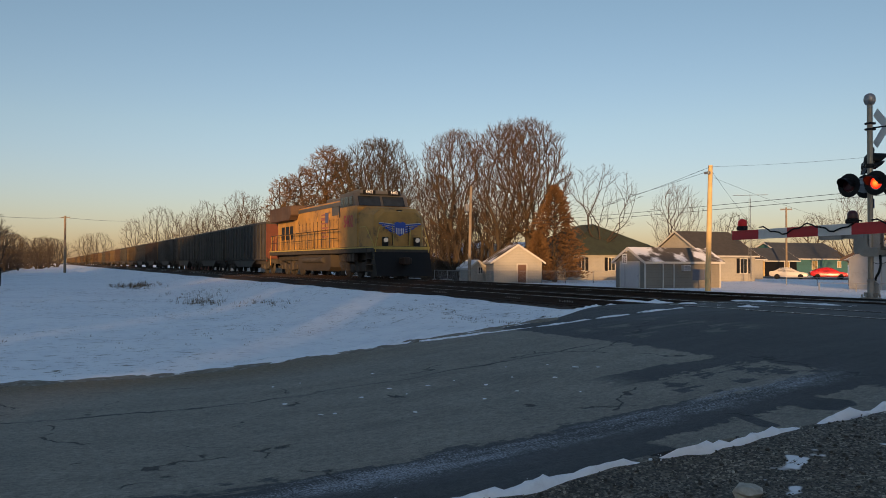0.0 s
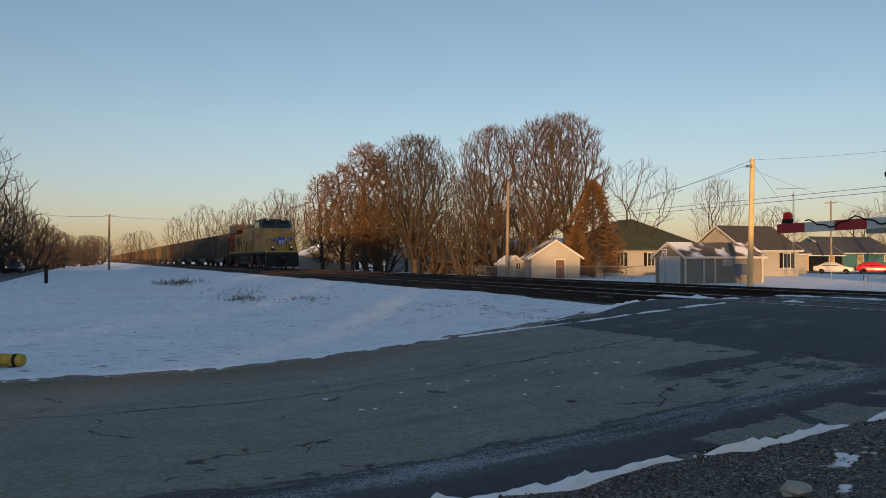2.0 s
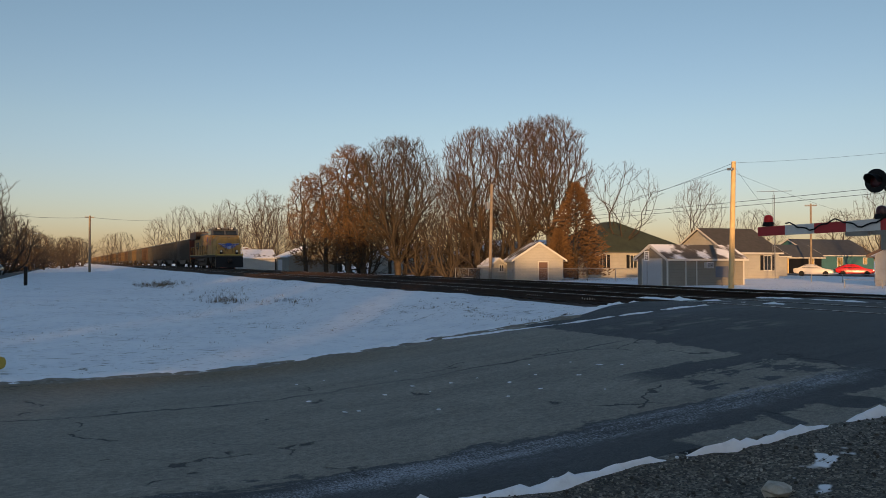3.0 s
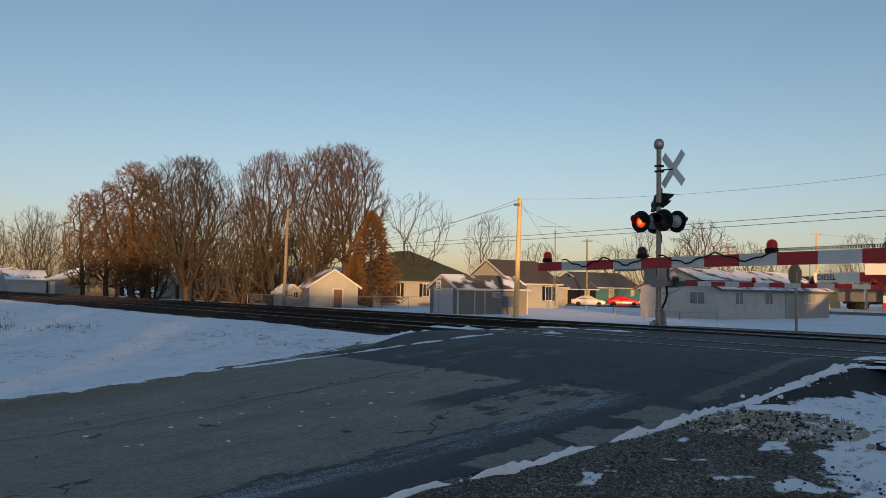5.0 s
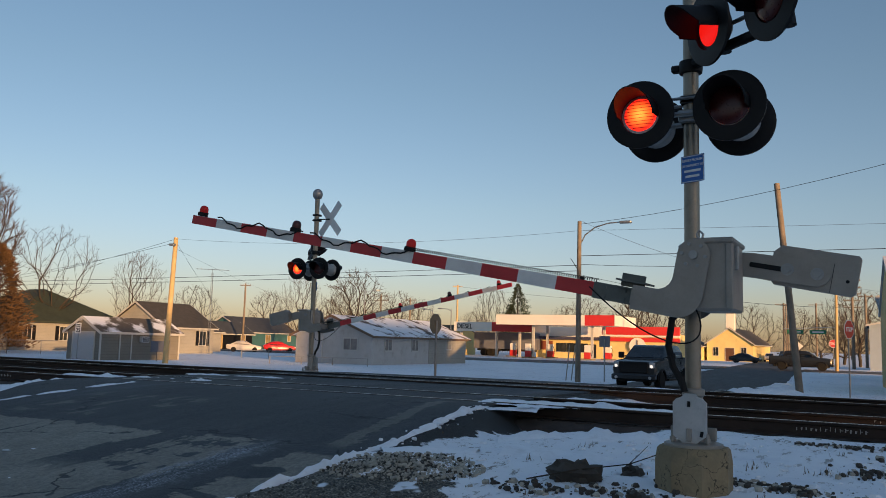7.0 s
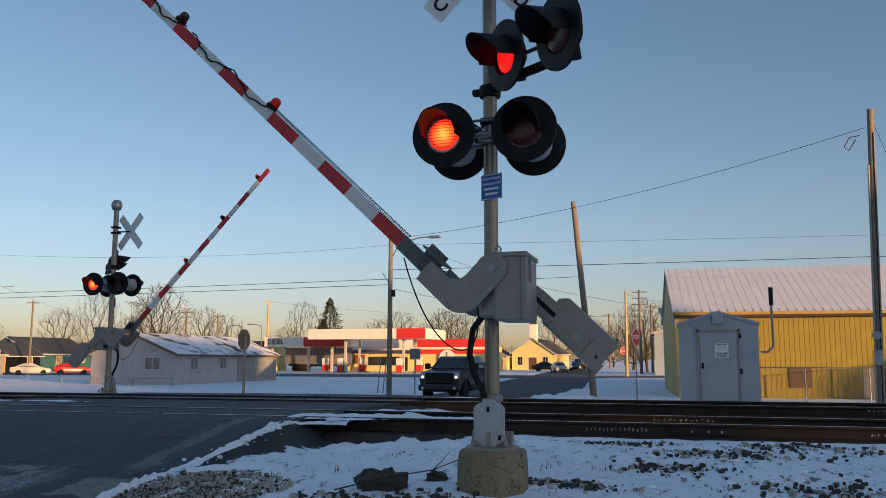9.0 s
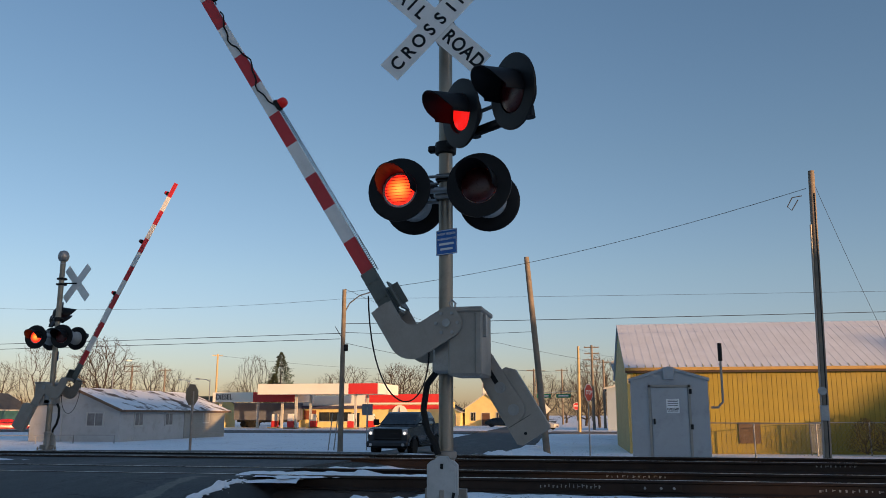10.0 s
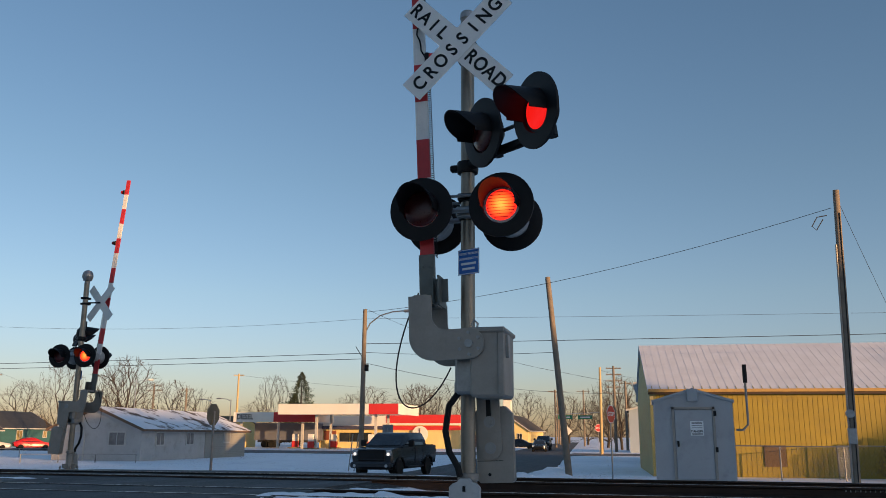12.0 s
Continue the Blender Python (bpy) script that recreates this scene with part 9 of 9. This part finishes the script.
tagged(part("chalk_marks", g, plain("faded_chalk", (0.36, 0.35, 0.33), 0.9), recalc=False), "pale chalk marks on the rail webs", "chalk marks", kind="stuff")


def motions():
    for blind, lit in BLINDS:
        walk(blind, winking(blind, lit))
    for arm, turns in ARMS:
        base = arm.matrix_basis.copy()
        walk(arm, [(t, base @ pose(0, 0, 0, 0, a, 0)) for t, a in turns])
    for lead, turns in LEADS:
        base = lead.matrix_basis.copy()
        walk(lead, [(t, base @ pose(0, 0, 0, 0, (a - 69) * 0.9, 0)) for t, a in turns])
    for car in MOVERS:
        base = car.matrix_basis.copy()
        walk(car, [(t, pose(-18.35 * t, 0, 0) @ base) for t in (0.0, 0.1, 1.0, 4.0, 8.0, 11.0, 11.9, 12.0)])
    walk(PICKUP, [(t, pose(x, y, road_z(y) - 0.01, 0, 0, r)) for t, x, y, r in ((0.0, -9.75, 38.9, -93), (6.0, -9.75, 38.9, -93), (9.5, -10.0, 38.9, -93), (10.5, -10.3, 38.8, -93), (11.2, -10.8, 38.6, -94), (12.0, -11.5, 38.3, -95))])
    walk(ONCOMING, [(t, pose(x, y, road_z(y), 0, 0, -86)) for t, x, y in ((0.0, -24, 250), (9.0, -15.6, 138), (10.5, -14.6, 124), (12.0, -13.6, 108))])
    walk(FOLLOWER, [(t, pose(x, y, road_z(y), 0, 0, -86)) for t, x, y in ((0.0, -25, 268), (9.0, -16.6, 152), (10.5, -15.4, 138), (12.0, -14.3, 118))])
    walk(CROSSER, [(t, pose(x, 91.5, -0.22, 0, 0, 0)) for t, x in ((0.0, -42), (4.0, -22), (6.5, -10.3), (7.5, -5.4), (9.0, 10.0), (12.0, 52.0))])
    walk(PASSER, [(t, pose(x, y, -0.21, 0, 0, r)) for t, x, y, r in ((0.0, -28.6, 262, -86), (7.5, -18.4, 146, -86), (9.0, -15.6, 117, -72), (9.7, -12.6, 108.5, -35), (10.5, -7.2, 106, 0), (11.0, -4.2, 106, 0), (12.0, 4.0, 106, 0))])


motions()
